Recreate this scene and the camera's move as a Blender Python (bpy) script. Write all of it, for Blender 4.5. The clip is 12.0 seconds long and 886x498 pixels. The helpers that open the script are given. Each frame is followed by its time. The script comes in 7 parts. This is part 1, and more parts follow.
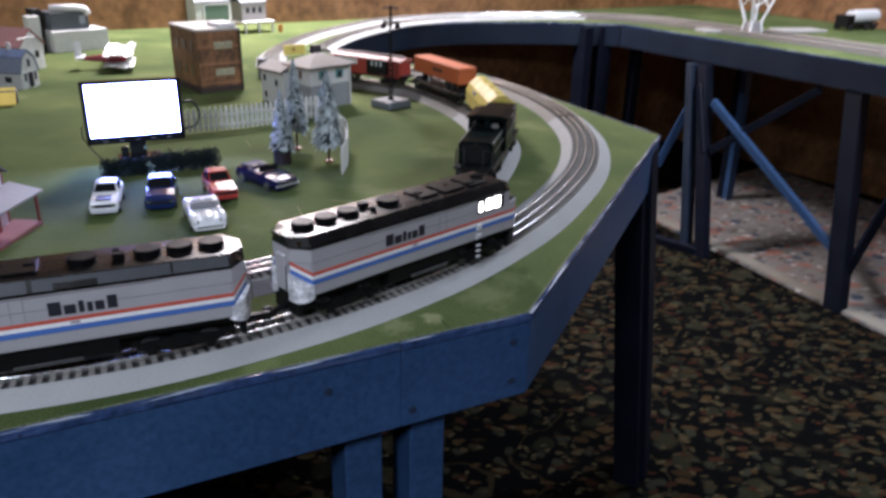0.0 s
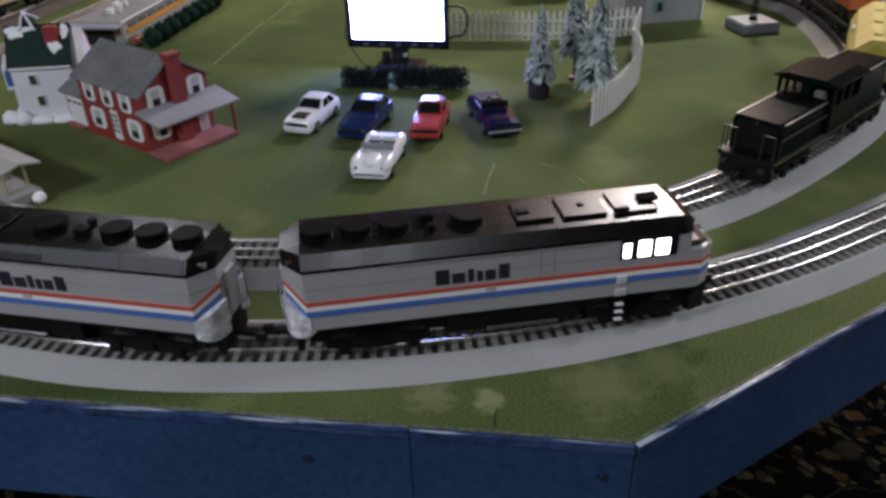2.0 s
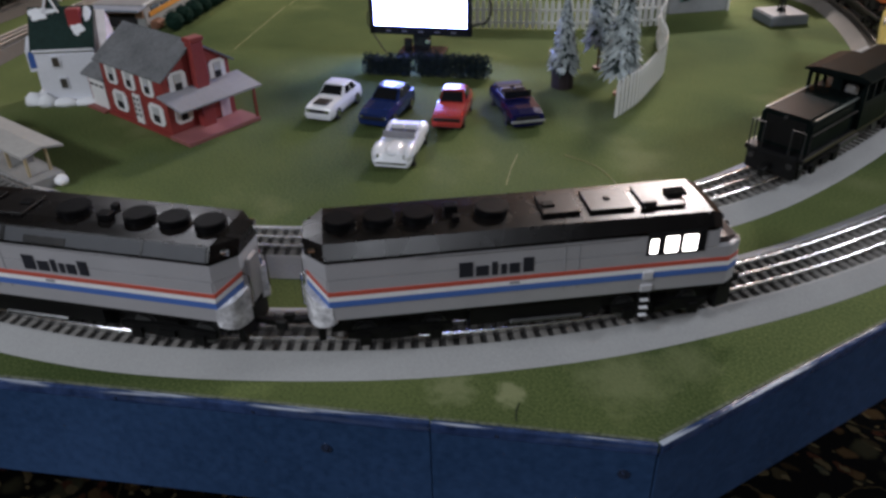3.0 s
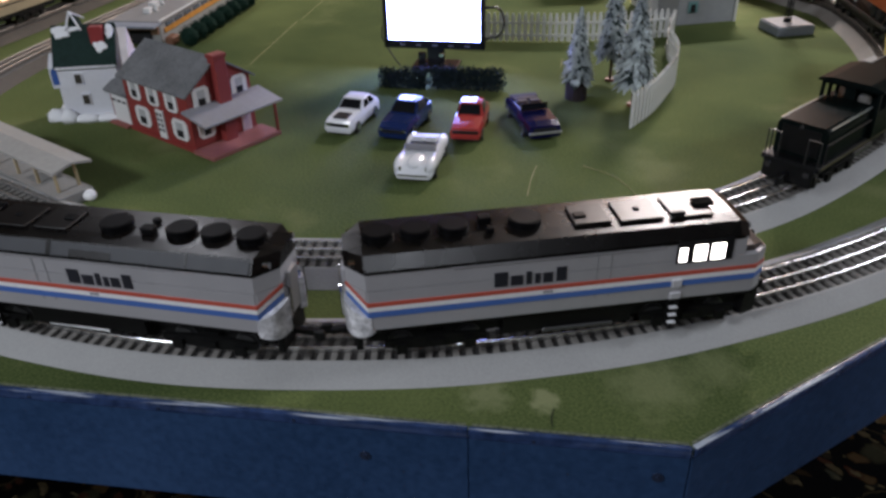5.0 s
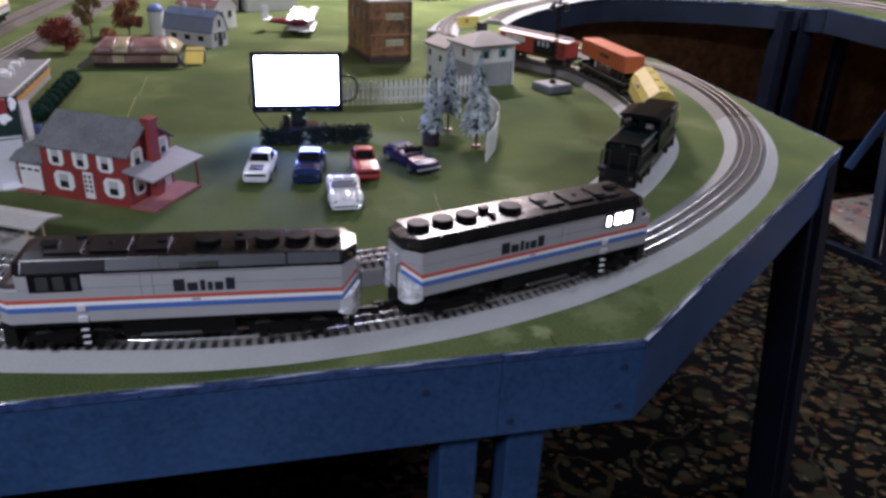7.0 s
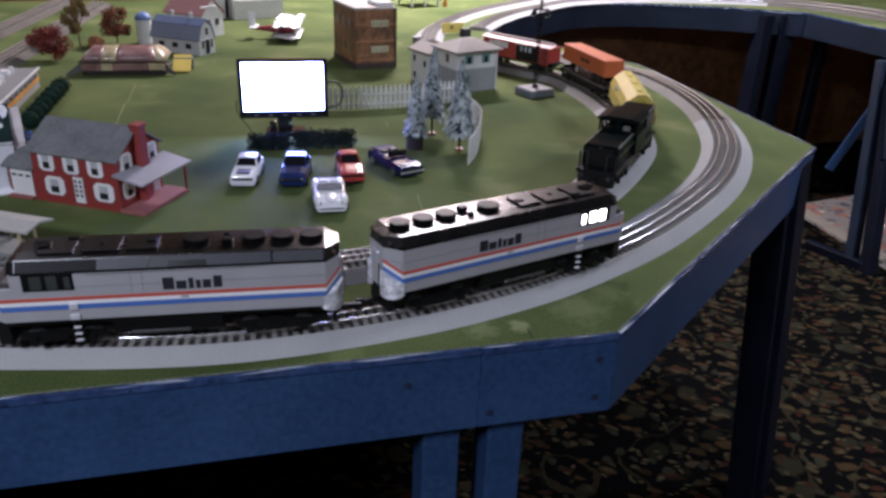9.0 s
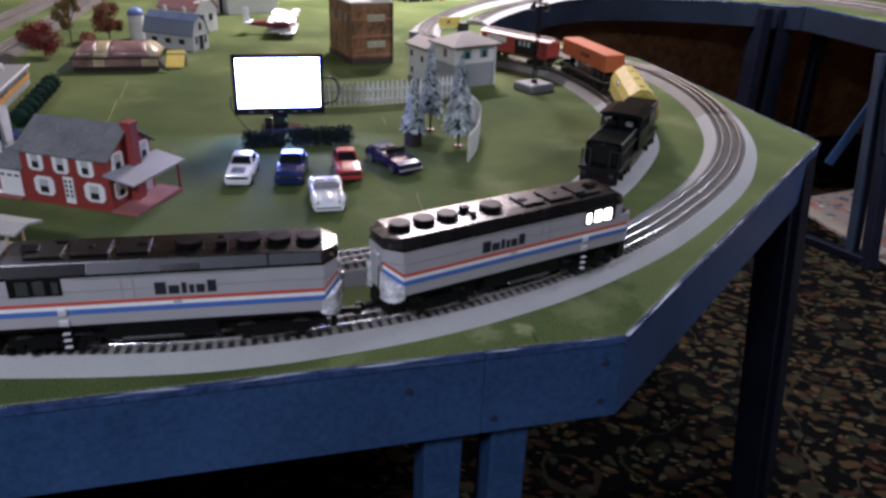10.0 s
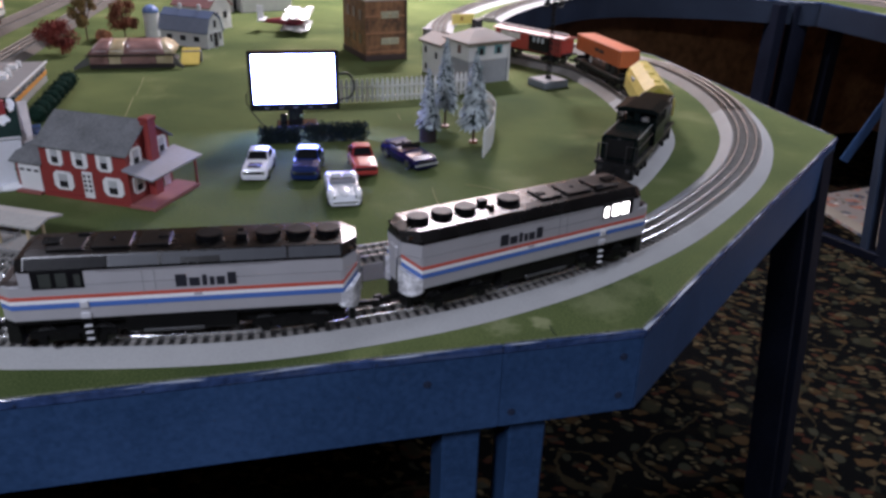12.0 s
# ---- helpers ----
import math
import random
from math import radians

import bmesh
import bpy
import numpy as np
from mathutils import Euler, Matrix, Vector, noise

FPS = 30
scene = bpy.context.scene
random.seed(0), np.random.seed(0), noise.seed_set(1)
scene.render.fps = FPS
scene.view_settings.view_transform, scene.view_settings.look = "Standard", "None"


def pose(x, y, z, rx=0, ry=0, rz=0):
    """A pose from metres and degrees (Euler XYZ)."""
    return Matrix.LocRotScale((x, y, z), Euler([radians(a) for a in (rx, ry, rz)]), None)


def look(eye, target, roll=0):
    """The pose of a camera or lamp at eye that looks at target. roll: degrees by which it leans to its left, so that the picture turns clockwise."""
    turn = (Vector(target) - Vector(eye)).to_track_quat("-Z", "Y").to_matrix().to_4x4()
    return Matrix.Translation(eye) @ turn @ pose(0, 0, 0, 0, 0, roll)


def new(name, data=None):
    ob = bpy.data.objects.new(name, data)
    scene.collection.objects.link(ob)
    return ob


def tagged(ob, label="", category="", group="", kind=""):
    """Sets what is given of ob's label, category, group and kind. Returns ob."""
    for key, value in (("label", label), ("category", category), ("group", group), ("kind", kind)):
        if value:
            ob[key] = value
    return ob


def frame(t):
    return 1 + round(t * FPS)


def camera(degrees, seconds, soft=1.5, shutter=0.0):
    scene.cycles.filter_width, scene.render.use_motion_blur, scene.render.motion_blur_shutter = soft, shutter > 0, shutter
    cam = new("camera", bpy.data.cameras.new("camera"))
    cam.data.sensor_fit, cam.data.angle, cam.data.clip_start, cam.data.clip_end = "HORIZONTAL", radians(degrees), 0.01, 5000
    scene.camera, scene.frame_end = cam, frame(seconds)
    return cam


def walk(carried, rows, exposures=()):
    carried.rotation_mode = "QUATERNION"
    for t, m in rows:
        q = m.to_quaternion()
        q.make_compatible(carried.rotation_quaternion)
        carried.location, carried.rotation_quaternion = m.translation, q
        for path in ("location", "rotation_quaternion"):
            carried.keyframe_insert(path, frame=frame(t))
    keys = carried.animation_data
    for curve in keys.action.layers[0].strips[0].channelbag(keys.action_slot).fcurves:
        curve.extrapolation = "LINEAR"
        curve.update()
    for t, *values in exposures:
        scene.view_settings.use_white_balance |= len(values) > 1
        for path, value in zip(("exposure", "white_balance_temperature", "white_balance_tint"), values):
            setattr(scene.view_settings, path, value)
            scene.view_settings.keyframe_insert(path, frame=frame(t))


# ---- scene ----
# ---------------------------------------------------------------- camera
cam = camera(59.65, 12.0, soft=2.9, shutter=0.9)
PATH = [
    (0, (0.0647, 0.1438, 1.3153), (-0.0703, 1.9880, 0.5533), 1.23),
    (0.5, (0.0979, 0.2450, 1.3125), (-0.1845, 2.0272, 0.4498), 0.14),
    (1, (0.2230, 0.4468, 1.3110), (-0.5763, 1.9892, 0.3199), 0.82),
    (1.5, (0.2653, 0.5347, 1.3216), (-0.7967, 1.8834, 0.2953), -2.41),
    (2, (0.2651, 0.5656, 1.3157), (-0.8343, 1.8805, 0.2851), -1.78),
    (2.5, (0.2579, 0.5662, 1.3154), (-0.8496, 1.8526, 0.2577), -1.48),
    (4.5, (0.2507, 0.5602, 1.3187), (-0.8954, 1.8273, 0.2791), -1.71),
    (5, (0.2416, 0.5376, 1.3253), (-0.8811, 1.8284, 0.2893), -1.81),
    (5.5, (0.2316, 0.5065, 1.3343), (-0.8819, 1.8239, 0.3222), -0.55),
    (6, (0.1543, 0.3466, 1.3343), (-0.5921, 1.9656, 0.4277), 3.28),
    (6.5, (0.1066, 0.2234, 1.3522), (-0.4531, 1.9385, 0.4889), 3.10),
    (8.5, (0.1383, 0.1581, 1.3588), (-0.4029, 1.8864, 0.5101), 1.32),
    (9, (0.1328, 0.1580, 1.3614), (-0.3881, 1.8954, 0.5188), 2.08),
    (9.5, (0.1268, 0.1680, 1.3584), (-0.3814, 1.9030, 0.5032), 2.20),
    (10, (0.1188, 0.1827, 1.3560), (-0.3906, 1.9180, 0.5022), 1.95),
    (10.5, (0.1174, 0.1867, 1.3558), (-0.3960, 1.9178, 0.4957), 1.90),
    (11, (0.1180, 0.1808, 1.3547), (-0.4053, 1.9121, 0.5010), 1.66),
    (11.5, (0.1184, 0.1759, 1.3547), (-0.4164, 1.9054, 0.5043), 1.35),
    (12, (0.1124, 0.1766, 1.3509), (-0.4228, 1.9023, 0.4933), 1.62),
]
walk(cam, [(t, look(eye, target, roll)) for t, eye, target, roll in PATH],
     [(0, 1.34, 5800, 15), (0.5, 1.25, 5850, 15), (1, 1.12, 6150, 14), (2, 0.92, 6250, 14), (5, 0.93, 6250, 14), (6, 1.06, 6000, 16), (6.5, 1.11, 5850, 21), (8.5, 1.12, 5850, 21), (12, 1.12, 5850, 21)])

# ---------------------------------------------------------------- light
world = bpy.data.worlds.new("world")
scene.world = world
world.use_nodes = True
world.node_tree.nodes["Background"].inputs[0].default_value = (0.5, 0.6, 0.8, 1)
world.node_tree.nodes["Background"].inputs[1].default_value = 0.008
CEIL = 2.45


def lamp_or_fill(x, y, sx, sy, power, colour, turn=37):
    data = bpy.data.lights.new("lamp_or_fill", "AREA")
    data.shape, data.size, data.size_y, data.energy, data.color = "RECTANGLE", sx, sy, power, colour
    ob = new("lamp_or_fill", data)
    ob.matrix_world = pose(x, y, CEIL - 0.06, 0, 0, turn)
    return ob


lamp_or_fill(-0.95, 3.68, 0.28, 0.60, 57, (1.0, 0.92, 0.87), -27)
lamp_or_fill(1.05, 4.20, 0.12, 1.0, 6.5, (0.97, 0.96, 0.98), -27)
lamp_or_fill(-2.4, 2.0, 0.24, 0.24, 4, (0.95, 0.96, 1.0))
lamp_or_fill(-0.50, -1.02, 0.46, 0.46, 26, (0.90, 0.95, 0.99))
# unseen fill added to brighten the far carpet, rug and legs
lamp_or_fill(1.80, 2.72, 0.40, 0.40, 26, (0.90, 0.95, 1.0))
# unseen fill added to brighten the right-hand skirt board
lamp_or_fill(1.30, -0.30, 0.50, 0.50, 6, (0.90, 0.95, 1.0))
scene.view_settings.exposure = 1.0

# ---------------------------------------------------------------- materials
T = 0.9  # table height
M = {}


def mat(name, col, rough=0.6, metal=0.0, var=0.15, scale=60.0, bump=0.1, col2=None, big=9.0, coat=0.0, rnd=0.0, spec=0.5):
    """A surface with variation at two scales, in object space at real size."""
    if name in M:
        return M[name]
    m = bpy.data.materials.new(name)
    m.use_nodes = True
    nt = m.node_tree
    bsdf = nt.nodes["Principled BSDF"]
    tc = nt.nodes.new("ShaderNodeTexCoord")
    n1 = nt.nodes.new("ShaderNodeTexNoise")
    n1.inputs["Scale"].default_value, n1.inputs["Detail"].default_value = scale, 4
    n2 = nt.nodes.new("ShaderNodeTexNoise")
    n2.inputs["Scale"].default_value, n2.inputs["Detail"].default_value = big, 3
    nt.links.new(tc.outputs["Object"], n1.inputs["Vector"])
    nt.links.new(tc.outputs["Object"], n2.inputs["Vector"])
    mix = nt.nodes.new("ShaderNodeMath")
    mix.operation = "ADD"
    nt.links.new(n1.outputs["Fac"], mix.inputs[0])
    nt.links.new(n2.outputs["Fac"], mix.inputs[1])
    ramp = nt.nodes.new("ShaderNodeValToRGB")
    half = nt.nodes.new("ShaderNodeMath")
    half.operation = "MULTIPLY"
    half.inputs[1].default_value = 0.5
    nt.links.new(mix.outputs[0], half.inputs[0])
    nt.links.new(half.outputs[0], ramp.inputs["Fac"])
    a = [max(0, c * (1 - var)) for c in col]
    b = [min(1, c * (1 + var)) for c in (col2 or col)]
    ramp.color_ramp.elements[0].position, ramp.color_ramp.elements[1].position = 0.35, 0.65
    ramp.color_ramp.elements[0].color, ramp.color_ramp.elements[1].color = (*a, 1), (*b, 1)
    out = ramp.outputs["Color"]
    if rnd:
        info = nt.nodes.new("ShaderNodeObjectInfo")
        hsv = nt.nodes.new("ShaderNodeHueSaturation")
        mr = nt.nodes.new("ShaderNodeMapRange")
        mr.inputs["To Min"].default_value, mr.inputs["To Max"].default_value = 1 - rnd, 1 + rnd
        nt.links.new(info.outputs["Random"], mr.inputs["Value"])
        nt.links.new(mr.outputs["Result"], hsv.inputs["Value"])
        nt.links.new(out, hsv.inputs["Color"])
        out = hsv.outputs["Color"]
    nt.links.new(out, bsdf.inputs["Base Color"])
    rr = nt.nodes.new("ShaderNodeMapRange")
    rr.inputs["To Min"].default_value, rr.inputs["To Max"].default_value = max(0.02, rough - 0.08), min(1, rough + 0.08)
    nt.links.new(n2.outputs["Fac"], rr.inputs["Value"])
    nt.links.new(rr.outputs["Result"], bsdf.inputs["Roughness"])
    bsdf.inputs["Metallic"].default_value = metal
    bsdf.inputs["Coat Weight"].default_value = coat
    bsdf.inputs["Specular IOR Level"].default_value = spec
    if bump:
        bp = nt.nodes.new("ShaderNodeBump")
        bp.inputs["Strength"].default_value, bp.inputs["Distance"].default_value = bump, 0.001
        nt.links.new(n1.outputs["Fac"], bp.inputs["Height"])
        nt.links.new(bp.outputs["Normal"], bsdf.inputs["Normal"])
    M[name] = m
    return m


def glow(name, col, strength):
    if name in M:
        return M[name]
    m = bpy.data.materials.new(name)
    m.use_nodes = True
    b = m.node_tree.nodes["Principled BSDF"]
    b.inputs["Base Color"].default_value = (*col, 1)
    b.inputs["Emission Color"].default_value = (*col, 1)
    b.inputs["Emission Strength"].default_value = strength
    M[name] = m
    return m


def grass_cloth():
    """Green felt-like grass mat with worn pale patches."""
    m = mat("grass_mat", (0.058, 0.094, 0.029), 0.95, 0, 0.36, 420, 0.5, (0.103, 0.123, 0.043), 3.5)
    nt = m.node_tree
    bsdf = nt.nodes["Principled BSDF"]
    src = bsdf.inputs["Base Color"].links[0].from_socket
    tc = nt.nodes.new("ShaderNodeTexCoord")
    n = nt.nodes.new("ShaderNodeTexNoise")
    n.inputs["Scale"].default_value, n.inputs["Detail"].default_value = 7, 8
    ramp = nt.nodes.new("ShaderNodeValToRGB")
    ramp.color_ramp.elements[0].position, ramp.color_ramp.elements[1].position = 0.60, 0.72
    mix = nt.nodes.new("ShaderNodeMix")
    mix.data_type = "RGBA"
    mix.inputs[7].default_value = (0.22, 0.22, 0.11, 1)
    mul = nt.nodes.new("ShaderNodeMath")
    mul.operation = "MULTIPLY"
    mul.inputs[1].default_value = 0.35
    nt.links.new(tc.outputs["Object"], n.inputs["Vector"])
    nt.links.new(n.outputs["Fac"], ramp.inputs["Fac"])
    nt.links.new(ramp.outputs["Color"], mul.inputs[0])
    nt.links.new(mul.outputs[0], mix.inputs[0])
    nt.links.new(src, mix.inputs[6])
    nt.links.new(mix.outputs[2], bsdf.inputs["Base Color"])
    bsdf.inputs["Specular IOR Level"].default_value = 0.1
    # pale rubbed spots near the table edge
    cur = mix.outputs[2]
    for x, y, r, amount in ((-0.004, 0.938, 0.016, 0.7), (-0.045, 0.915, 0.024, 0.45), (0.055, 1.010, 0.045, 0.35), (0.085, 1.06, 0.03, 0.25), (-0.10, 0.93, 0.02, 0.25)):
        sub = nt.nodes.new("ShaderNodeVectorMath")
        sub.operation = "DISTANCE"
        sub.inputs[1].default_value = (x, y, T)
        warp = nt.nodes.new("ShaderNodeVectorMath")
        warp.operation = "MULTIPLY_ADD"
        wn = nt.nodes.new("ShaderNodeTexNoise")
        wn.inputs["Scale"].default_value, wn.inputs["Detail"].default_value = 75, 9
        nt.links.new(tc.outputs["Object"], wn.inputs["Vector"])
        warp.inputs[1].default_value = (0.045, 0.045, 0)
        off = nt.nodes.new("ShaderNodeVectorMath")
        off.operation = "SUBTRACT"
        off.inputs[1].default_value = (0.0225, 0.0225, 0)
        nt.links.new(wn.outputs["Color"], warp.inputs[0])
        nt.links.new(tc.outputs["Object"], warp.inputs[2])
        nt.links.new(warp.outputs[0], off.inputs[0])
        nt.links.new(off.outputs[0], sub.inputs[0])
        mr = nt.nodes.new("ShaderNodeMapRange")
        mr.inputs["From Min"].default_value, mr.inputs["From Max"].default_value = r * 0.35, r
        mr.inputs["To Min"].default_value, mr.inputs["To Max"].default_value = amount, 0
        nt.links.new(sub.outputs["Value"], mr.inputs["Value"])
        mx = nt.nodes.new("ShaderNodeMix")
        mx.data_type = "RGBA"
        mx.inputs[7].default_value = (0.30, 0.31, 0.16, 1)
        nt.links.new(mr.outputs["Result"], mx.inputs[0])
        nt.links.new(cur, mx.inputs[6])
        cur = mx.outputs[2]
    nt.links.new(cur, bsdf.inputs["Base Color"])
    return m


def carpet(name, dark, tones, scale, seed, scroll=None, share=0.40):
    """Woven floral carpet: leaves and buds of several tones on a plain ground, with thin scrolling stems."""
    if name in M:
        return M[name]
    m = bpy.data.materials.new(name)
    m.use_nodes = True
    nt = m.node_tree
    bsdf = nt.nodes["Principled BSDF"]
    bsdf.inputs["Roughness"].default_value = 0.95
    bsdf.inputs["Specular IOR Level"].default_value = 0.05
    tc = nt.nodes.new("ShaderNodeTexCoord")
    vec = tc.outputs["Object"]
    for k, amount in ((0.6, 0.06), (2.6, 0.022)):
        warp = nt.nodes.new("ShaderNodeTexNoise")
        warp.inputs["Scale"].default_value, warp.inputs["Detail"].default_value = scale * k, 2
        add = nt.nodes.new("ShaderNodeVectorMath")
        add.operation = "MULTIPLY_ADD"
        add.inputs[1].default_value = (amount, amount, 0)
        nt.links.new(tc.outputs["Object"], warp.inputs["Vector"])
        nt.links.new(warp.outputs["Color"], add.inputs[0])
        nt.links.new(vec, add.inputs[2])
        vec = add.outputs[0]
    cur = None

    def lay(fac, tone):
        """Lay a tone over what is there where fac is high."""
        nonlocal cur
        mix = nt.nodes.new("ShaderNodeMix")
        mix.data_type = "RGBA"
        mix.inputs[7].default_value = (*tone, 1)
        if cur is None:
            mix.inputs[6].default_value = (*dark, 1)
        else:
            nt.links.new(cur, mix.inputs[6])
        nt.links.new(fac, mix.inputs[0])
        cur = mix.outputs[2]

    if scroll:
        for k, (tone, sc, width) in enumerate(scroll):
            n = nt.nodes.new("ShaderNodeTexNoise")
            n.inputs["Scale"].default_value, n.inputs["Detail"].default_value = scale * sc, 0.5
            off = nt.nodes.new("ShaderNodeVectorMath")
            off.operation = "ADD"
            off.inputs[1].default_value = (seed + 7.1 * k, 3.3 * k, 0)
            nt.links.new(vec, off.inputs[0])
            nt.links.new(off.outputs[0], n.inputs["Vector"])
            cmp_ = nt.nodes.new("ShaderNodeMath")
            cmp_.operation = "COMPARE"
            cmp_.inputs[1].default_value, cmp_.inputs[2].default_value = 0.5, width
            nt.links.new(n.outputs["Fac"], cmp_.inputs[0])
            lay(cmp_.outputs[0], tone)
    for k, (tone, sc, lim, soft) in enumerate(tones):
        v = nt.nodes.new("ShaderNodeTexVoronoi")
        v.inputs["Scale"].default_value = scale * sc
        off = nt.nodes.new("ShaderNodeMapping")
        off.inputs["Rotation"].default_value = (0, 0, 0.5 + 1.9 * k)
        off.inputs["Scale"].default_value = (1.0, 1.0 if k % 3 == 1 else 1.8, 1)
        off.inputs["Location"].default_value = (seed + k * 3.3, k * 1.7, 0)
        nt.links.new(vec, off.inputs["Vector"])
        nt.links.new(off.outputs["Vector"], v.inputs["Vector"])
        ramp = nt.nodes.new("ShaderNodeValToRGB")
        ramp.color_ramp.elements[0].position, ramp.color_ramp.elements[1].position = lim, lim + soft
        ramp.color_ramp.elements[0].color, ramp.color_ramp.elements[1].color = (1, 1, 1, 1), (0, 0, 0, 1)
        nt.links.new(v.outputs["Distance"], ramp.inputs["Fac"])
        # only some of the cells carry this tone, each in its own strength
        sep = nt.nodes.new("ShaderNodeSeparateColor")
        nt.links.new(v.outputs["Color"], sep.inputs[0])
        mr = nt.nodes.new("ShaderNodeMapRange")
        mr.inputs["From Min"].default_value, mr.inputs["From Max"].default_value = share, share + 0.35
        nt.links.new(sep.outputs[k % 3], mr.inputs["Value"])
        mul = nt.nodes.new("ShaderNodeMath")
        mul.operation = "MULTIPLY"
        nt.links.new(ramp.outputs["Color"], mul.inputs[0])
        nt.links.new(mr.outputs["Result"], mul.inputs[1])
        lay(mul.outputs[0], tone)
    fine = nt.nodes.new("ShaderNodeTexNoise")
    fine.inputs["Scale"].default_value = 400
    nt.links.new(tc.outputs["Object"], fine.inputs["Vector"])
    mul = nt.nodes.new("ShaderNodeMix")
    mul.data_type, mul.blend_type = "RGBA", "MULTIPLY"
    mul.inputs[0].default_value = 0.5
    nt.links.new(cur, mul.inputs[6])
    nt.links.new(fine.outputs["Color"], mul.inputs[7])
    nt.links.new(mul.outputs[2], bsdf.inputs["Base Color"])
    bp = nt.nodes.new("ShaderNodeBump")
    bp.inputs["Strength"].default_value, bp.inputs["Distance"].default_value = 0.4, 0.003
    nt.links.new(fine.outputs["Fac"], bp.inputs["Height"])
    nt.links.new(bp.outputs["Normal"], bsdf.inputs["Normal"])
    M[name] = m
    return m


def wood_panel():
    """Brown sheet panelling with dark grooves along the wall."""
    m = mat("wood_panelling", (0.16, 0.075, 0.03), 0.4, 0, 0.3, 25, 0.05, (0.24, 0.12, 0.05), 5)
    return m


def edge_glints(m):
    """Edge glints painted as pale streaks over worn paint, longer along the edge."""
    nt = m.node_tree
    bsdf = nt.nodes["Principled BSDF"]
    src = bsdf.inputs["Base Color"].links[0].from_socket
    tc = nt.nodes.new("ShaderNodeTexCoord")
    mp = nt.nodes.new("ShaderNodeMapping")
    mp.inputs["Scale"].default_value = (9, 160, 160)
    n = nt.nodes.new("ShaderNodeTexNoise")
    n.inputs["Scale"].default_value, n.inputs["Detail"].default_value = 1.7, 9
    ramp = nt.nodes.new("ShaderNodeValToRGB")
    ramp.color_ramp.elements[0].position, ramp.color_ramp.elements[1].position = 0.51, 0.62
    mix = nt.nodes.new("ShaderNodeMix")
    mix.data_type = "RGBA"
    mix.inputs[7].default_value = (0.42, 0.46, 0.53, 1)
    nt.links.new(tc.outputs["Object"], mp.inputs["Vector"])
    nt.links.new(mp.outputs["Vector"], n.inputs["Vector"])
    nt.links.new(n.outputs["Fac"], ramp.inputs["Fac"])
    sep = nt.nodes.new("ShaderNodeSeparateXYZ")
    mr = nt.nodes.new("ShaderNodeMapRange")
    mr.inputs["From Min"].default_value, mr.inputs["From Max"].default_value = 0.0036, 0.0046
    mr.inputs["To Min"].default_value, mr.inputs["To Max"].default_value = 0.06, 1.0
    both = nt.nodes.new("ShaderNodeMath")
    both.operation = "MULTIPLY"
    nt.links.new(tc.outputs["Object"], sep.inputs[0])
    nt.links.new(sep.outputs[2], mr.inputs["Value"])
    nt.links.new(ramp.outputs["Color"], both.inputs[0])
    nt.links.new(mr.outputs["Result"], both.inputs[1])
    nt.links.new(both.outputs[0], mix.inputs[0])
    nt.links.new(src, mix.inputs[6])
    nt.links.new(mix.outputs[2], bsdf.inputs["Base Color"])


GRASS = grass_cloth()
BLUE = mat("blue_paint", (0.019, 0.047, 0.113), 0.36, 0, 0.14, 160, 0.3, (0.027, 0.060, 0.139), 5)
EDGE = mat("blue_edge_gloss", (0.018, 0.036, 0.098), 0.24, 0, 0.25, 120, 1.0, (0.030, 0.055, 0.14), 25, 0.25)
edge_glints(EDGE)
# darker copy of the blue; the far boards' dimmer light is in the colour
DIMBLUE = mat("dim_far_blue", (0.008, 0.013, 0.025), 0.5, 0, 0.14, 160, 0.25, (0.011, 0.018, 0.033), 5, spec=0.25)
# near-black copy of the blue; shade on legs and braces is put into it
SHADEBLUE = mat("shaded_leg_blue", (0.0045, 0.006, 0.012), 0.5, 0, 0.3, 100, 0.2, spec=0.10)
ROADBED = mat("grey_roadbed", (0.34, 0.34, 0.335), 0.8, 0, 0.10, 500, 0.15, None, 10, spec=0.2)
TIE = mat("grey_tie", (0.20, 0.19, 0.175), 0.75, 0, 0.10, 400, 0.1, None, 20, 0, 0.12, spec=0.15)
GAP = mat("dark_ballast", (0.030, 0.028, 0.027), 0.8, 0, 0.3, 600, 0.3)
RAIL = mat("steel_rail", (0.80, 0.80, 0.79), 0.22, 0.85, 0.05, 300, 0.02)
SILVER = mat("silver_body", (0.43, 0.425, 0.44), 0.38, 0.25, 0.06, 700, 0.03, None, 25)
BLACK = mat("black_plastic", (0.008, 0.008, 0.009), 0.3, 0, 0.3, 300, 0.06, spec=0.3)
ROOFBLK = mat("black_roof", (0.0044, 0.0037, 0.0035), 0.27, 0, 0.3, 200, 0.06, None, 30, spec=0.34)
HATCH = mat("black_hatch", (0.006, 0.0052, 0.005), 0.33, 0, 0.3, 200, 0.10, None, 30, spec=0.26)
FAN = mat("fan_black", (0.0035, 0.0035, 0.004), 0.45, 0, 0.3, 200, 0.2, spec=0.08)
UNDER = mat("under_gear", (0.005, 0.005, 0.005), 0.5, 0, 0.3, 300, 0.1, spec=0.2)
CHROME = mat("chrome", (0.8, 0.8, 0.8), 0.12, 1.0, 0.03, 200, 0)
RED = mat("stripe_red", (0.46, 0.085, 0.055), 0.4, 0, 0.05)
WHITE = mat("white_paint", (0.75, 0.75, 0.75), 0.45, 0, 0.05, 200, 0.05)
STRIPEBLUE = mat("stripe_blue", (0.07, 0.15, 0.42), 0.4, 0, 0.05)
DARKGLASS = mat("dark_glass", (0.01, 0.011, 0.013), 0.08, 0, 0.1, 50, 0)
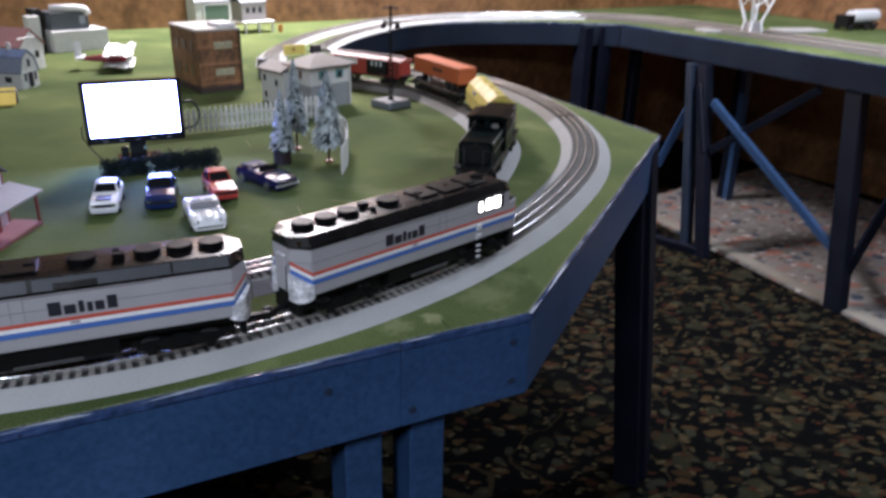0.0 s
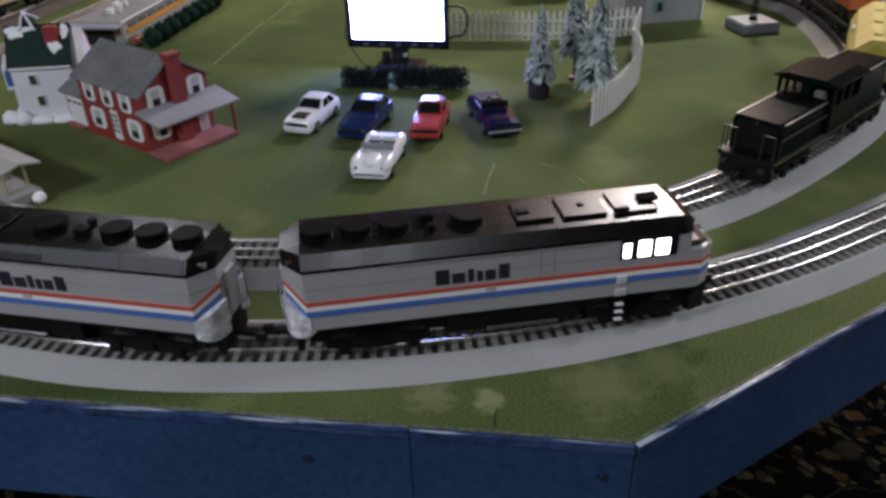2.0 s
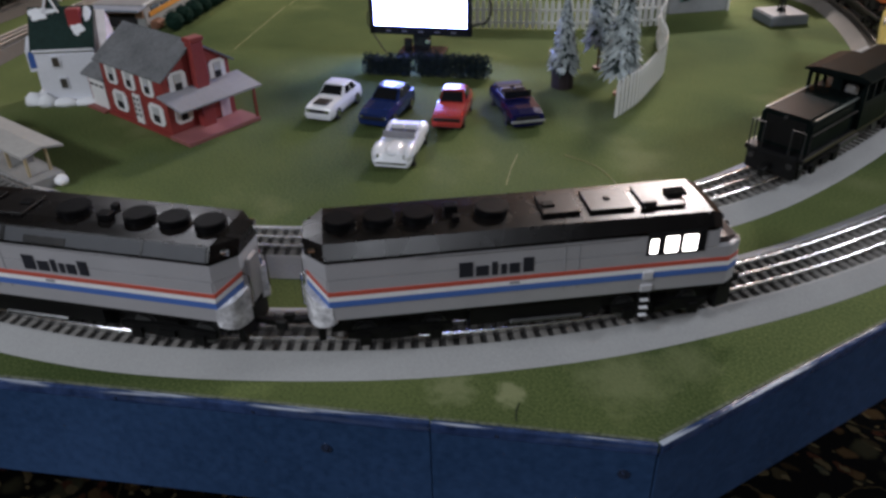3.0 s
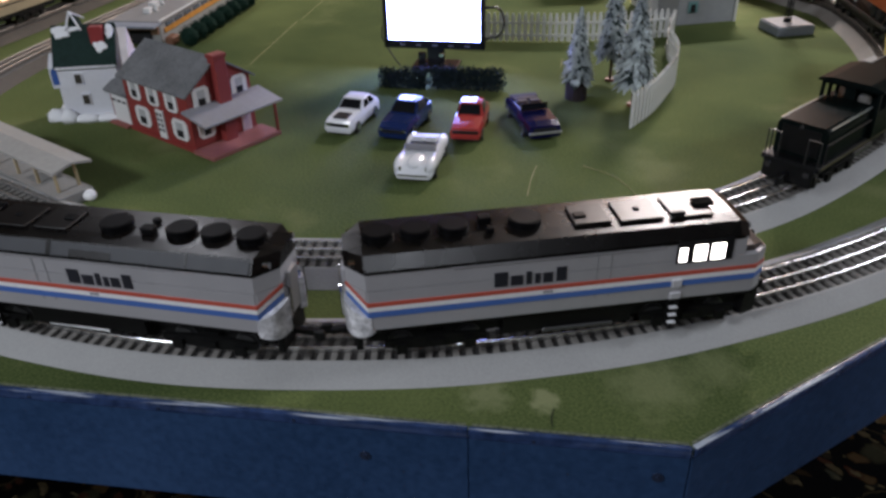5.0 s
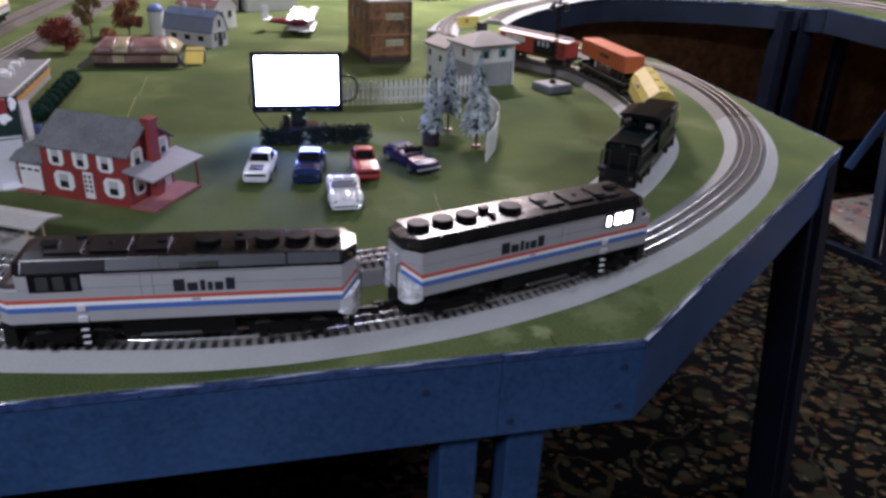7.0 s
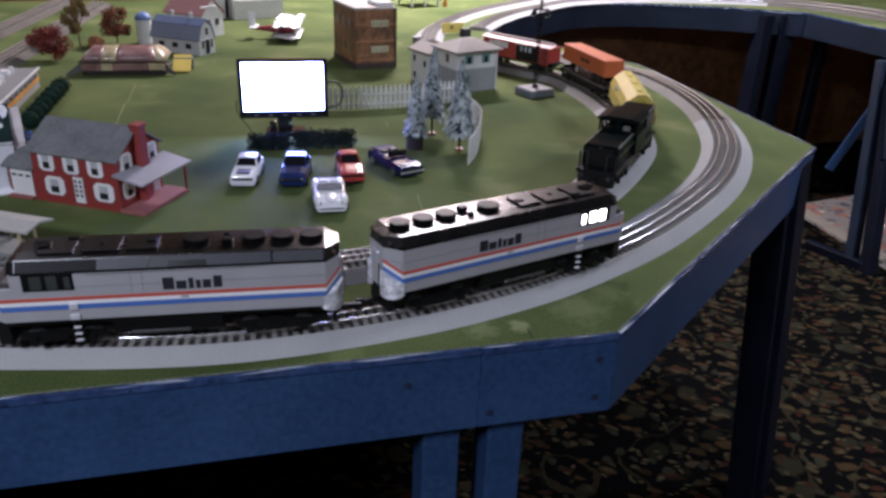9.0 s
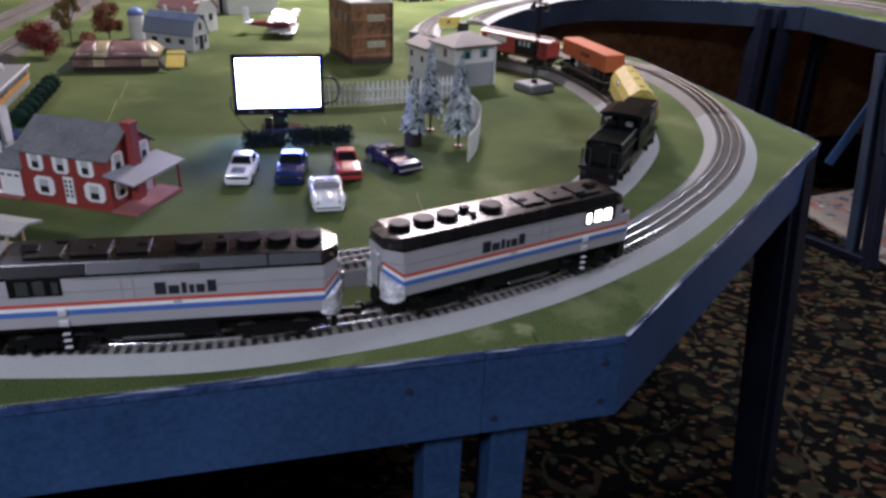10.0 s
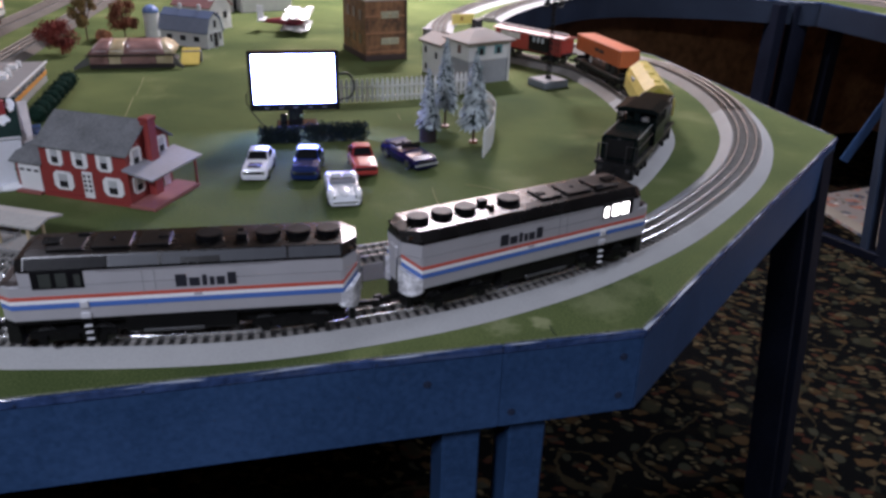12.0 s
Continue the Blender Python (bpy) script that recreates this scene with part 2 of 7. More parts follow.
LIT = glow("lit_window", (1.0, 0.95, 0.86), 3.6)
TYRE = mat("tyre", (0.012, 0.012, 0.012), 0.75, 0, 0.2, 300, 0.1)
PANEL = wood_panel()

# ---------------------------------------------------------------- mesh helpers


def mesh_of(bm, name, m):
    me = bpy.data.meshes.new(name)
    bmesh.ops.recalc_face_normals(bm, faces=bm.faces)
    bm.to_mesh(me)
    bm.free()
    if m:
        me.materials.append(m)
    return me


def part(name, bm, m, parent, label="", smooth=False):
    me = mesh_of(bm, name, m)
    if smooth:
        for p in me.polygons:
            p.use_smooth = True
    ob = new(name, me)
    ob.parent = parent
    if label:
        ob["label"] = label
    return ob


def thing(name, label, category, m=None, group="", kind=""):
    ob = new(name)
    ob.empty_display_size = 0.02
    if m is not None:
        ob.matrix_world = m
    return tagged(ob, label, category, group, kind)


def solo(name, bm, m, label, category, at=None, group="", kind="", smooth=False):
    """A thing that is one mesh."""
    ob = part(name, bm, m, None, "", smooth)
    if at is not None:
        ob.matrix_world = at
    return tagged(ob, label, category, group, kind)


def B(*boxes, bev=0.0, seg=1):
    """Boxes (cx, cy, cz, sx, sy, sz[, turn]) joined in one bmesh, with rounded edges."""
    bm = bmesh.new()
    for b in boxes:
        box(bm, *b)
    if bev:
        bmesh.ops.bevel(bm, geom=list(bm.edges), offset=bev, segments=seg, affect="EDGES", profile=0.6)
    return bm


def box(bm, cx, cy, cz, sx, sy, sz, turn=0):
    m = Matrix.Translation((cx, cy, cz)) @ Matrix.Rotation(radians(turn), 4, "Z") @ Matrix.Diagonal((sx, sy, sz, 1))
    return bmesh.ops.create_cube(bm, size=1, matrix=m)["verts"]


def cyl(bm, c, r, h, axis="z", seg=16, r2=None):
    """A cylinder or cone about c."""
    rot = {"z": Matrix(), "x": Matrix.Rotation(radians(90), 4, "Y"), "y": Matrix.Rotation(radians(-90), 4, "X")}[axis]
    return bmesh.ops.create_cone(bm, cap_ends=True, segments=seg, radius1=r, radius2=r if r2 is None else r2, depth=h,
                                 matrix=Matrix.Translation(c) @ rot)["verts"]


def ball(bm, c, r, sx=1, sy=1, sz=1, sub=2):
    m = Matrix.Translation(c) @ Matrix.Diagonal((sx, sy, sz, 1))
    return bmesh.ops.create_icosphere(bm, subdivisions=sub, radius=r, matrix=m)["verts"]


def loft(bm, rings, cap=True, closed=True):
    """Skin a row of rings with equal counts."""
    rows = [[bm.verts.new(p) for p in ring] for ring in rings]
    n = len(rows[0])
    for a, b in zip(rows, rows[1:]):
        for i in range(n if closed else n - 1):
            bm.faces.new((a[i], a[(i + 1) % n], b[(i + 1) % n], b[i]))
    if cap:
        bm.faces.new(rows[0][::-1])
        bm.faces.new(rows[-1])
    return rows


def slab(bm, plan, z0, z1):
    """A plan outline raised from z0 to z1."""
    loft(bm, [[(x, y, z0) for x, y in plan], [(x, y, z1) for x, y in plan]])


def prism_x(bm, profile, x0, x1):
    """A (y, z) profile drawn along x."""
    loft(bm, [[(x0, y, z) for y, z in profile], [(x1, y, z) for y, z in profile]])


def prism_y(bm, profile, y0, y1):
    loft(bm, [[(x, y0, z) for x, z in profile], [(x, y1, z) for x, z in profile]])


def tube(bm, pts, r, seg=8):
    """A round bar through the points."""
    pts = [Vector(p) for p in pts]
    rings = []
    up = Vector((0, 0, 1))
    for i, p in enumerate(pts):
        d = (pts[min(i + 1, len(pts) - 1)] - pts[max(i - 1, 0)]).normalized()
        a = d.cross(up if abs(d.z) < 0.9 else Vector((1, 0, 0))).normalized()
        b = d.cross(a)
        rings.append([p + r * (math.cos(2 * math.pi * k / seg) * a + math.sin(2 * math.pi * k / seg) * b) for k in range(seg)])
    loft(bm, rings)


def spline(ctrl, step=0.02):
    """Evenly spaced points on a smooth curve through the control points."""
    c = [Vector((*p, 0)) for p in ctrl]
    c = [2 * c[0] - c[1]] + c + [2 * c[-1] - c[-2]]
    pts = []
    for a, b, d, e in zip(c, c[1:], c[2:], c[3:]):
        for k in range(40):
            t = k / 40
            pts.append(0.5 * (2 * b + (d - a) * t + (2 * a - 5 * b + 4 * d - e) * t * t + (3 * b - a - 3 * d + e) * t ** 3))
    pts.append(c[-2])
    out, left = [pts[0]], step
    for a, b in zip(pts, pts[1:]):
        seg = (b - a).length
        while seg >= left:
            a = a + (b - a).normalized() * left
            seg -= left
            out.append(a.copy())
            left = step
        left -= seg
    return out


def frames_of(pts):
    """Each point with its heading."""
    out = []
    for i, p in enumerate(pts):
        d = (pts[min(i + 1, len(pts) - 1)] - pts[max(i - 1, 0)]).normalized()
        out.append((p, d, Vector((-d.y, d.x, 0))))
    return out


# ---------------------------------------------------------------- room
UX, UY = math.cos(radians(37)), math.sin(radians(37))  # along the back wall
VX, VY = -UY, UX
CORNER = (1.30, 5.68)


def room_point(u, v):
    return (CORNER[0] + u * UX + v * VX, CORNER[1] + u * UY + v * VY)


def wall(name, u0, v0, u1, v1, label):
    bm = bmesh.new()
    a, b = Vector((*room_point(u0, v0), 0)), Vector((*room_point(u1, v1), 0))
    d = (b - a).normalized()
    n = Vector((-d.y, d.x, 0))
    L = (b - a).length
    loft(bm, [[a, a + n * 0.1, a + n * 0.1 + Vector((0, 0, CEIL)), a + Vector((0, 0, CEIL))],
              [b, b + n * 0.1, b + n * 0.1 + Vector((0, 0, CEIL)), b + Vector((0, 0, CEIL))]])
    w = solo(name, bm, PANEL, label, "wall", kind="structure")
    if name in ("wall_back", "wall_right"):
        # grooved sheets, each board its own piece
        k, x = 0, 0.0
        widths = (0.2, 0.1, 0.15, 0.12, 0.18)
        while x < L:
            wd = min(widths[k % 5], L - x)
            if wd < 0.02:
                break
            pb = B((0, 0, 0, wd - 0.006, 0.008, CEIL - 0.02), bev=0.002)
            me = mesh_of(pb, "panel", PANELBOARD)
            o = new("panel", me)
            c = a + d * (x + wd / 2) - n * 0.004
            o.matrix_world = pose(c.x, c.y, CEIL / 2, 0, 0, math.degrees(math.atan2(d.y, d.x)))
            o.parent = w
            x += wd
            k += 1
    return w


PANELBOARD = mat("panel_board", (0.068, 0.032, 0.013), 0.35, 0, 0.35, 18, 0.04, (0.108, 0.053, 0.022), 4, 0, 0.25)
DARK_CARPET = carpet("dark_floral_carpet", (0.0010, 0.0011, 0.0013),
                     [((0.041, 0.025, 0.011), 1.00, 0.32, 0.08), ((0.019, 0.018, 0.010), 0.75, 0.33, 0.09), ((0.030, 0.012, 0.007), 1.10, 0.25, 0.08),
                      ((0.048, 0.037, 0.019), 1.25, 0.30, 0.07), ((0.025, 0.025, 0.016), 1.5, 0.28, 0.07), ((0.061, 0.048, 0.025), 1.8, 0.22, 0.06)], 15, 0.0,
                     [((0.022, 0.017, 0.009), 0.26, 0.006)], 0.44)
PALE_CARPET = carpet("pale_floral_carpet", (0.27, 0.25, 0.235),
                     [((0.36, 0.17, 0.13), 0.8, 0.36, 0.15), ((0.07, 0.09, 0.13), 1.1, 0.34, 0.1), ((0.13, 0.12, 0.10), 1.5, 0.34, 0.1),
                      ((0.62, 0.60, 0.56), 1.3, 0.25, 0.06), ((0.15, 0.10, 0.08), 1.7, 0.24, 0.06)], 13, 5.0)
wall("wall_back", 0, 0, -8, 0, "brown wood panelled back wall")
wall("wall_right", 0, -7.5, 0, 0, "brown wood panelled side wall")
wall("wall_left", -8, 0, -8, -7.5, "plain brown wall")
wall("wall_front", -8, -7.5, 0, -7.5, "plain brown wall")
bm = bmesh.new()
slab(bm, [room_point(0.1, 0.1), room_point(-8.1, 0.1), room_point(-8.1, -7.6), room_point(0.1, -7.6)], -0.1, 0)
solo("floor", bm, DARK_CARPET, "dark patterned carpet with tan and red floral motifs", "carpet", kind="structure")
# ceiling out of view, kept dark to cut bounce light and reflections
bm = bmesh.new()
slab(bm, [room_point(0.1, 0.1), room_point(-8.1, 0.1), room_point(-8.1, -7.6), room_point(0.1, -7.6)], CEIL, CEIL + 0.1)
solo("ceiling", bm, mat("dull_ceiling", (0.17, 0.16, 0.15), 0.9), "unseen ceiling in dull brown", "ceiling", kind="structure")

# pale rug behind the dark carpet, with a plain tan border
bm = bmesh.new()
rug = [(0.72, 4.05), (1.03, 3.49), (1.50, 2.67), (2.60, 0.9), (3.7, 1.6), (1.7, 4.9)]
slab(bm, rug, 0.001, 0.009)
rug_ob = thing("rug", "pale floral rug in red and grey with a tan border", "rug")
part("field", bm, PALE_CARPET, rug_ob)
bm = bmesh.new()
d = Vector((0.49, -0.86, 0)).normalized()
n = Vector((-d.y, d.x, 0))
for off, w, z in ((0.045, 0.07, 0.0125),):
    a, b = Vector((1.03, 3.49, 0)) + n * off - d * 0.7, Vector((1.03, 3.49, 0)) + n * off + d * 3
    slab(bm, [(a - n * w / 2)[:2], (b - n * w / 2)[:2], (b + n * w / 2)[:2], (a + n * w / 2)[:2]], 0.002, z)
part("border", bm, mat("rug_border", (0.20, 0.18, 0.145), 0.95, 0, 0.15, 300, 0.3), rug_ob, "plain tan woven border")

# ---------------------------------------------------------------- tables
C1, C2 = (0.109, 0.962), (0.421, 1.877)
KNEE, INNER, APEX2 = (0.006, 2.591), (-0.603, 2.975), (0.64, 4.21)
FARR = (2.30, 1.80)
NEARL = (0.109 - 3.0 * math.cos(radians(31.5)), 0.962 - 3.0 * math.sin(radians(31.5)))
BAY = [tuple(p)[:2] for p in spline([INNER, (-0.566, 3.209), (-0.528, 3.43), (-0.47, 3.71), (-0.36, 3.93), (-0.20, 4.07), (0.0, 4.15), (0.28, 4.205), APEX2], 0.04)][:-1] + [APEX2]
PLAN = [NEARL, C1, C2, KNEE] + BAY + [ FARR, (2.95, 2.3), room_point(-0.02, -0.02), room_point(-5.2, -0.02), (-3.6, 0.6)]


def board(parent, a, b, name="skirt_board", h=0.100, th=0.019, z1=T - 0.0085, holes=(), strip=True, m=None):
    a, b = Vector((*a, 0)), Vector((*b, 0))
    d = (b - a).normalized()
    L = (b - a).length
    bm = B((0, 0, 0, L, th, h), bev=0.0006)
    ob = part(name, bm, m or BLUE, parent)
    c = (a + b) / 2 + Vector((-d.y, d.x, 0)) * (th / 2)
    ob.matrix_world = pose(c.x, c.y, z1 - h / 2, 0, 0, math.degrees(math.atan2(d.y, d.x)))
    if strip:
        # thin painted lip over the cloth's edge
        e = part("edge_strip", B((0, 0, 0, L, 0.005, 0.0095), bev=0.0012, seg=2), EDGE, ob, "glossy worn top edge with painted-in glints")
        e.location = (0, -th / 2 + 0.0006, h / 2 + 0.0045)
        for q in range(int(L / 0.115)):
            hb = bmesh.new()
            cyl(hb, (0, 0, 0), 0.0014, 0.0012, "y", 10)
            s = part("nail", hb, mat("painted_screw", (0.05, 0.07, 0.13), 0.3, 0.6), e)
            s.location = (0.05 + 0.115 * q - L / 2, -0.0026, -0.001)
        fray = part("mat_edge", B((0, 0, 0, L - 0.004, 0.0024, 0.0012)), mat("frayed_edge", (0.04, 0.06, 0.03), 0.95, 0, 0.3, 260, 0.5, (0.15, 0.16, 0.10), 14), ob, "pale frayed edge of the grass mat")
        fray.location = (0, -th / 2 + 0.0046, T + 0.0002 - (z1 - h / 2))
    for u, v in holes:
        hb = bmesh.new()
        cyl(hb, (0, 0, 0), 0.0046, 0.0012, "y", 16)
        cyl(hb, (0, -0.0008, 0), 0.0020, 0.0012, "y", 8)
        s = part("screw", hb, mat("painted_screw", (0.05, 0.07, 0.13), 0.3, 0.6), ob, "countersunk screw head")
        s.location = (u - L / 2, -th / 2 - 0.0003, v)
    return ob


def bent_board(parent, pts, m, h=0.100, th=0.006, z1=T - 0.0085):
    """A thin skirt bent round a curve, with the painted lip along its top."""
    for nm, d0, d1, z0, zt, mt in (("skirt_board", 0.0, th, z1 - h, z1, m), ("edge_strip", -0.0019, 0.0031, z1 + 0.0002, z1 + 0.0092, EDGE)):
        bm = bmesh.new()
        rings = []
        for k, p in enumerate(pts):
            a, b = Vector((*pts[max(k - 1, 0)], 0)), Vector((*pts[min(k + 1, len(pts) - 1)], 0))
            d = (b - a).normalized()
            n = Vector((-d.y, d.x, 0))
            q = Vector((*p, 0))
            rings.append([q + n * d0 + Vector((0, 0, z0)), q + n * d1 + Vector((0, 0, z0)), q + n * d1 + Vector((0, 0, zt)), q + n * d0 + Vector((0, 0, zt))])
        loft(bm, rings)
        part(nm, bm, mt, parent)


def leg(parent, x, y, sx=0.042, sy=0.085, turn=31.3, z1=T - 0.02, name="leg", lean=(0, 0), m=None):
    """A leg whose foot stands out from its head by lean."""
    bm = B((0, 0, 0, sx, sy, z1), bev=0.002)
    c, s = math.cos(radians(turn)), math.sin(radians(turn))
    for v in bm.verts:
        k = 0.5 - v.co.z / z1
        v.co.x += k * (lean[0] * c + lean[1] * s)
        v.co.y += k * (lean[1] * c - lean[0] * s)
    ob = part(name, bm, m or BLUE, parent)
    ob.matrix_world = pose(x, y, z1 / 2, 0, 0, turn)
    return ob


def brace(parent, a, b, w=0.04, th=0.02, m=None):
    a, b = Vector(a), Vector(b)
    bm = B((0, 0, 0, (b - a).length, th, w), bev=0.0015)
    ob = part("brace", bm, m or BLUE, parent)
    ob.matrix_world = Matrix.Translation((a + b) / 2) @ (b - a).to_track_quat("X", "Z").to_matrix().to_4x4()
    return ob


table = thing("train_table", "blue painted wooden layout table with a green grass mat top", "table")
bm = bmesh.new()
slab(bm, PLAN, T - 0.0084, T)
part("grass_top", bm, GRASS, table, "green felt-like grass mat on plywood")
board(table, NEARL, (-0.0327, 0.8752), holes=[(2.75, 0.02)])
board(table, (-0.0323, 0.8754), (C1[0] + 0.0005, C1[1] + 0.0002), holes=[(0.145, 0.026), (0.145, -0.027), (0.014, -0.031)])
board(table, (C1[0] + 0.0015, C1[1] + 0.002), C2, holes=())
board(table, (C2[0] - 0.012, C2[1] + 0.02), KNEE, m=DIMBLUE)
board(table, (KNEE[0] - 0.004, KNEE[1] + 0.003), INNER, m=DIMBLUE)
leg(table, -0.090, 0.900, 0.046, 0.055)
leg(table, -0.020, 0.942, 0.046, 0.055)
leg(table, 0.385, 1.835, 0.042, 0.085, 71 + 90, lean=(0.09, 0.03), m=SHADEBLUE)
leg(table, 0.345, 1.782, 0.042, 0.060, 71, lean=(0.09, 0.03), m=SHADEBLUE)
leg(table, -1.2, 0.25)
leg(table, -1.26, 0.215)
leg(table, 0.05, 2.45, 0.085, 0.042, 120, m=SHADEBLUE)
far = thing("far_table", "blue painted wooden table wing along the walls", "table")
bent_board(far, BAY[1:], DIMBLUE)
board(far, (APEX2[0] + 0.001, APEX2[1] - 0.001), FARR, m=DIMBLUE)
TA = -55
leg(far, 0.907, 3.747, 0.036, 0.050, TA, z1=T - 0.112, lean=(0.016, -0.30), m=DIMBLUE)
leg(far, 0.956, 3.714, 0.050, 0.050, TA, z1=T - 0.112, lean=(0.022, -0.33), m=SHADEBLUE)
leg(far, 1.398, 3.183, 0.070, 0.055, TA, z1=T - 0.112, lean=(-0.023, -0.27), m=SHADEBLUE)
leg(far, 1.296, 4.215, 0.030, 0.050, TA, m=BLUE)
leg(far, 1.268, 4.236, 0.040, 0.030, TA, m=SHADEBLUE)
leg(far, 0.46, 4.22, 0.085, 0.05, TA, m=SHADEBLUE)
leg(far, 0.56, 4.24, 0.05, 0.085, TA, m=SHADEBLUE)
leg(far, 0.74, 4.30, 0.05, 0.05, TA, m=SHADEBLUE)
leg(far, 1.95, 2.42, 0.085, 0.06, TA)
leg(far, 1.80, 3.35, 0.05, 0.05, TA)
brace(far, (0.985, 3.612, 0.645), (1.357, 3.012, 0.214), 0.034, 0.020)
brace(far, (1.310, 3.300, 0.770), (0.960, 3.560, 0.415), 0.034, 0.018, SHADEBLUE)
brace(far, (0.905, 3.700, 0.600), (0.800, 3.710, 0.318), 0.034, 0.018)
brace(far, (1.560, 2.955, 0.640), (1.391, 2.945, 0.115), 0.034, 0.018, SHADEBLUE)
brace(far, (0.760, 3.560, 0.020), (0.985, 3.385, 0.020), 0.035, 0.035, SHADEBLUE)
gusset = brace(far, (0.925, 3.700, 0.700), (0.950, 3.560, 0.420), 0.085, 0.012, SHADEBLUE)
gusset.name = "gusset"
a, b = room_point(-0.3, -0.015), room_point(-5.2, -0.015)
solo("trim_back", B(((a[0] + b[0]) / 2, (a[1] + b[1]) / 2, T + 0.02, 4.9, 0.012, 0.04, 37), bev=0.002), WHITE,
     "white painted strip where table meets wall", "trim", kind="structure")

# ---------------------------------------------------------------- tracks
RZ = T + 0.019  # rail top
PITCH = 0.0112  # between ties


TANBED = mat("tan_grey_roadbed", (0.26, 0.245, 0.225), 0.9, 0, 0.12, 400, 0.2, None, 12, spec=0.05)
OLDTIE = mat("brown_tie", (0.105, 0.092, 0.078), 0.8, 0, 0.15, 300, 0.2, None, 15, spec=0.12)
OLDBED = mat("weathered_roadbed", (0.11, 0.098, 0.085), 0.85, 0, 0.18, 400, 0.25, None, 12, spec=0.15)
OLDRAIL = mat("dull_rail", (0.30, 0.27, 0.24), 0.5, 0.6, 0.15, 200, 0.1)


def track(label, pts, ties_as_parts=True, bed=None, rail=None, tie=None):
    """Three-rail track: sloped grey roadbed, ties and steel rails."""
    tr = thing("train_track", label, "track")
    fr = frames_of(pts)
    prof = [(-0.0500, 0.0), (-0.0310, 0.0112), (-0.0288, 0.0124), (-0.0271, 0.0124), (-0.0271, 0.0092), (0.0271, 0.0092), (0.0271, 0.0124), (0.0288, 0.0124), (0.0310, 0.0112), (0.0490, 0.0)]
    bm = bmesh.new()
    loft(bm, [[p + n * y + Vector((0, 0, T + 0.0003 + z)) for y, z in prof] for p, d, n in fr])
    part("roadbed", bm, bed or ROADBED, tr, "moulded roadbed")
    bm = bmesh.new()
    loft(bm, [[p + n * y + Vector((0, 0, T + z)) for y, z in ((-0.0270, 0.0090), (-0.0270, 0.0102), (0.0270, 0.0102), (0.0270, 0.0090))] for p, d, n in fr])
    part("ballast_bed", bm, GAP, tr, "dark gaps between the ties")
    for off in (-0.0165, 0, 0.0165):
        bm = bmesh.new()
        w = 0.0015
        prof = [(-w * 0.7, 0.0115), (-w * 0.7, 0.0165), (-w, 0.0172), (-w * 0.82, 0.0183), (-w * 0.4, 0.0189), (0, 0.0190), (w * 0.4, 0.0189), (w * 0.82, 0.0183), (w, 0.0172), (w * 0.7, 0.0165), (w * 0.7, 0.0115)]
        loft(bm, [[p + n * (off + y) + Vector((0, 0, T + z)) for y, z in prof] for p, d, n in fr])
        part("rail", bm, rail or RAIL, tr, "steel rail", True)
    pitch, along = PITCH, 0.0
    me = mesh_of(B((0, 0, 0, 0.0058, 0.0538, 0.0032), bev=0.0006), "tie", tie or TIE)
    many = bmesh.new()
    nxt, count = 0.0, 0
    for (p, d, n), (q, _, _) in zip(fr, fr[1:]):
        L = (q - p).length
        while nxt < along + L:
            c = p + d * (nxt - along)
            turn = math.degrees(math.atan2(d.y, d.x))
            if ties_as_parts and count < 290:
                o = new("tie", me)
                o.parent = tr
                o.matrix_world = pose(c.x, c.y, T + 0.0113, 0, 0, turn)
            else:
                box(many, c.x, c.y, T + 0.0113, 0.0058, 0.0538, 0.0032, turn)
            nxt += pitch
            count += 1
        along += L
    if many.verts:
        part("tie_run", many, tie or TIE, tr)["kind"] = "stuff"
    else:
        many.free()
    return tr


OC, OR = (-0.865, 1.760), 1.108
IC, IR = (-0.78, 1.66), 0.849


def on(c, r, deg):
    return (c[0] + r * math.cos(radians(deg)), c[1] + r * math.sin(radians(deg)))


def bend(c, radii, step=0.02):
    """A track line round c through (degrees, radius) pairs."""
    return spline([on(c, r, a) for a, r in radii], step)


outer_pts = bend(OC, ((-78, 1.113), (-71, 1.1125), (-60, 1.118), (-50, 1.116), (-42, 1.112), (-35, 1.106), (-26, 1.100), (-14, 1.100), (-5, 1.104), (4, 1.106), (15, 1.106), (25, 1.107), (34, 1.108))) + spline([on(OC, OR, 34.6), (-0.14, 2.52), (-0.40, 2.63), (-0.60, 2.70)])[1:]
inner_pts = bend(IC, ((-92, 0.849), (-70, 0.848), (-50, 0.840), (-35, 0.833), (-20, 0.834), (0, 0.836), (12, 0.838), (20, 0.837), (28, 0.836), (36, 0.840), (44, 0.849))) + spline([on(IC, IR, 44.8), (-0.31, 2.33), (-0.50, 2.43), (-0.68, 2.60)])[1:]
outer_left = spline([on(OC, OR + 0.004, -78.5), on(OC, OR + 0.003, -84), (-0.90, 0.60), (-1.15, 0.66), (-1.36, 0.92), (-1.52, 1.25), (-1.74, 1.68), (-1.93, 2.05), (-2.12, 2.45), (-2.30, 2.8)])
inner_left = spline([on(IC, IR, -92.8), (-0.93, 0.83), (-1.09, 0.90), (-1.21, 1.04), (-1.34, 1.27), (-1.55, 1.68), (-1.74, 2.05), (-1.93, 2.42), (-2.12, 2.8)])
back_pts = spline([(-0.685, 2.62), (-0.735, 2.82), (-0.748, 3.07), (-0.728, 3.33), (-0.668, 3.60), (-0.54, 3.97), (-0.25, 4.28), (0.10, 4.46), (0.50, 4.55), (0.82, 4.46), (1.07, 4.22), (1.37, 3.80), (1.75, 3.23), (2.35, 2.33)])
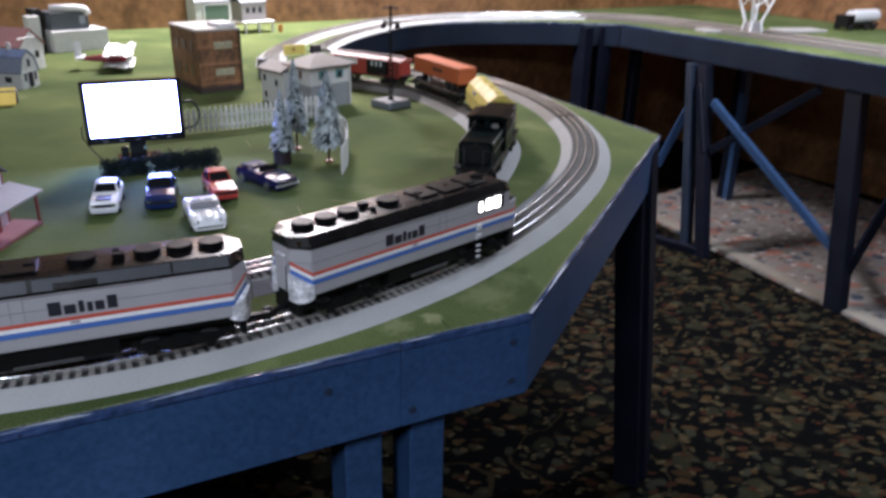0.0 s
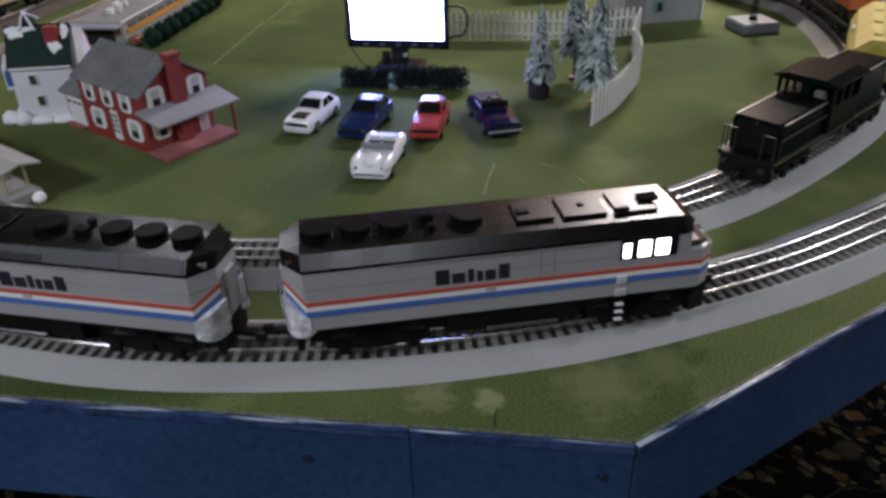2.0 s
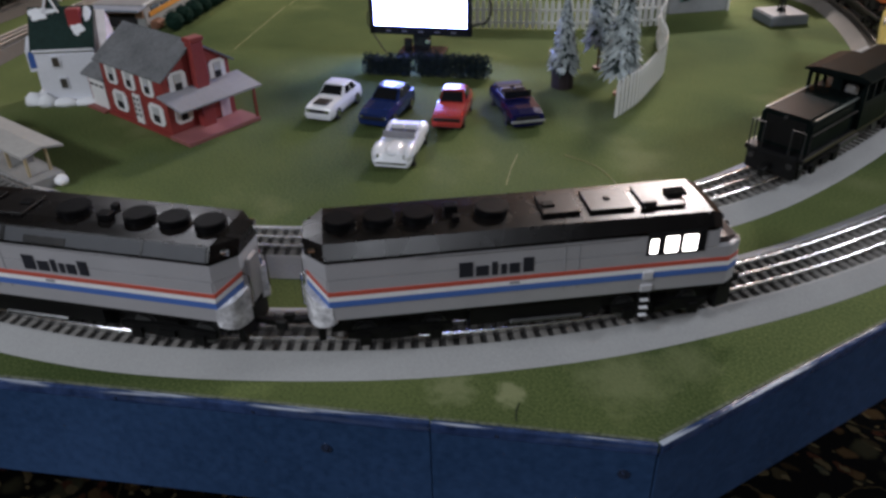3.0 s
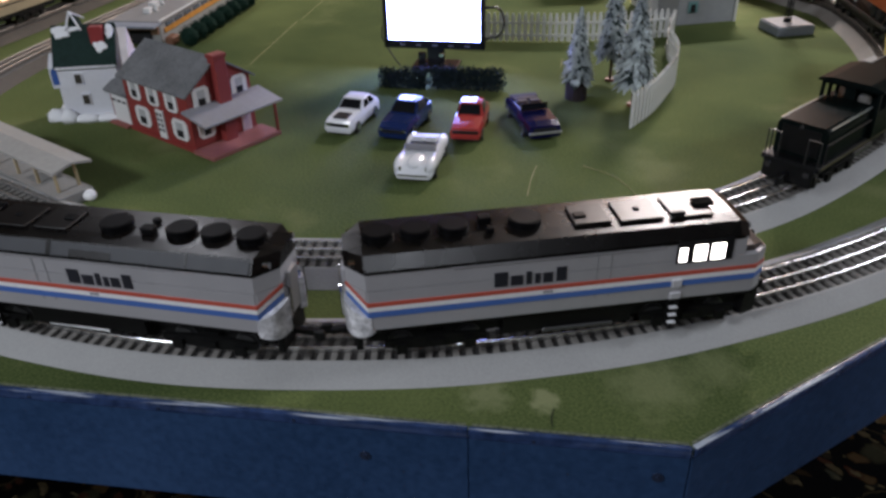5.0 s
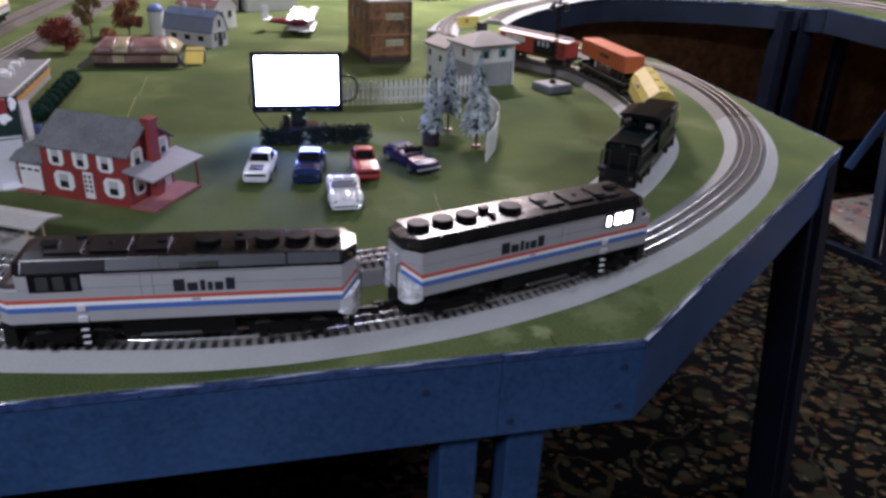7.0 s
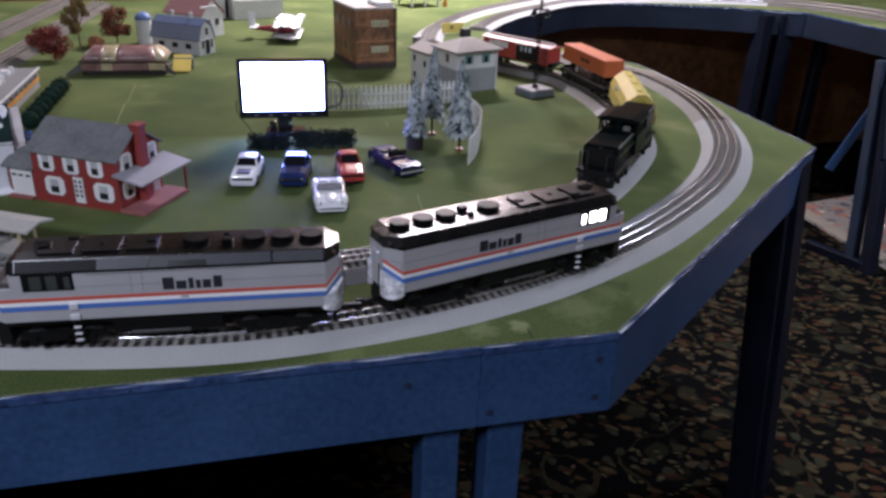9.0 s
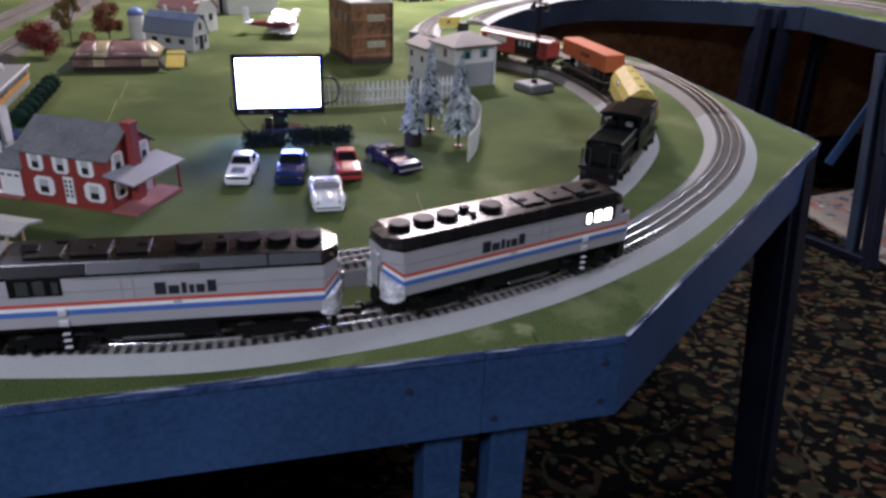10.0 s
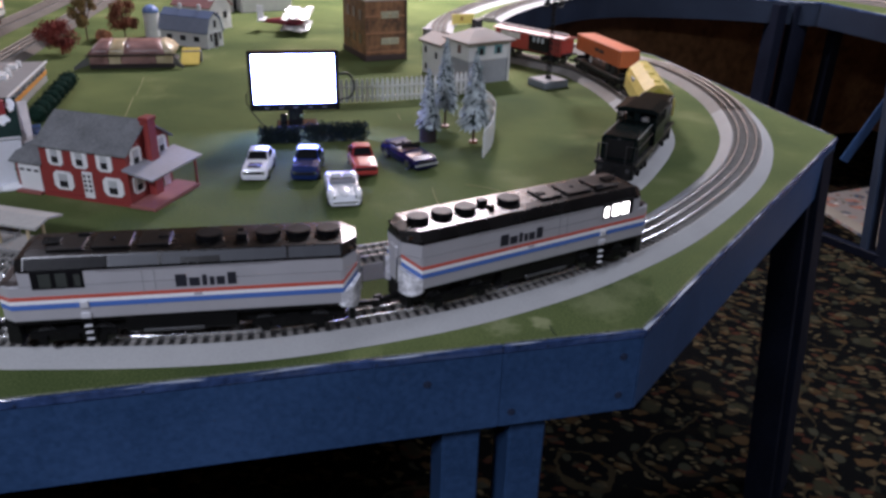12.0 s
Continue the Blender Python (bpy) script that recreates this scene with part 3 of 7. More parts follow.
CUT = next(i for i, p in enumerate(outer_pts) if p.y > 1.95)
CUT2 = next(i for i, p in enumerate(inner_pts) if p.y > 1.98)
track("grey three-rail track curving round the table edge", outer_pts[:CUT + 1])
track("grey three-rail track with rusty brown ties past the curve", outer_pts[CUT:], True, TANBED, OLDRAIL, OLDTIE)
track("grey three-rail track on the inner loop", inner_pts[:CUT2 + 1])
track("grey three-rail track with brown ties behind the houses", inner_pts[CUT2:], True, TANBED, OLDRAIL, OLDTIE)
track("weathered grey-brown three-rail track leaving the curve", outer_left, False, OLDBED, OLDRAIL)
track("weathered grey-brown three-rail track along the houses", inner_left, False, OLDBED, OLDRAIL)
SPLIT = next(i for i, p in enumerate(back_pts) if p.x > 0.45)
track("grey three-rail track running to the far table", back_pts[:SPLIT + 1], False)
track("weathered brown-grey three-rail track on the far table", back_pts[SPLIT:], False, OLDBED, OLDRAIL)
back_frames = frames_of(back_pts)
far_pts = [p - n * 0.14 for p, d, n in back_frames if p.y > 2.95 and p.x <= 0.45][::2]
far_end = [p - n * 0.14 for p, d, n in back_frames if p.x > 0.45][::2]
track("grey three-rail track along the back wall", far_pts + far_end[:1], False)
track("weathered brown-grey three-rail track beside the wall", far_end, False, OLDBED, OLDRAIL)

# ---------------------------------------------------------------- rolling stock


def truck(parent, x, wb=0.046, name="bogie", m=None):
    """A two-axle truck under a vehicle, rail top at z = 0."""
    bm = bmesh.new()
    for s in (-1, 1):
        loft(bm, [[(x - wb * 0.75, s * 0.0235, 0.0125), (x - wb * 0.75, s * 0.0275, 0.0125), (x - wb * 0.75, s * 0.0275, 0.018), (x - wb * 0.75, s * 0.0235, 0.018)],
                  [(x - wb * 0.2, s * 0.0235, 0.0085), (x - wb * 0.2, s * 0.0275, 0.0085), (x - wb * 0.2, s * 0.0275, 0.020), (x - wb * 0.2, s * 0.0235, 0.020)],
                  [(x + wb * 0.2, s * 0.0235, 0.0085), (x + wb * 0.2, s * 0.0275, 0.0085), (x + wb * 0.2, s * 0.0275, 0.020), (x + wb * 0.2, s * 0.0235, 0.020)],
                  [(x + wb * 0.75, s * 0.0235, 0.0125), (x + wb * 0.75, s * 0.0275, 0.0125), (x + wb * 0.75, s * 0.0275, 0.018), (x + wb * 0.75, s * 0.0235, 0.018)]])
        for k in (-0.5, 0.5):
            box(bm, x + k * wb, s * 0.0285, 0.011, 0.009, 0.004, 0.009)
        box(bm, x, s * 0.0285, 0.014, 0.014, 0.004, 0.006)
    box(bm, x, 0, 0.016, 0.014, 0.046, 0.010)
    tr = part(name, bm, m or UNDER, parent)
    for k in (-0.5, 0.5):
        for s in (-1, 1):
            bm = bmesh.new()
            cyl(bm, (x + k * wb, s * 0.0165, 0.0095), 0.0095, 0.004, "y", 18)
            cyl(bm, (x + k * wb, s * 0.0145, 0.0095), 0.0108, 0.0012, "y", 18)
            part("wheel", bm, mat("wheel_steel", (0.12, 0.12, 0.12), 0.35, 0.8), tr, "dark steel flanged wheel")
    return tr


def coupler(parent, x, s):
    bm = B((x + s * 0.010, 0, 0.0165, 0.022, 0.006, 0.005), (x + s * 0.024, 0.003, 0.0165, 0.009, 0.005, 0.009), bev=0.0008)
    part("coupler", bm, UNDER, parent)


BRIGHT = mat("bright_plate", (0.70, 0.70, 0.72), 0.3, 0.1)
SEAM = mat("seam", (0.28, 0.28, 0.29), 0.5)
SHEENGREY = mat("shoulder_sheen_grey", (0.055, 0.058, 0.064), 0.40, 0, 0.1, 60, 0.1, spec=0.16)


def passenger_loco(name, label, m, lit):
    """Streamlined diesel with a full-width silver body; x is forward, rail top at z = 0."""
    lo = thing(name, label, "locomotive", m, "coupled silver locomotives")
    W, Z0, Z1 = 0.034, 0.0355, 0.0896
    plan = [(-0.176, -0.016), (-0.161, -W), (0.160, -W), (0.173, -0.026), (0.173, 0.026), (0.160, W), (-0.161, W), (-0.176, 0.016)]
    bm = bmesh.new()
    slab(bm, plan, Z0, 0.074)
    bmesh.ops.bevel(bm, geom=[e for e in bm.edges], offset=0.0012, segments=2, affect="EDGES")
    body = part("body", bm, SILVER, lo)
    bm = bmesh.new()
    slab(bm, [(-0.176, -0.016), (-0.161, -W), (0.147, -W), (0.147, W), (-0.161, W), (-0.176, 0.016)], 0.0735, Z1)
    part("upper_body", bm, SILVER, lo)

    def band(nm, z0, z1, mt):
        """A painted stripe that climbs over the slanted rear corners."""
        bm = bmesh.new()
        k = 0.0006
        p2 = [(-0.161, -W - k, 0.0), (0.160, -W - k, 0.0), (0.1732, -0.0263, 0.0), (0.1732, 0.0263, 0.0), (0.160, W + k, 0.0), (-0.161, W + k, 0.0)]
        loft(bm, [[(x, y, z0) for x, y, _ in p2], [(x, y, z1) for x, y, _ in p2]])
        for s in (-1, 1):
            loft(bm, [[(-0.1610, s * (W + k), z0), (-0.1610, s * (W + k), z1), (-0.1600, s * (W - 0.002), z1), (-0.1600, s * (W - 0.002), z0)],
                      [(-0.1766, s * 0.0162, z0 + 0.0115), (-0.1766, s * 0.0162, z1 + 0.0115), (-0.1745, s * 0.0150, z1 + 0.0115), (-0.1745, s * 0.0150, z0 + 0.0115)]])
        part(nm, bm, mt, lo)

    band("red_stripe", 0.0588, 0.0626, RED)
    band("white_stripe", 0.0545, 0.0588, WHITE)
    band("blue_stripe", 0.0490, 0.0545, STRIPEBLUE)
    # black cowl roof with sloped shoulders
    bm = bmesh.new()
    rings = []
    for x, k, dz in ((-0.1765, 0.48, -0.002), (-0.1615, 1.0, 0), (0.140, 1.0, 0), (0.149, 0.97, -0.003)):
        w = (W + 0.0006) * k
        rings.append([(x, -w, Z1 - 0.001), (x, -w, 0.0912 + dz), (x, -w + 0.0068, 0.1018 + dz), (x, -0.012, 0.1024 + dz), (x, 0.012, 0.1024 + dz), (x, w - 0.0068, 0.1018 + dz), (x, w, 0.0912 + dz), (x, w, Z1 - 0.001)])
    loft(bm, rings)
    roof = part("roof", bm, ROOFBLK, lo, "black cowl roof")
    # roof fans and hatches
    for x, r in ((-0.148, 0.0125), (-0.118, 0.0125), (-0.088, 0.0125), (-0.030, 0.0135)):
        bm = bmesh.new()
        cyl(bm, (x, 0, 0.1045), r, 0.0056, "z", 28)
        cyl(bm, (x, 0, 0.1075), r * 0.90, 0.0010, "z", 28)
        part("roof_fan", bm, FAN, roof, "round black fan housing")
    part("exhaust", B((-0.062, 0.006, 0.1055, 0.011, 0.009, 0.006), bev=0.0007), FAN, roof)
    part("vent", B((-0.060, -0.010, 0.1045, 0.006, 0.006, 0.005), bev=0.0007), FAN, roof)
    part("roof_hatch", B((0.022, 0, 0.1038, 0.030, 0.032, 0.0025), bev=0.0007), HATCH, roof)
    part("vent", B((0.014, -0.002, 0.1057, 0.010, 0.008, 0.002), bev=0.0007), FAN, roof)
    part("roof_hatch", B((0.062, 0, 0.1038, 0.036, 0.034, 0.0022), bev=0.0007), HATCH, roof)
    part("vent", B((0.062, 0, 0.1053, 0.005, 0.005, 0.002), bev=0.0007), FAN, roof)
    part("roof_hatch", B((0.104, 0, 0.1036, 0.034, 0.036, 0.002), bev=0.0007), HATCH, roof)
    part("vent", B((0.092, -0.014, 0.1053, 0.012, 0.004, 0.003), bev=0.0007), FAN, roof)
    bm = bmesh.new()
    for dy in (-0.004, 0, 0.004):
        cyl(bm, (0.118, dy, 0.1063), 0.0014, 0.016, "x", 8, 0.0022)
    part("horn", bm, HATCH, roof, "small dark air horns")
    for s in (-1, 1):
        if not lit:
            # grey strip paints the sheen onto the black shoulder
            bm = bmesh.new()
            loft(bm, [[(x, s * (W + 0.0012), 0.0916), (x, s * (W - 0.0048), 0.1010), (x, s * (W - 0.0056), 0.1006), (x, s * (W + 0.0004), 0.0912)] for x in (-0.159, 0.062)])
            # matt cover added to hide the lamp's reflection beside the cab
            cowl = bmesh.new()
            loft(cowl, [[(x, s * (W + 0.0012), 0.0916), (x, s * (W - 0.0048), 0.1010), (x, s * (W - 0.0056), 0.1006), (x, s * (W + 0.0004), 0.0912)] for x in (0.0628, 0.139)])
            part("cab_cowl", cowl, FAN, roof, "added matt black glare cover over the cab")
            panel = part("roof_panel", bm, SHEENGREY, roof, "grey strip painting the sheen on the sloped shoulder")
            for x0, x1, k in ((-0.042, -0.005, 0.55), (0.012, 0.016, 1.0), (-0.108, -0.106, 1.0)):
                bm = bmesh.new()
                loft(bm, [[(x, s * (W + 0.0015), 0.0918), (x, s * (W + 0.0015 - 0.006 * k), 0.0918 + 0.0094 * k), (x, s * (W + 0.0005 - 0.006 * k), 0.0914 + 0.0094 * k), (x, s * (W + 0.0005), 0.0914)] for x in (x0, x1)])
                part("vent_opening", bm, ROOFBLK, panel)
        # cab side windows in a black surround
        part("window_surround", B((0.110, s * (W + 0.0003), 0.0806, 0.048, 0.0014, 0.0208), bev=0.0006), BLACK, lo)
        for k, (x, wd) in enumerate(((0.0915, 0.0062), (0.1058, 0.0104), (0.1207, 0.0114))):
            part("cab_window", B((x, s * (W + 0.0012), 0.0788 if k == 0 else 0.0795, wd, 0.0012, 0.0128 if k == 0 else 0.0146), bev=0.0005), LIT if lit else mat("olive_pane", (0.045, 0.05, 0.045), 0.1), lo, "lit cab window" if lit else "dark cab window")
        # side fittings
        ladder = part("side_step", B((0.0853, s * 0.0325, 0.023, 0.0012, 0.003, 0.026), (0.0937, s * 0.0325, 0.023, 0.0012, 0.003, 0.026), bev=0.0003), UNDER, lo)
        for z in (0.0130, 0.0205, 0.0280):
            part("tread", B((0.0895, s * 0.0345, z, 0.0070, 0.004, 0.0007)), BRIGHT, ladder, "bright step tread")
        part("step_plate", B((0.0895, s * (W + 0.0010), 0.0520, 0.0085, 0.0022, 0.0075), (0.0895, s * (W + 0.0010), 0.0400, 0.0095, 0.0020, 0.0065), bev=0.0006), mat("worn_plate", (0.52, 0.52, 0.54), 0.35, 0.1), lo, "worn metal step plate")
        part("door_line", B((0.0215, s * (W + 0.0002), 0.0660, 0.0008, 0.0006, 0.040)), SEAM, lo)
        part("door_line", B((0.0325, s * (W + 0.0002), 0.0660, 0.0008, 0.0006, 0.040)), SEAM, lo)
        part("rain_strip", B((-0.010, s * (W + 0.0006), 0.0878, 0.17, 0.0012, 0.0012)), mat("bright_trim", (0.6, 0.6, 0.62), 0.3, 0.6), lo)
        # plain bars where the railway's name stands
        for off, hgt, wd in ((-0.0245, 0.0120, 0.0100), (-0.0135, 0.0082, 0.0092), (-0.0050, 0.0105, 0.0042), (0.0012, 0.0082, 0.0042), (0.0085, 0.0082, 0.0074), (0.0180, 0.0118, 0.0078)):
            part("marking_bar", B(((-0.028 if lit else -0.031) - s * off * 1.14, s * (W + 0.0004), 0.0660 + hgt * 0.55, wd * 1.06, 0.0006, hgt * 1.1)), mat("dark_marking", (0.018, 0.019, 0.026), 0.5), lo)
        part("number_bar", B((-0.018, s * (W + 0.0009), 0.0572, 0.008, 0.0006, 0.0022)), mat("grey_marking", (0.3, 0.3, 0.32), 0.5), lo)
    # nose
    bm = bmesh.new()
    loft(bm, [[(0.146, -0.0312, 0.0735), (0.146, -0.0312, 0.0795), (0.146, 0.0312, 0.0795), (0.146, 0.0312, 0.0735)],
              [(0.158, -0.0312, 0.0735), (0.158, -0.029, 0.0785), (0.158, 0.029, 0.0785), (0.158, 0.0312, 0.0735)],
              [(0.1715, -0.0275, 0.0735), (0.170, -0.022, 0.0755), (0.170, 0.022, 0.0755), (0.1715, 0.0275, 0.0735)]])
    part("nose_top", bm, mat("brown_black_nose", (0.04, 0.03, 0.028), 0.4, 0, 0.2), lo, "dark anti-glare nose top")
    part("windscreen", B((0.1492, -0.0155, 0.0868, 0.003, 0.025, 0.010), (0.1492, 0.0155, 0.0868, 0.003, 0.025, 0.010), bev=0.001), DARKGLASS, lo)
    bm = bmesh.new()
    cyl(bm, (0.1735, 0, 0.070), 0.0045, 0.002, "x", 16)
    part("headlight", bm, DARKGLASS, lo)
    for y in (-0.026, 0.026):
        bm = bmesh.new()
        cyl(bm, (0.150, y, 0.0955), 0.0024, 0.002, "x", 12)
        part("marker_light", bm, mat("marker_lens", (0.06, 0.06, 0.06), 0.5), lo)
        bm = bmesh.new()
        cyl(bm, (-0.1700, y * 0.9, 0.0945), 0.0026, 0.005, "x", 12)
        part("marker_light", bm, CHROME, lo)
    # rear end with bright lower plates, grab rails and gangway
    for s in (-1, 1):
        bm = bmesh.new()
        rings = []
        for k in range(9):
            u = k / 8
            x, y = -0.1600 - 0.0195 * u, (W + 0.0012) - 0.0195 * u ** 1.2
            bulge = 0.003 * math.sin(math.pi * u)
            low = 0.0325 - 0.004 * math.sin(math.pi * u * 0.8)
            top = 0.0485 + 0.0115 * u
            ring = []
            for q in range(7):
                z = low + (top - low) * q / 6
                w = bulge
                ring.append((x - w, s * (y + w), z))
            ring += [(x + 0.004, s * (y - 0.004), top), (x + 0.004, s * (y - 0.004), low)]
            rings.append(ring)
        loft(bm, rings)
        step = part("corner_step", bm, mat("bright_casting", (0.66, 0.66, 0.68), 0.25, 0.15, 0.45, 220, 1.0, None, 90), lo, "bright moulded end steps")
    bm = B((-0.1770, 0, 0.060, 0.004, 0.016, 0.040), bev=0.0015)
    part("end_door", bm, SILVER, lo)
    for s in (-1, 1):
        bm = bmesh.new()
        tube(bm, [(-0.176, s * 0.015, 0.040), (-0.181, s * 0.015, 0.042), (-0.181, s * 0.015, 0.070), (-0.176, s * 0.015, 0.072)], 0.0008, 6)
        part("grab_rail", bm, CHROME, lo)
    # underframe
    bm = B((0, 0, 0.0325, 0.335, 0.058, 0.007), bev=0.001)
    prism_x(bm, [(-0.0285, 0.031), (-0.0285, 0.015), (-0.016, 0.006), (0.016, 0.006), (0.0285, 0.015), (0.0285, 0.031)], -0.052, 0.056)
    part("fuel_tank", bm, UNDER, lo)
    # solid block added so no light shows through below the body
    part("underframe", B((0, 0, 0.0210, 0.325, 0.030, 0.022), bev=0.001), UNDER, lo)
    for s in (-1, 1):
        part("air_tank", B((0.010, s * 0.0305, 0.016, 0.06, 0.003, 0.004), bev=0.001), mat("tank_grey", (0.09, 0.09, 0.09), 0.25, 0.5), lo)
    bm = bmesh.new()
    loft(bm, [[(0.160, -0.028, 0.036), (0.160, 0.028, 0.036), (0.160, 0.026, 0.006), (0.160, -0.026, 0.006)],
              [(0.174, -0.024, 0.036), (0.174, 0.024, 0.036), (0.177, 0.021, 0.006), (0.177, -0.021, 0.006)]])
    part("pilot", bm, UNDER, lo, "black pilot plate")
    part("rear_pilot", B((-0.170, 0, 0.020, 0.006, 0.046, 0.022), bev=0.001), UNDER, lo)
    truck(lo, 0.108, 0.056)
    truck(lo, -0.108, 0.056)
    coupler(lo, 0.170, 1)
    coupler(lo, -0.172, -1)
    # short blunt nose: everything ahead of the cab windows is drawn back
    for ob in lo.children_recursive:
        for v in ob.data.vertices:
            if v.co.x > 0.132:
                v.co.x = 0.132 + (v.co.x - 0.132) * 0.86
    return lo


def on_track(c, r, deg, forward=1, dz=0.0, yaw=0.0):
    """The pose of a vehicle on a circular track; forward 1 heads anticlockwise."""
    x, y = on(c, r, deg)
    return pose(x, y, RZ + dz, 0, 0, deg + yaw + (90 if forward > 0 else -90))


passenger_loco("diesel_locomotive", "silver passenger diesel locomotive with black roof and lit cab windows", on_track(OC, 1.1128, -42.35, 1, yaw=0.5), True)
passenger_loco("diesel_locomotive", "silver passenger diesel locomotive with black roof and dark cab", on_track(OC, 1.1180, -62.5, -1), False)

GREEN_BLACK = mat("dark_green_black", (0.005, 0.008, 0.0075), 0.25, 0, 0.3, 200, 0.02, spec=0.025)


def switcher(m):
    """Black end-cab switcher with a long low hood; x is forward."""
    lo = thing("switcher_locomotive", "black toy switcher locomotive with low hood and railings", "locomotive", m)
    part("frame", B((0, 0, 0.028, 0.30, 0.060, 0.006), bev=0.001), UNDER, lo)
    bm = bmesh.new()
    prof = [(-0.0262, 0.030), (-0.0262, 0.065), (-0.0225, 0.0700), (0.0225, 0.0700), (0.0262, 0.065), (0.0262, 0.030)]
    prism_x(bm, prof, 0.025, 0.134)
    bmesh.ops.bevel(bm, geom=[e for e in bm.edges], offset=0.001, segments=1, affect="EDGES")
    hood = part("hood", bm, GREEN_BLACK, lo, "long rounded black hood")
    part("grille", B((0.1345, 0, 0.050, 0.0015, 0.040, 0.030), bev=0.0004), UNDER, hood)
    bm = bmesh.new()
    cyl(bm, (0.1355, 0, 0.0665), 0.0022, 0.004, "x", 12)
    part("headlight", bm, mat("lamp_glass", (0.03, 0.03, 0.03), 0.1), hood, "round headlight")
    # cab
    cab = part("cab", B((-0.0105, 0, 0.0465, 0.075, 0.062, 0.033), (-0.0105, 0, 0.0848, 0.075, 0.062, 0.0045), bev=0.0006), GREEN_BLACK, lo, "black cab with open windows")
    for sx in (-0.046, -0.018, 0.0045, 0.025):
        for sy in (-1, 1):
            part("pillar", B((sx, sy * 0.0293, 0.0725, 0.004, 0.003, 0.021)), GREEN_BLACK, cab)
    part("rear_panel", B((-0.0475, 0, 0.0725, 0.002, 0.058, 0.021)), GREEN_BLACK, cab)
    part("pillar", B((0.0255, 0, 0.0725, 0.003, 0.010, 0.021)), GREEN_BLACK, cab)
    part("control_stand", B((0.010, 0.010, 0.068, 0.010, 0.012, 0.012), bev=0.002), mat("stand_grey", (0.22, 0.21, 0.19), 0.5), cab, "pale control stand inside the cab")
    bm = bmesh.new()
    prism_x(bm, [(-0.034, 0.086), (-0.034, 0.0885), (-0.020, 0.0925), (0.020, 0.0925), (0.034, 0.0885), (0.034, 0.086)], -0.053, 0.031)
    part("cab_roof", bm, GREEN_BLACK, cab)
    for s in (-1, 1):
        part("handrail", tube_bm([(0.136, s * 0.028, 0.031), (0.136, s * 0.028, 0.054), (0.080, s * 0.028, 0.054), (0.03, s * 0.028, 0.054)], 0.0009), mat("rail_grey", (0.03, 0.03, 0.028), 0.35, 0.2), lo)
        part("handrail", tube_bm([(0.148, s * 0.027, 0.031), (0.148, s * 0.027, 0.060), (0.148, s * 0.014, 0.060), (0.148, s * 0.014, 0.031)], 0.0008), mat("rail_grey", (0.03, 0.03, 0.028), 0.35, 0.2), lo)
        part("walkway_strip", B((0.0, s * 0.0302, 0.0295, 0.29, 0.0012, 0.002)), mat("brass_line", (0.06, 0.05, 0.02), 0.4), lo, "thin dull yellow line")
        part("hood_rail", B((0.078, s * 0.0252, 0.0682, 0.10, 0.0016, 0.0012)), mat("rail_bright", (0.35, 0.38, 0.37), 0.2, 0.5), hood, "bright edge rail")
        part("air_tank", B((0.03, s * 0.025, 0.017, 0.05, 0.006, 0.009), bev=0.002), mat("tank_grey", (0.09, 0.09, 0.09), 0.25, 0.5), lo)
    rear = part("rear_hood", B((-0.0965, 0, 0.0560, 0.095, 0.050, 0.052), bev=0.003), GREEN_BLACK, lo, "tall black rear hood")
    for s in (-1, 1):
        part("hood_rail", B((-0.0965, s * 0.0246, 0.0805, 0.090, 0.0014, 0.0012)), mat("rail_bright", (0.35, 0.38, 0.37), 0.2, 0.5), rear, "bright edge rail")
    part("fuel_tank", B((0, 0, 0.017, 0.07, 0.044, 0.018), bev=0.003), UNDER, lo)
    for s in (-1, 1):
        part("pilot", B((s * 0.150, 0, 0.018, 0.004, 0.052, 0.024), bev=0.001), UNDER, lo)
        for y in (-0.024, 0.024):
            part("step", B((s * 0.142, y, 0.012, 0.008, 0.006, 0.014), bev=0.0008), UNDER, lo)
        coupler(lo, s * 0.150, s)
    for y in (-0.020, 0.020):
        bm = bmesh.new()
        cyl(bm, (0.153, y, 0.022), 0.0035, 0.003, "x", 14)
        part("marker_lamp", bm, mat("lamp_glass", (0.03, 0.03, 0.03), 0.1), lo, "pale front lamp")
    truck(lo, 0.092, 0.050)
    truck(lo, -0.092, 0.050)
    return lo


def tube_bm(pts, r, seg=6):
    bm = bmesh.new()
    tube(bm, pts, r, seg)
    return bm


switcher(on_track(IC, IR - 0.016, -8.6, -1) @ Matrix.Diagonal((1, 1.13, 1.02, 1)))


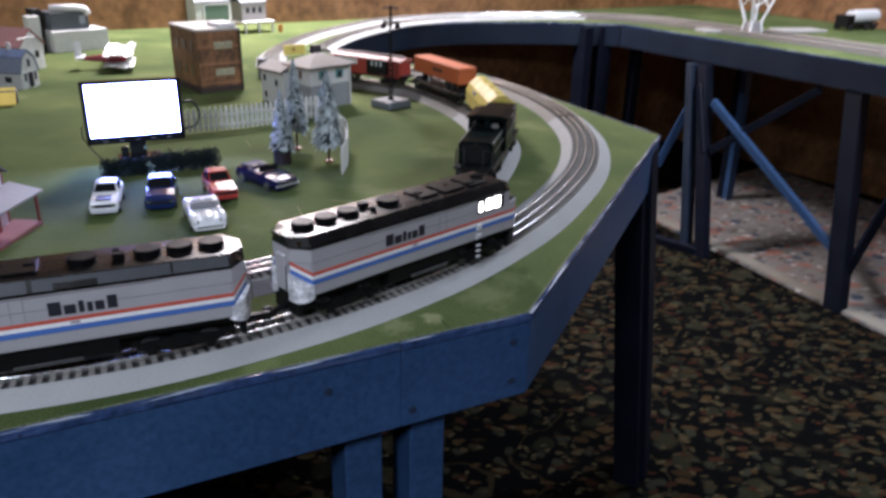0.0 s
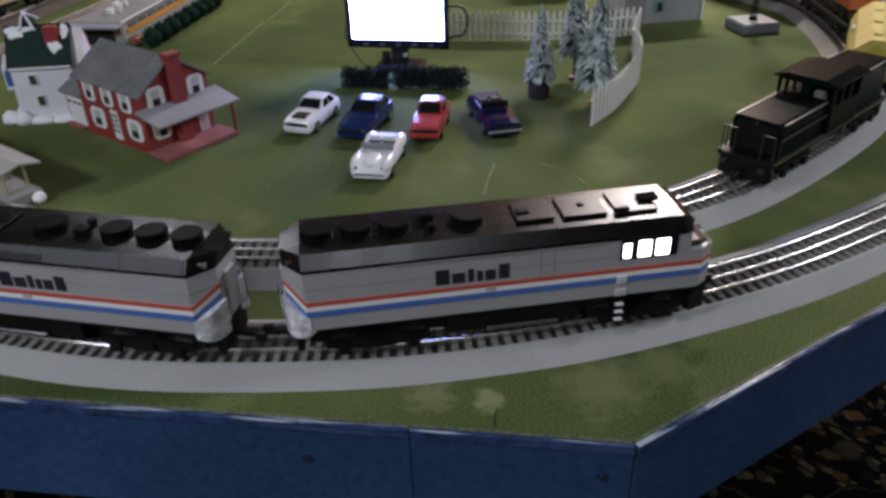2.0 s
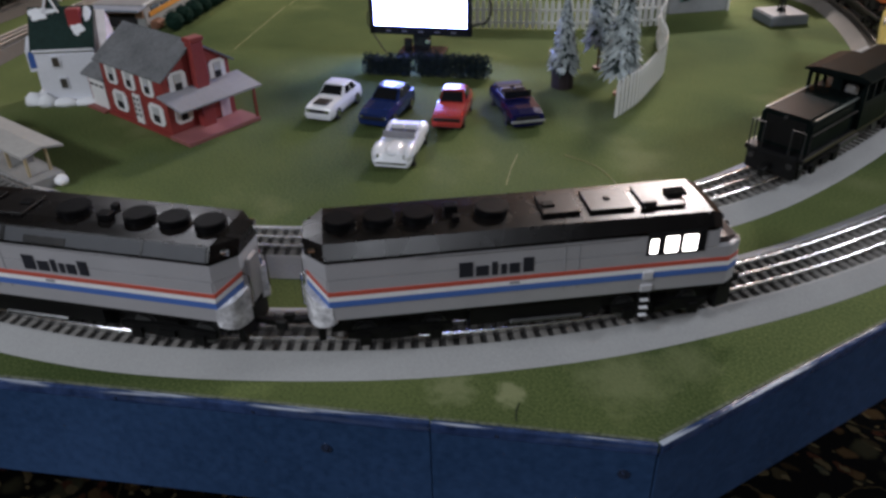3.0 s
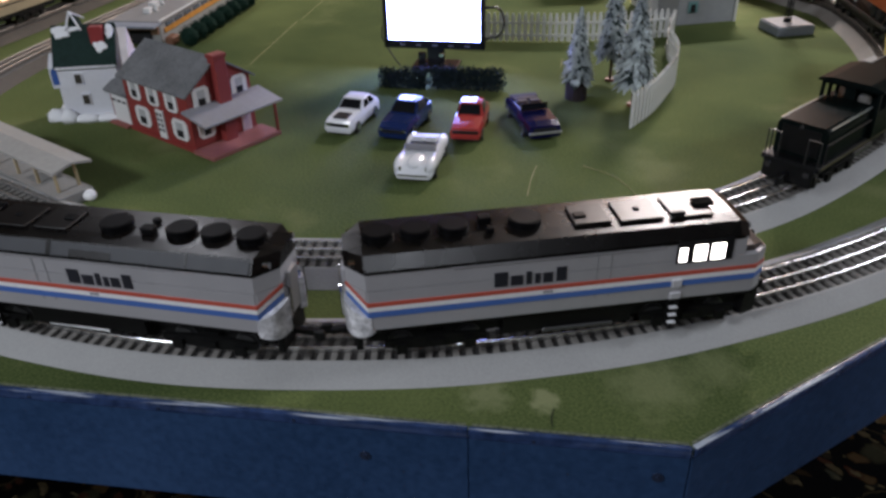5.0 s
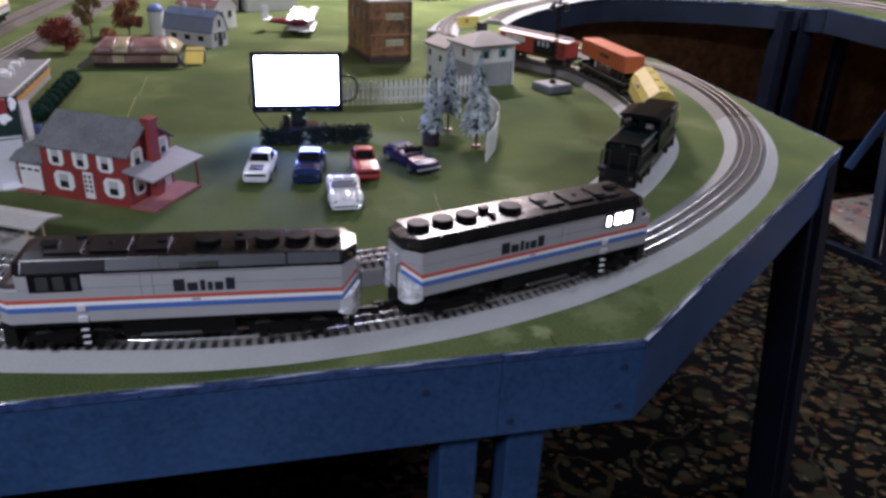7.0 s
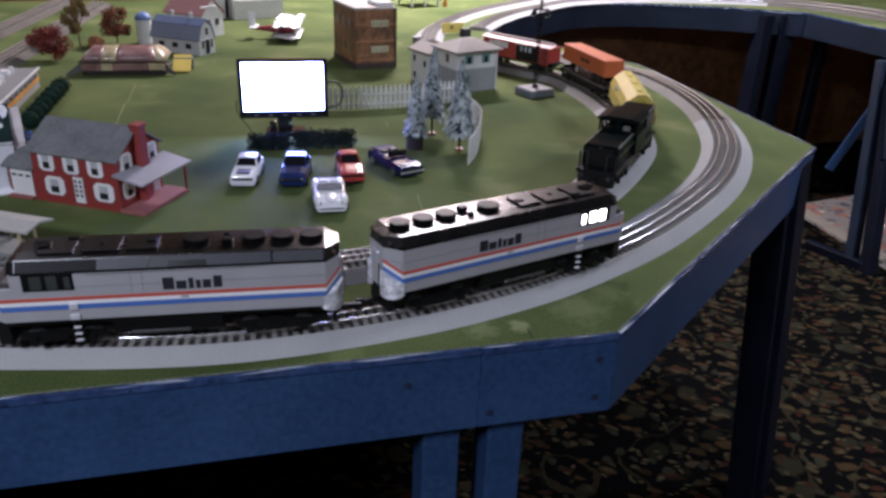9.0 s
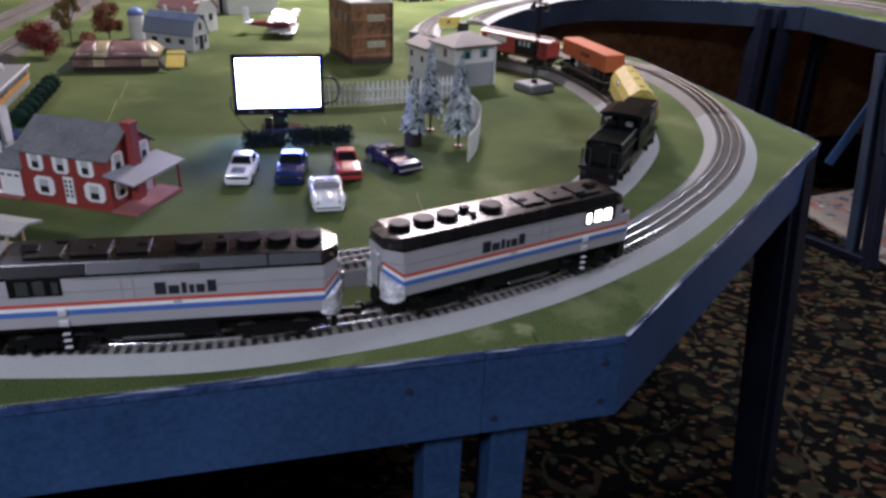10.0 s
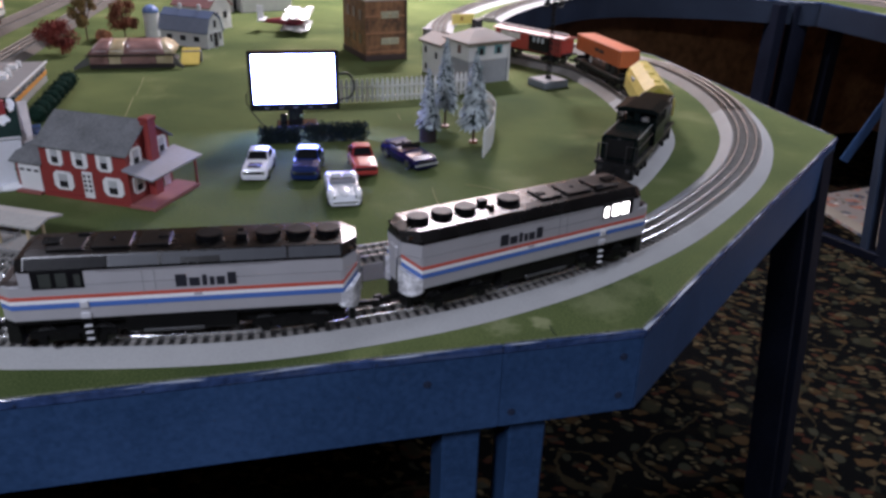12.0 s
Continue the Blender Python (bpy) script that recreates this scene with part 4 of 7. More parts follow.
def coil_car(m):
    """Freight car under a long yellow gabled hood."""
    car = thing("covered_hopper", "yellow gable-hooded toy freight car", "freight car", m, "freight cars behind the switcher")
    YEL = mat("yellow_hood", (0.62, 0.50, 0.13), 0.4, 0, 0.1, 150, 0.05)
    bm = bmesh.new()
    prof = [(-0.033, 0.026), (-0.033, 0.054), (-0.026, 0.070), (-0.008, 0.0840), (0.008, 0.0840), (0.026, 0.070), (0.033, 0.054), (0.033, 0.026)]
    rings = []
    for k in range(13):
        x = -0.115 + 0.23 * k / 12
        g = 1.0 + (0.02 if k % 3 == 0 else 0)
        rings.append([(x, y * g, 0.03 + (z - 0.03) * g) for y, z in prof])
    loft(bm, rings)
    hood = part("hood", bm, YEL, car, "yellow ribbed hood")
    for s in (-1, 1):
        bm = bmesh.new()
        loft(bm, [[(s * 0.1152, y, z) for y, z in ((-0.030, 0.030), (-0.030, 0.054), (0, 0.080), (0.030, 0.054), (0.030, 0.030))],
                  [(s * 0.1168, y, z) for y, z in ((-0.029, 0.031), (-0.029, 0.053), (0, 0.078), (0.029, 0.053), (0.029, 0.031))]])
        part("end_panel", bm, mat("yellow_end", (0.50, 0.43, 0.06), 0.45, 0, 0.1), hood, "deeper yellow end panel")
        part("number_bar", B((s * 0.03, s * 0.0300, 0.0625, 0.03, 0.004, 0.006)), mat("grey_marking", (0.3, 0.3, 0.32), 0.5), hood)
    for x in (-0.07, 0, 0.07):
        part("roof_hatch", B((x, 0, 0.0850, 0.030, 0.012, 0.004), bev=0.001), YEL, hood)
    part("frame", B((0, 0, 0.026, 0.235, 0.05, 0.010), bev=0.001), UNDER, car)
    truck(car, 0.078, 0.036)
    truck(car, -0.078, 0.036)
    coupler(car, 0.117, 1)
    coupler(car, -0.117, -1)
    return car


def container_car(m):
    car = thing("container_flat_car", "black flat car carrying an orange container", "freight car", m, "freight cars behind the switcher")
    part("deck", B((0, 0, 0.026, 0.25, 0.056, 0.007), bev=0.001), mat("deck_black", (0.015, 0.015, 0.015), 0.45), car)
    for s in (-1, 1):
        part("side_sill", B((0, s * 0.0265, 0.020, 0.17, 0.004, 0.010), bev=0.001), UNDER, car)
        part("stanchion", B((s * 0.11, 0, 0.033, 0.006, 0.05, 0.008), bev=0.001), UNDER, car)
    ORANGE = mat("orange_container", (0.52, 0.13, 0.04), 0.5, 0, 0.1, 200, 0.05)
    box_ob = thing_part("container", car)
    bm = B((-0.005, 0, 0.0700, 0.235, 0.050, 0.040), bev=0.0015)
    part("shell", bm, ORANGE, box_ob, "orange steel container")
    for s in (-1, 1):
        bm = bmesh.new()
        for k in range(26):
            box(bm, -0.105 + 0.2 * k / 25, s * 0.0254, 0.0700, 0.0035, 0.0012, 0.035)
        part("corrugation", bm, ORANGE, box_ob)
        part("name_bars", B((-0.005, s * 0.0263, 0.071, 0.020, 0.0006, 0.008), (0.020, s * 0.0263, 0.071, 0.022, 0.0006, 0.008)), mat("dark_brown_marking", (0.05, 0.025, 0.02), 0.6), box_ob, "dark marking bars")
    for x in (0.052, 0.078):
        for s in (-1, 1):
            bm = bmesh.new()
            cyl(bm, (x, s * 0.019, 0.0400), 0.0105, 0.009, "y", 18)
            part("wheel", bm, TYRE, box_ob, "black trailer wheel")
    part("axle_frame", B((0.065, 0, 0.0455, 0.050, 0.028, 0.009), bev=0.001), UNDER, box_ob)
    for s in (-1, 1):
        part("landing_gear", B((-0.055, s * 0.014, 0.0400, 0.006, 0.005, 0.0205), bev=0.0008), mat("pale_metal", (0.6, 0.58, 0.55), 0.4), box_ob, "pale landing leg")
    part("hitch_stand", B((-0.100, 0, 0.0400, 0.012, 0.016, 0.0205), bev=0.001), UNDER, box_ob)
    truck(car, 0.085, 0.036)
    truck(car, -0.085, 0.036)
    coupler(car, 0.125, 1)
    coupler(car, -0.125, -1)
    return car


def thing_part(name, parent):
    ob = new(name)
    ob.parent = parent
    return ob


def red_car(m):
    """Red caboose-like freight car with a white name panel and a dark cab bay."""
    car = thing("caboose", "red toy caboose with a white panel and dark bay window", "freight car", m, "freight cars behind the switcher")
    RD = mat("caboose_red", (0.30, 0.035, 0.025), 0.4, 0, 0.12, 200, 0.05)
    part("body", B((0, 0, 0.047, 0.235, 0.054, 0.046), bev=0.0015), RD, car)
    bm = bmesh.new()
    prism_x(bm, [(-0.029, 0.068), (-0.029, 0.071), (0, 0.077), (0.029, 0.071), (0.029, 0.068)], -0.124, 0.124)
    part("roof", bm, mat("weathered_red_roof", (0.36, 0.09, 0.07), 0.45, 0, 0.3, 60, 0.1, (0.5, 0.25, 0.2)), car, "faded red roof")
    part("roof_walk", B((0, 0, 0.0785, 0.23, 0.012, 0.002)), mat("grey_walk", (0.25, 0.2, 0.19), 0.6), car)
    for s in (-1, 1):
        part("name_panel", B((0.060, s * 0.0274, 0.058, 0.070, 0.001, 0.015)), mat("white_panel", (0.62, 0.6, 0.57), 0.5), car, "white panel")
        bay = part("bay_window", B((-0.045, s * 0.029, 0.048, 0.070, 0.010, 0.040), bev=0.002), UNDER, car, "dark bay with windows")
        for k in (-0.015, 0, 0.015):
            part("pane", B((-0.045 + k, s * 0.0344, 0.058, 0.008, 0.001, 0.013)), mat("pale_pane", (0.35, 0.4, 0.42), 0.1), bay)
        part("ladder", B((-0.108, s * 0.028, 0.047, 0.0015, 0.0015, 0.042), (-0.098, s * 0.028, 0.047, 0.0015, 0.0015, 0.042), (-0.103, s * 0.028, 0.040, 0.01, 0.0012, 0.0012), (-0.103, s * 0.028, 0.054, 0.01, 0.0012, 0.0012), (-0.103, s * 0.028, 0.066, 0.01, 0.0012, 0.0012)), UNDER, car)
    for s in (-1, 1):
        part("end_platform", B((s * 0.124, 0, 0.029, 0.016, 0.05, 0.004), bev=0.0008), UNDER, car)
        coupler(car, s * 0.128, s)
    part("frame", B((0, 0, 0.024, 0.235, 0.044, 0.008), bev=0.001), UNDER, car)
    truck(car, 0.078, 0.036)
    truck(car, -0.078, 0.036)
    return car


coil_car(on_track(IC, IR - 0.011, 12.9, -1))
container_car(on_track(IC, IR - 0.010, 34.2, -1))
red_car(pose(-0.306, 2.304, RZ, 0, 0, 152))


def coach(m, body, label, lights):
    """Streamlined passenger coach with lit windows."""
    c = thing("passenger_coach", label, "passenger coach", m, "passenger coaches on the side track")
    bm = bmesh.new()
    prof = [(-0.031, 0.028), (-0.032, 0.045), (-0.032, 0.074), (-0.024, 0.086), (-0.008, 0.091), (0.008, 0.091), (0.024, 0.086), (0.032, 0.074), (0.032, 0.045), (0.031, 0.028)]
    prism_x(bm, prof, -0.215, 0.215)
    part("body", bm, body, c)
    bm = bmesh.new()
    prism_x(bm, [(-0.0325, 0.074), (-0.0275, 0.0868), (-0.008, 0.0918), (0.008, 0.0918), (0.0275, 0.0868), (0.0325, 0.074)], -0.216, 0.216)
    part("roof", bm, mat("coach_roof", (0.30, 0.27, 0.22), 0.45, 0, 0.1), c, "dull rounded roof")
    part("skirt", B((0, 0, 0.024, 0.42, 0.058, 0.010), bev=0.001), UNDER, c)
    for s in (-1, 1):
        for k in range(11):
            part("window", B((-0.185 + 0.037 * k, s * 0.0323, 0.061, 0.020, 0.0012, 0.013), bev=0.0008), lights, c)
        part("trim_line", B((0, s * 0.0323, 0.046, 0.42, 0.0008, 0.002)), UNDER, c)
        part("trim_line", B((0, s * 0.0323, 0.0735, 0.42, 0.0008, 0.0016)), UNDER, c)
    truck(c, 0.14, 0.05)
    truck(c, -0.14, 0.05)
    coupler(c, 0.213, 1)
    coupler(c, -0.213, -1)
    return c


WARMWIN = glow("warm_window", (1.0, 0.40, 0.22), 1.0)
YELWIN = glow("yellow_window", (1.0, 0.62, 0.38), 0.8)


def coach_at(i, body, label, lights):
    p, d, n = frames_of(outer_left)[i]
    coach(pose(p.x, p.y, RZ, 0, 0, math.degrees(math.atan2(d.y, d.x))), body, label, lights)


CREAMBODY = mat("coach_cream", (0.38, 0.32, 0.21), 0.45, 0, 0.08)
GREYBODY = mat("coach_grey", (0.45, 0.46, 0.44), 0.4, 0.1, 0.08)
coach_at(53, CREAMBODY, "cream passenger coach with warm lit windows", YELWIN)
coach_at(76, mat("coach_olive", (0.32, 0.33, 0.2), 0.45, 0, 0.1), "olive passenger coach with glowing orange windows", WARMWIN)
coach_at(99, GREYBODY, "pale grey passenger coach with glowing red windows", WARMWIN)

# ---------------------------------------------------------------- toy cars


def toy_car(name, label, m, paint, body_pts, cabin_pts, L=0.100, W=0.043, open_top=False, extras=()):
    """A die-cast car; x is forward. body_pts: (x, z) outline of the lower body's top; cabin_pts: (x, z, half width)."""
    car = thing(name, label, "toy car", m, "toy cars on the lawn")
    hw = W / 2
    # lower body: stations along x with a rounded section
    bm = bmesh.new()
    rings = []
    for x, zt, k in body_pts:
        w = hw * k
        rings.append([(x, -w * 0.92, 0.0055), (x, -w, 0.010), (x, -w, zt * 0.72), (x, -w * 0.90, zt * 0.97), (x, -w * 0.45, zt * 1.01), (x, w * 0.45, zt * 1.01), (x, w * 0.90, zt * 0.97), (x, w, zt * 0.72), (x, w, 0.010), (x, w * 0.92, 0.0055)])
    loft(bm, rings)
    body = part("body", bm, paint, car, smooth=False)
    if cabin_pts:
        bm = bmesh.new()
        rings = []
        for x, z0, z1, wb, wt in cabin_pts:
            rings.append([(x, -wb, z0), (x, -wt, z1), (x, -wt * 0.5, z1 + 0.0006), (x, wt * 0.5, z1 + 0.0006), (x, wt, z1), (x, wb, z0)])
        loft(bm, rings)
        part("cabin", bm, paint, car)
        for nm, a, b in (("windscreen", cabin_pts[-1], cabin_pts[-2]), ("rear_window", cabin_pts[0], cabin_pts[1])):
            bm = bmesh.new()
            d = 0.0007 if nm == "windscreen" else -0.0007
            lo_, hi = 0.14, 0.86
            q = []
            for k, sg in ((lo_, -1), (lo_, 1), (hi, 1), (hi, -1)):
                w = (a[3] + (b[4] - a[3]) * k) * 0.86
                q.append((a[0] + (b[0] - a[0]) * k + d, sg * w, a[1] + (b[2] - a[1]) * k + 0.0008))
            loft(bm, [q, [(x - 2 * d, y, z - 0.0016) for x, y, z in q]])
            part(nm, bm, DARKGLASS, car, "dark tinted glass")
        c1, c2, c3 = cabin_pts[0], cabin_pts[1], cabin_pts[2]
        c4 = cabin_pts[3]
        for sg in (-1, 1):
            for f0, f1 in ((0.10, 0.50), (0.56, 0.96)):
                bm = bmesh.new()
                q = []
                for k, zz in ((f0, 0.16), (f1, 0.16), (f1, 0.84), (f0, 0.84)):
                    xb = c1[0] + (c4[0] - c1[0]) * (0.12 + 0.76 * k)
                    xt = c2[0] + (c3[0] - c2[0]) * k
                    q.append((xb + (xt - xb) * zz, sg * (c2[3] + (c2[4] - c2[3]) * zz + 0.0004), c2[1] + (c2[2] - c2[1]) * zz))
                loft(bm, [q, [(x, y - sg * 0.002, z) for x, y, z in q]])
                part("side_window", bm, DARKGLASS, car, "dark side window")
    for sx in (-0.30, 0.31):
        for s in (-1, 1):
            bm = bmesh.new()
            cyl(bm, (sx * L, s * (hw - 0.0026), 0.0082), 0.0082, 0.0064, "y", 20)
            w = part("wheel", bm, TYRE, car)
            bm = bmesh.new()
            cyl(bm, (sx * L, s * (hw + 0.0004), 0.0082), 0.0050, 0.0012, "y", 14)
            part("rim", bm, CHROME, w, "chrome rim")
    for nm, boxes, mt in extras:
        for bx in boxes:
            part(nm, B(bx, bev=0.0006), mt, car)
    return car


WHITECAR = mat("white_car_paint", (0.72, 0.73, 0.76), 0.25, 0, 0.03, 100, 0, None, 20, 0.4)
BLUECAR = mat("blue_car_paint", (0.010, 0.022, 0.090), 0.16, 0.1, 0.05, 100, 0, None, 20, 0.2, spec=0.4)
PURPLE = mat("violet_car_paint", (0.007, 0.008, 0.050), 0.16, 0.1, 0.05, 100, 0, None, 20, 0.1, spec=0.25)
REDCAR = mat("red_car_paint", (0.36, 0.04, 0.035), 0.25, 0, 0.04, 100, 0, None, 20, 0.4)
GRILLE = mat("grille_black", (0.01, 0.01, 0.011), 0.4)

toy_car("toy_car", "white toy muscle car with black grille and hood scoop", pose(-0.553, 1.262, T, 0, 0, -69), WHITECAR,
        [(-0.052, 0.020, 0.86), (-0.046, 0.0255, 0.98), (-0.020, 0.0262, 1), (0.012, 0.0252, 1), (0.040, 0.0235, 0.98), (0.0505, 0.0215, 0.95), (0.053, 0.017, 0.90)],
        [(-0.046, 0.0240, 0.0246, 0.0195, 0.0175), (-0.026, 0.0240, 0.0372, 0.0200, 0.0152), (-0.004, 0.0240, 0.0372, 0.0200, 0.0152), (0.013, 0.0240, 0.0246, 0.0195, 0.0175)],
        extras=[("grille", [(0.0525, 0, 0.0165, 0.0025, 0.034, 0.0048)], GRILLE), ("hood_scoop", [(0.034, 0, 0.0242, 0.020, 0.022, 0.0022)], GRILLE),
                ("bumper", [(0.053, 0, 0.0105, 0.003, 0.040, 0.0035)], WHITECAR), ("headlight", [(0.0530, 0.0145, 0.0170, 0.0025, 0.006, 0.004), (0.0530, -0.0145, 0.0170, 0.0025, 0.006, 0.004)], CHROME)])
toy_car("toy_car", "dark blue glossy toy muscle car", pose(-0.478, 1.294, T, 0, 0, -69) @ Matrix.Diagonal((1.03, 1.10, 1.0, 1)), BLUECAR,
        [(-0.050, 0.021, 0.88), (-0.044, 0.026, 0.99), (-0.015, 0.0268, 1), (0.015, 0.0262, 1), (0.040, 0.0235, 0.97), (0.050, 0.0205, 0.93), (0.052, 0.015, 0.88)],
        [(-0.046, 0.0250, 0.0256, 0.0190, 0.0170), (-0.027, 0.0250, 0.0385, 0.0198, 0.0150), (-0.006, 0.0250, 0.0385, 0.0198, 0.0150), (0.014, 0.0250, 0.0256, 0.0190, 0.0170)],
        extras=[("grille", [(0.0515, 0, 0.0150, 0.0025, 0.030, 0.004)], GRILLE), ("headlight", [(0.0510, 0.0150, 0.0165, 0.0025, 0.005, 0.004), (0.0510, -0.0150, 0.0165, 0.0025, 0.005, 0.004)], CHROME)])
toy_car("toy_car", "red toy muscle car with black window band", pose(-0.399, 1.342, T, 0, 0, -60), REDCAR,
        [(-0.050, 0.021, 0.88), (-0.044, 0.0262, 0.99), (-0.015, 0.0268, 1), (0.015, 0.0262, 1), (0.040, 0.0245, 0.98), (0.050, 0.0225, 0.95), (0.052, 0.016, 0.90)],
        [(-0.046, 0.0250, 0.0256, 0.0190, 0.0170), (-0.027, 0.0250, 0.0385, 0.0198, 0.0150), (-0.006, 0.0250, 0.0385, 0.0198, 0.0150), (0.014, 0.0250, 0.0256, 0.0190, 0.0170)],
        extras=[("grille", [(0.0515, 0, 0.0170, 0.0025, 0.036, 0.0045)], GRILLE), ("bumper", [(0.052, 0, 0.0105, 0.003, 0.040, 0.0045)], REDCAR), ("splitter", [(0.0515, 0, 0.0065, 0.004, 0.038, 0.0015)], GRILLE)])
toy_car("toy_convertible", "dark violet open toy convertible with chrome bumper", pose(-0.340, 1.408, T, 0, 0, -38) @ Matrix.Diagonal((1.12, 1.14, 1.08, 1)), PURPLE,
        [(-0.054, 0.018, 0.88), (-0.048, 0.0232, 0.98), (-0.020, 0.0242, 1), (0.008, 0.0238, 1), (0.040, 0.0225, 0.97), (0.053, 0.020, 0.94), (0.055, 0.015, 0.90)], None, 0.105,
        extras=[("cockpit", [(-0.012, 0, 0.0243, 0.034, 0.033, 0.001)], GRILLE), ("seat", [(-0.016, 0.008, 0.0262, 0.008, 0.012, 0.0065), (-0.016, -0.008, 0.0262, 0.008, 0.012, 0.0065), (-0.028, 0, 0.026, 0.006, 0.030, 0.005)], mat("seat_tan", (0.05, 0.035, 0.04), 0.6)),
                ("windscreen", [(0.009, 0, 0.0290, 0.0015, 0.034, 0.0095)], DARKGLASS), ("folded_roof", [(-0.036, 0, 0.0265, 0.010, 0.034, 0.005)], mat("roof_cloth", (0.035, 0.03, 0.055), 0.8)),
                ("bumper", [(0.0555, 0, 0.0115, 0.003, 0.041, 0.003)], mat("dull_chrome", (0.55, 0.55, 0.56), 0.35, 0.7)), ("grille", [(0.0545, 0, 0.0155, 0.002, 0.028, 0.0045)], GRILLE)])
roadster = toy_car("toy_roadster", "white open toy roadster with rounded fenders", pose(-0.376, 1.212, T, 0, 0, -61) @ Matrix.Diagonal((1.06, 1.20, 1.05, 1)), WHITECAR,
        [(-0.050, 0.0150, 0.80), (-0.045, 0.0215, 0.95), (-0.022, 0.0235, 1), (0.006, 0.0225, 0.97), (0.030, 0.0225, 1), (0.046, 0.0195, 0.95), (0.051, 0.0125, 0.84)], None, 0.100,
        extras=[("cockpit", [(-0.010, 0, 0.0236, 0.026, 0.030, 0.001)], GRILLE), ("seat", [(-0.020, 0.007, 0.0262, 0.006, 0.012, 0.007), (-0.020, -0.007, 0.0262, 0.006, 0.012, 0.007)], WHITECAR),
                ("windscreen", [(0.007, 0, 0.0270, 0.0025, 0.034, 0.0085)], mat("screen_grey", (0.22, 0.22, 0.24), 0.1)), ("rear_deck", [(-0.030, 0, 0.0238, 0.020, 0.026, 0.003)], WHITECAR),
                                ("headlight", [(0.0485, 0.0150, 0.0175, 0.003, 0.005, 0.005), (0.0485, -0.0150, 0.0175, 0.003, 0.005, 0.005)], CHROME), ("bumper", [(0.0515, 0, 0.0100, 0.002, 0.032, 0.0022)], CHROME)])

for x, y, rx, ry, rz in ((0.031, 0.0165, 0.021, 0.0060, 0.0085), (0.031, -0.0165, 0.021, 0.0060, 0.0085), (-0.032, 0.0165, 0.020, 0.0062, 0.0090), (-0.032, -0.0165, 0.020, 0.0062, 0.0090)):
    bm = bmesh.new()
    ball(bm, (x, y, 0.0175), 1.0, rx, ry, rz, 3)
    part("fender", bm, WHITECAR, roadster, "rounded swelling fender", smooth=True)
bm = bmesh.new()
ball(bm, (0.028, 0, 0.0200), 1.0, 0.022, 0.0095, 0.0052, 3)
part("bonnet_bulge", bm, WHITECAR, roadster, smooth=True)

# ---------------------------------------------------------------- screen and hedge
mon = thing("monitor", "small black flat monitor with a glowing white screen", "monitor", pose(-0.620, 1.523, T, 0, 0, 29))
BEZEL = mat("bezel_black", (0.014, 0.014, 0.018), 0.2, 0, 0.1, 100, 0)
SW, SH, SZ = 0.174, 0.116, 0.0925
bm = bmesh.new()
box(bm, 0, 0.006, SZ, SW, 0.012, SH)
bmesh.ops.bevel(bm, geom=list(bm.edges), offset=0.003, segments=2, affect="EDGES")
part("casing", bm, BEZEL, mon)
bm = bmesh.new()
a, b, c, d = (-SW / 2, SW / 2, SZ - SH / 2, SZ + SH / 2)
box(bm, 0, -0.0015, d - 0.003, SW, 0.004, 0.006)
box(bm, 0, -0.0015, c + 0.007, SW, 0.004, 0.014)
box(bm, a + 0.004, -0.0015, SZ, 0.008, 0.004, SH)
box(bm, b - 0.004, -0.0015, SZ, 0.008, 0.004, SH)
part("bezel", bm, BEZEL, mon, "glossy black bezel")
part("screen", B((0, -0.0009, SZ + 0.004, SW - 0.016, 0.0012, SH - 0.020)), glow("white_screen", (0.28, 0.35, 1.0), 18.0), mon, "glowing bluish white display")
for x in (-0.014, 0.020):
    part("screen_mark", B((x, -0.0018, SZ + 0.010, 0.012, 0.0008, 0.003)), glow("pale_teal_mark", (0.45, 0.95, 0.92), 1.3), mon, "small pale teal mark on the display")
for k in range(5):
    part("button", B((-0.055 + 0.028 * k, -0.004, c + 0.006, 0.009, 0.0016, 0.003), bev=0.0005), mat("button_grey", (0.12, 0.12, 0.16), 0.4), mon)
part("stand", B((0, 0.010, 0.020, 0.030, 0.012, 0.030), (0.002, 0.004, 0.004, 0.080, 0.050, 0.008), (-0.024, 0.008, 0.016, 0.014, 0.010, 0.018), bev=0.003, seg=2), BEZEL, mon, "black swivel stand")
bm = bmesh.new()
cyl(bm, (0.012, -0.003, 0.024), 0.004, 0.004, "y", 14)
part("knob", bm, CHROME, mon, "bright clamp knob")
CABLE = mat("cable_black", (0.012, 0.012, 0.014), 0.4)
bm = bmesh.new()
tube(bm, [(b - 0.002, 0.008, SZ + 0.010)] + [(b + 0.012 + 0.019 * math.sin(q), 0.008 + 0.004 * math.sin(q * 2), SZ - 0.014 + 0.025 * math.cos(q)) for q in np.linspace(-0.1, math.pi + 0.1, 16)] + [(b - 0.002, 0.010, SZ - 0.044)], 0.0022, 8)
part("cable", bm, CABLE, mon, "black looped power cable")
bm = bmesh.new()
tube(bm, [(a + 0.002, 0.008, SZ - 0.02), (a - 0.006, 0.008, SZ - 0.026), (a - 0.007, 0.008, SZ - 0.044), (a + 0.004, 0.006, SZ - 0.064), (a + 0.018, 0.0, SZ - 0.082), (a + 0.026, -0.002, 0.002)], 0.0012, 8)
part("cable", bm, CABLE, mon, "thin black cable")


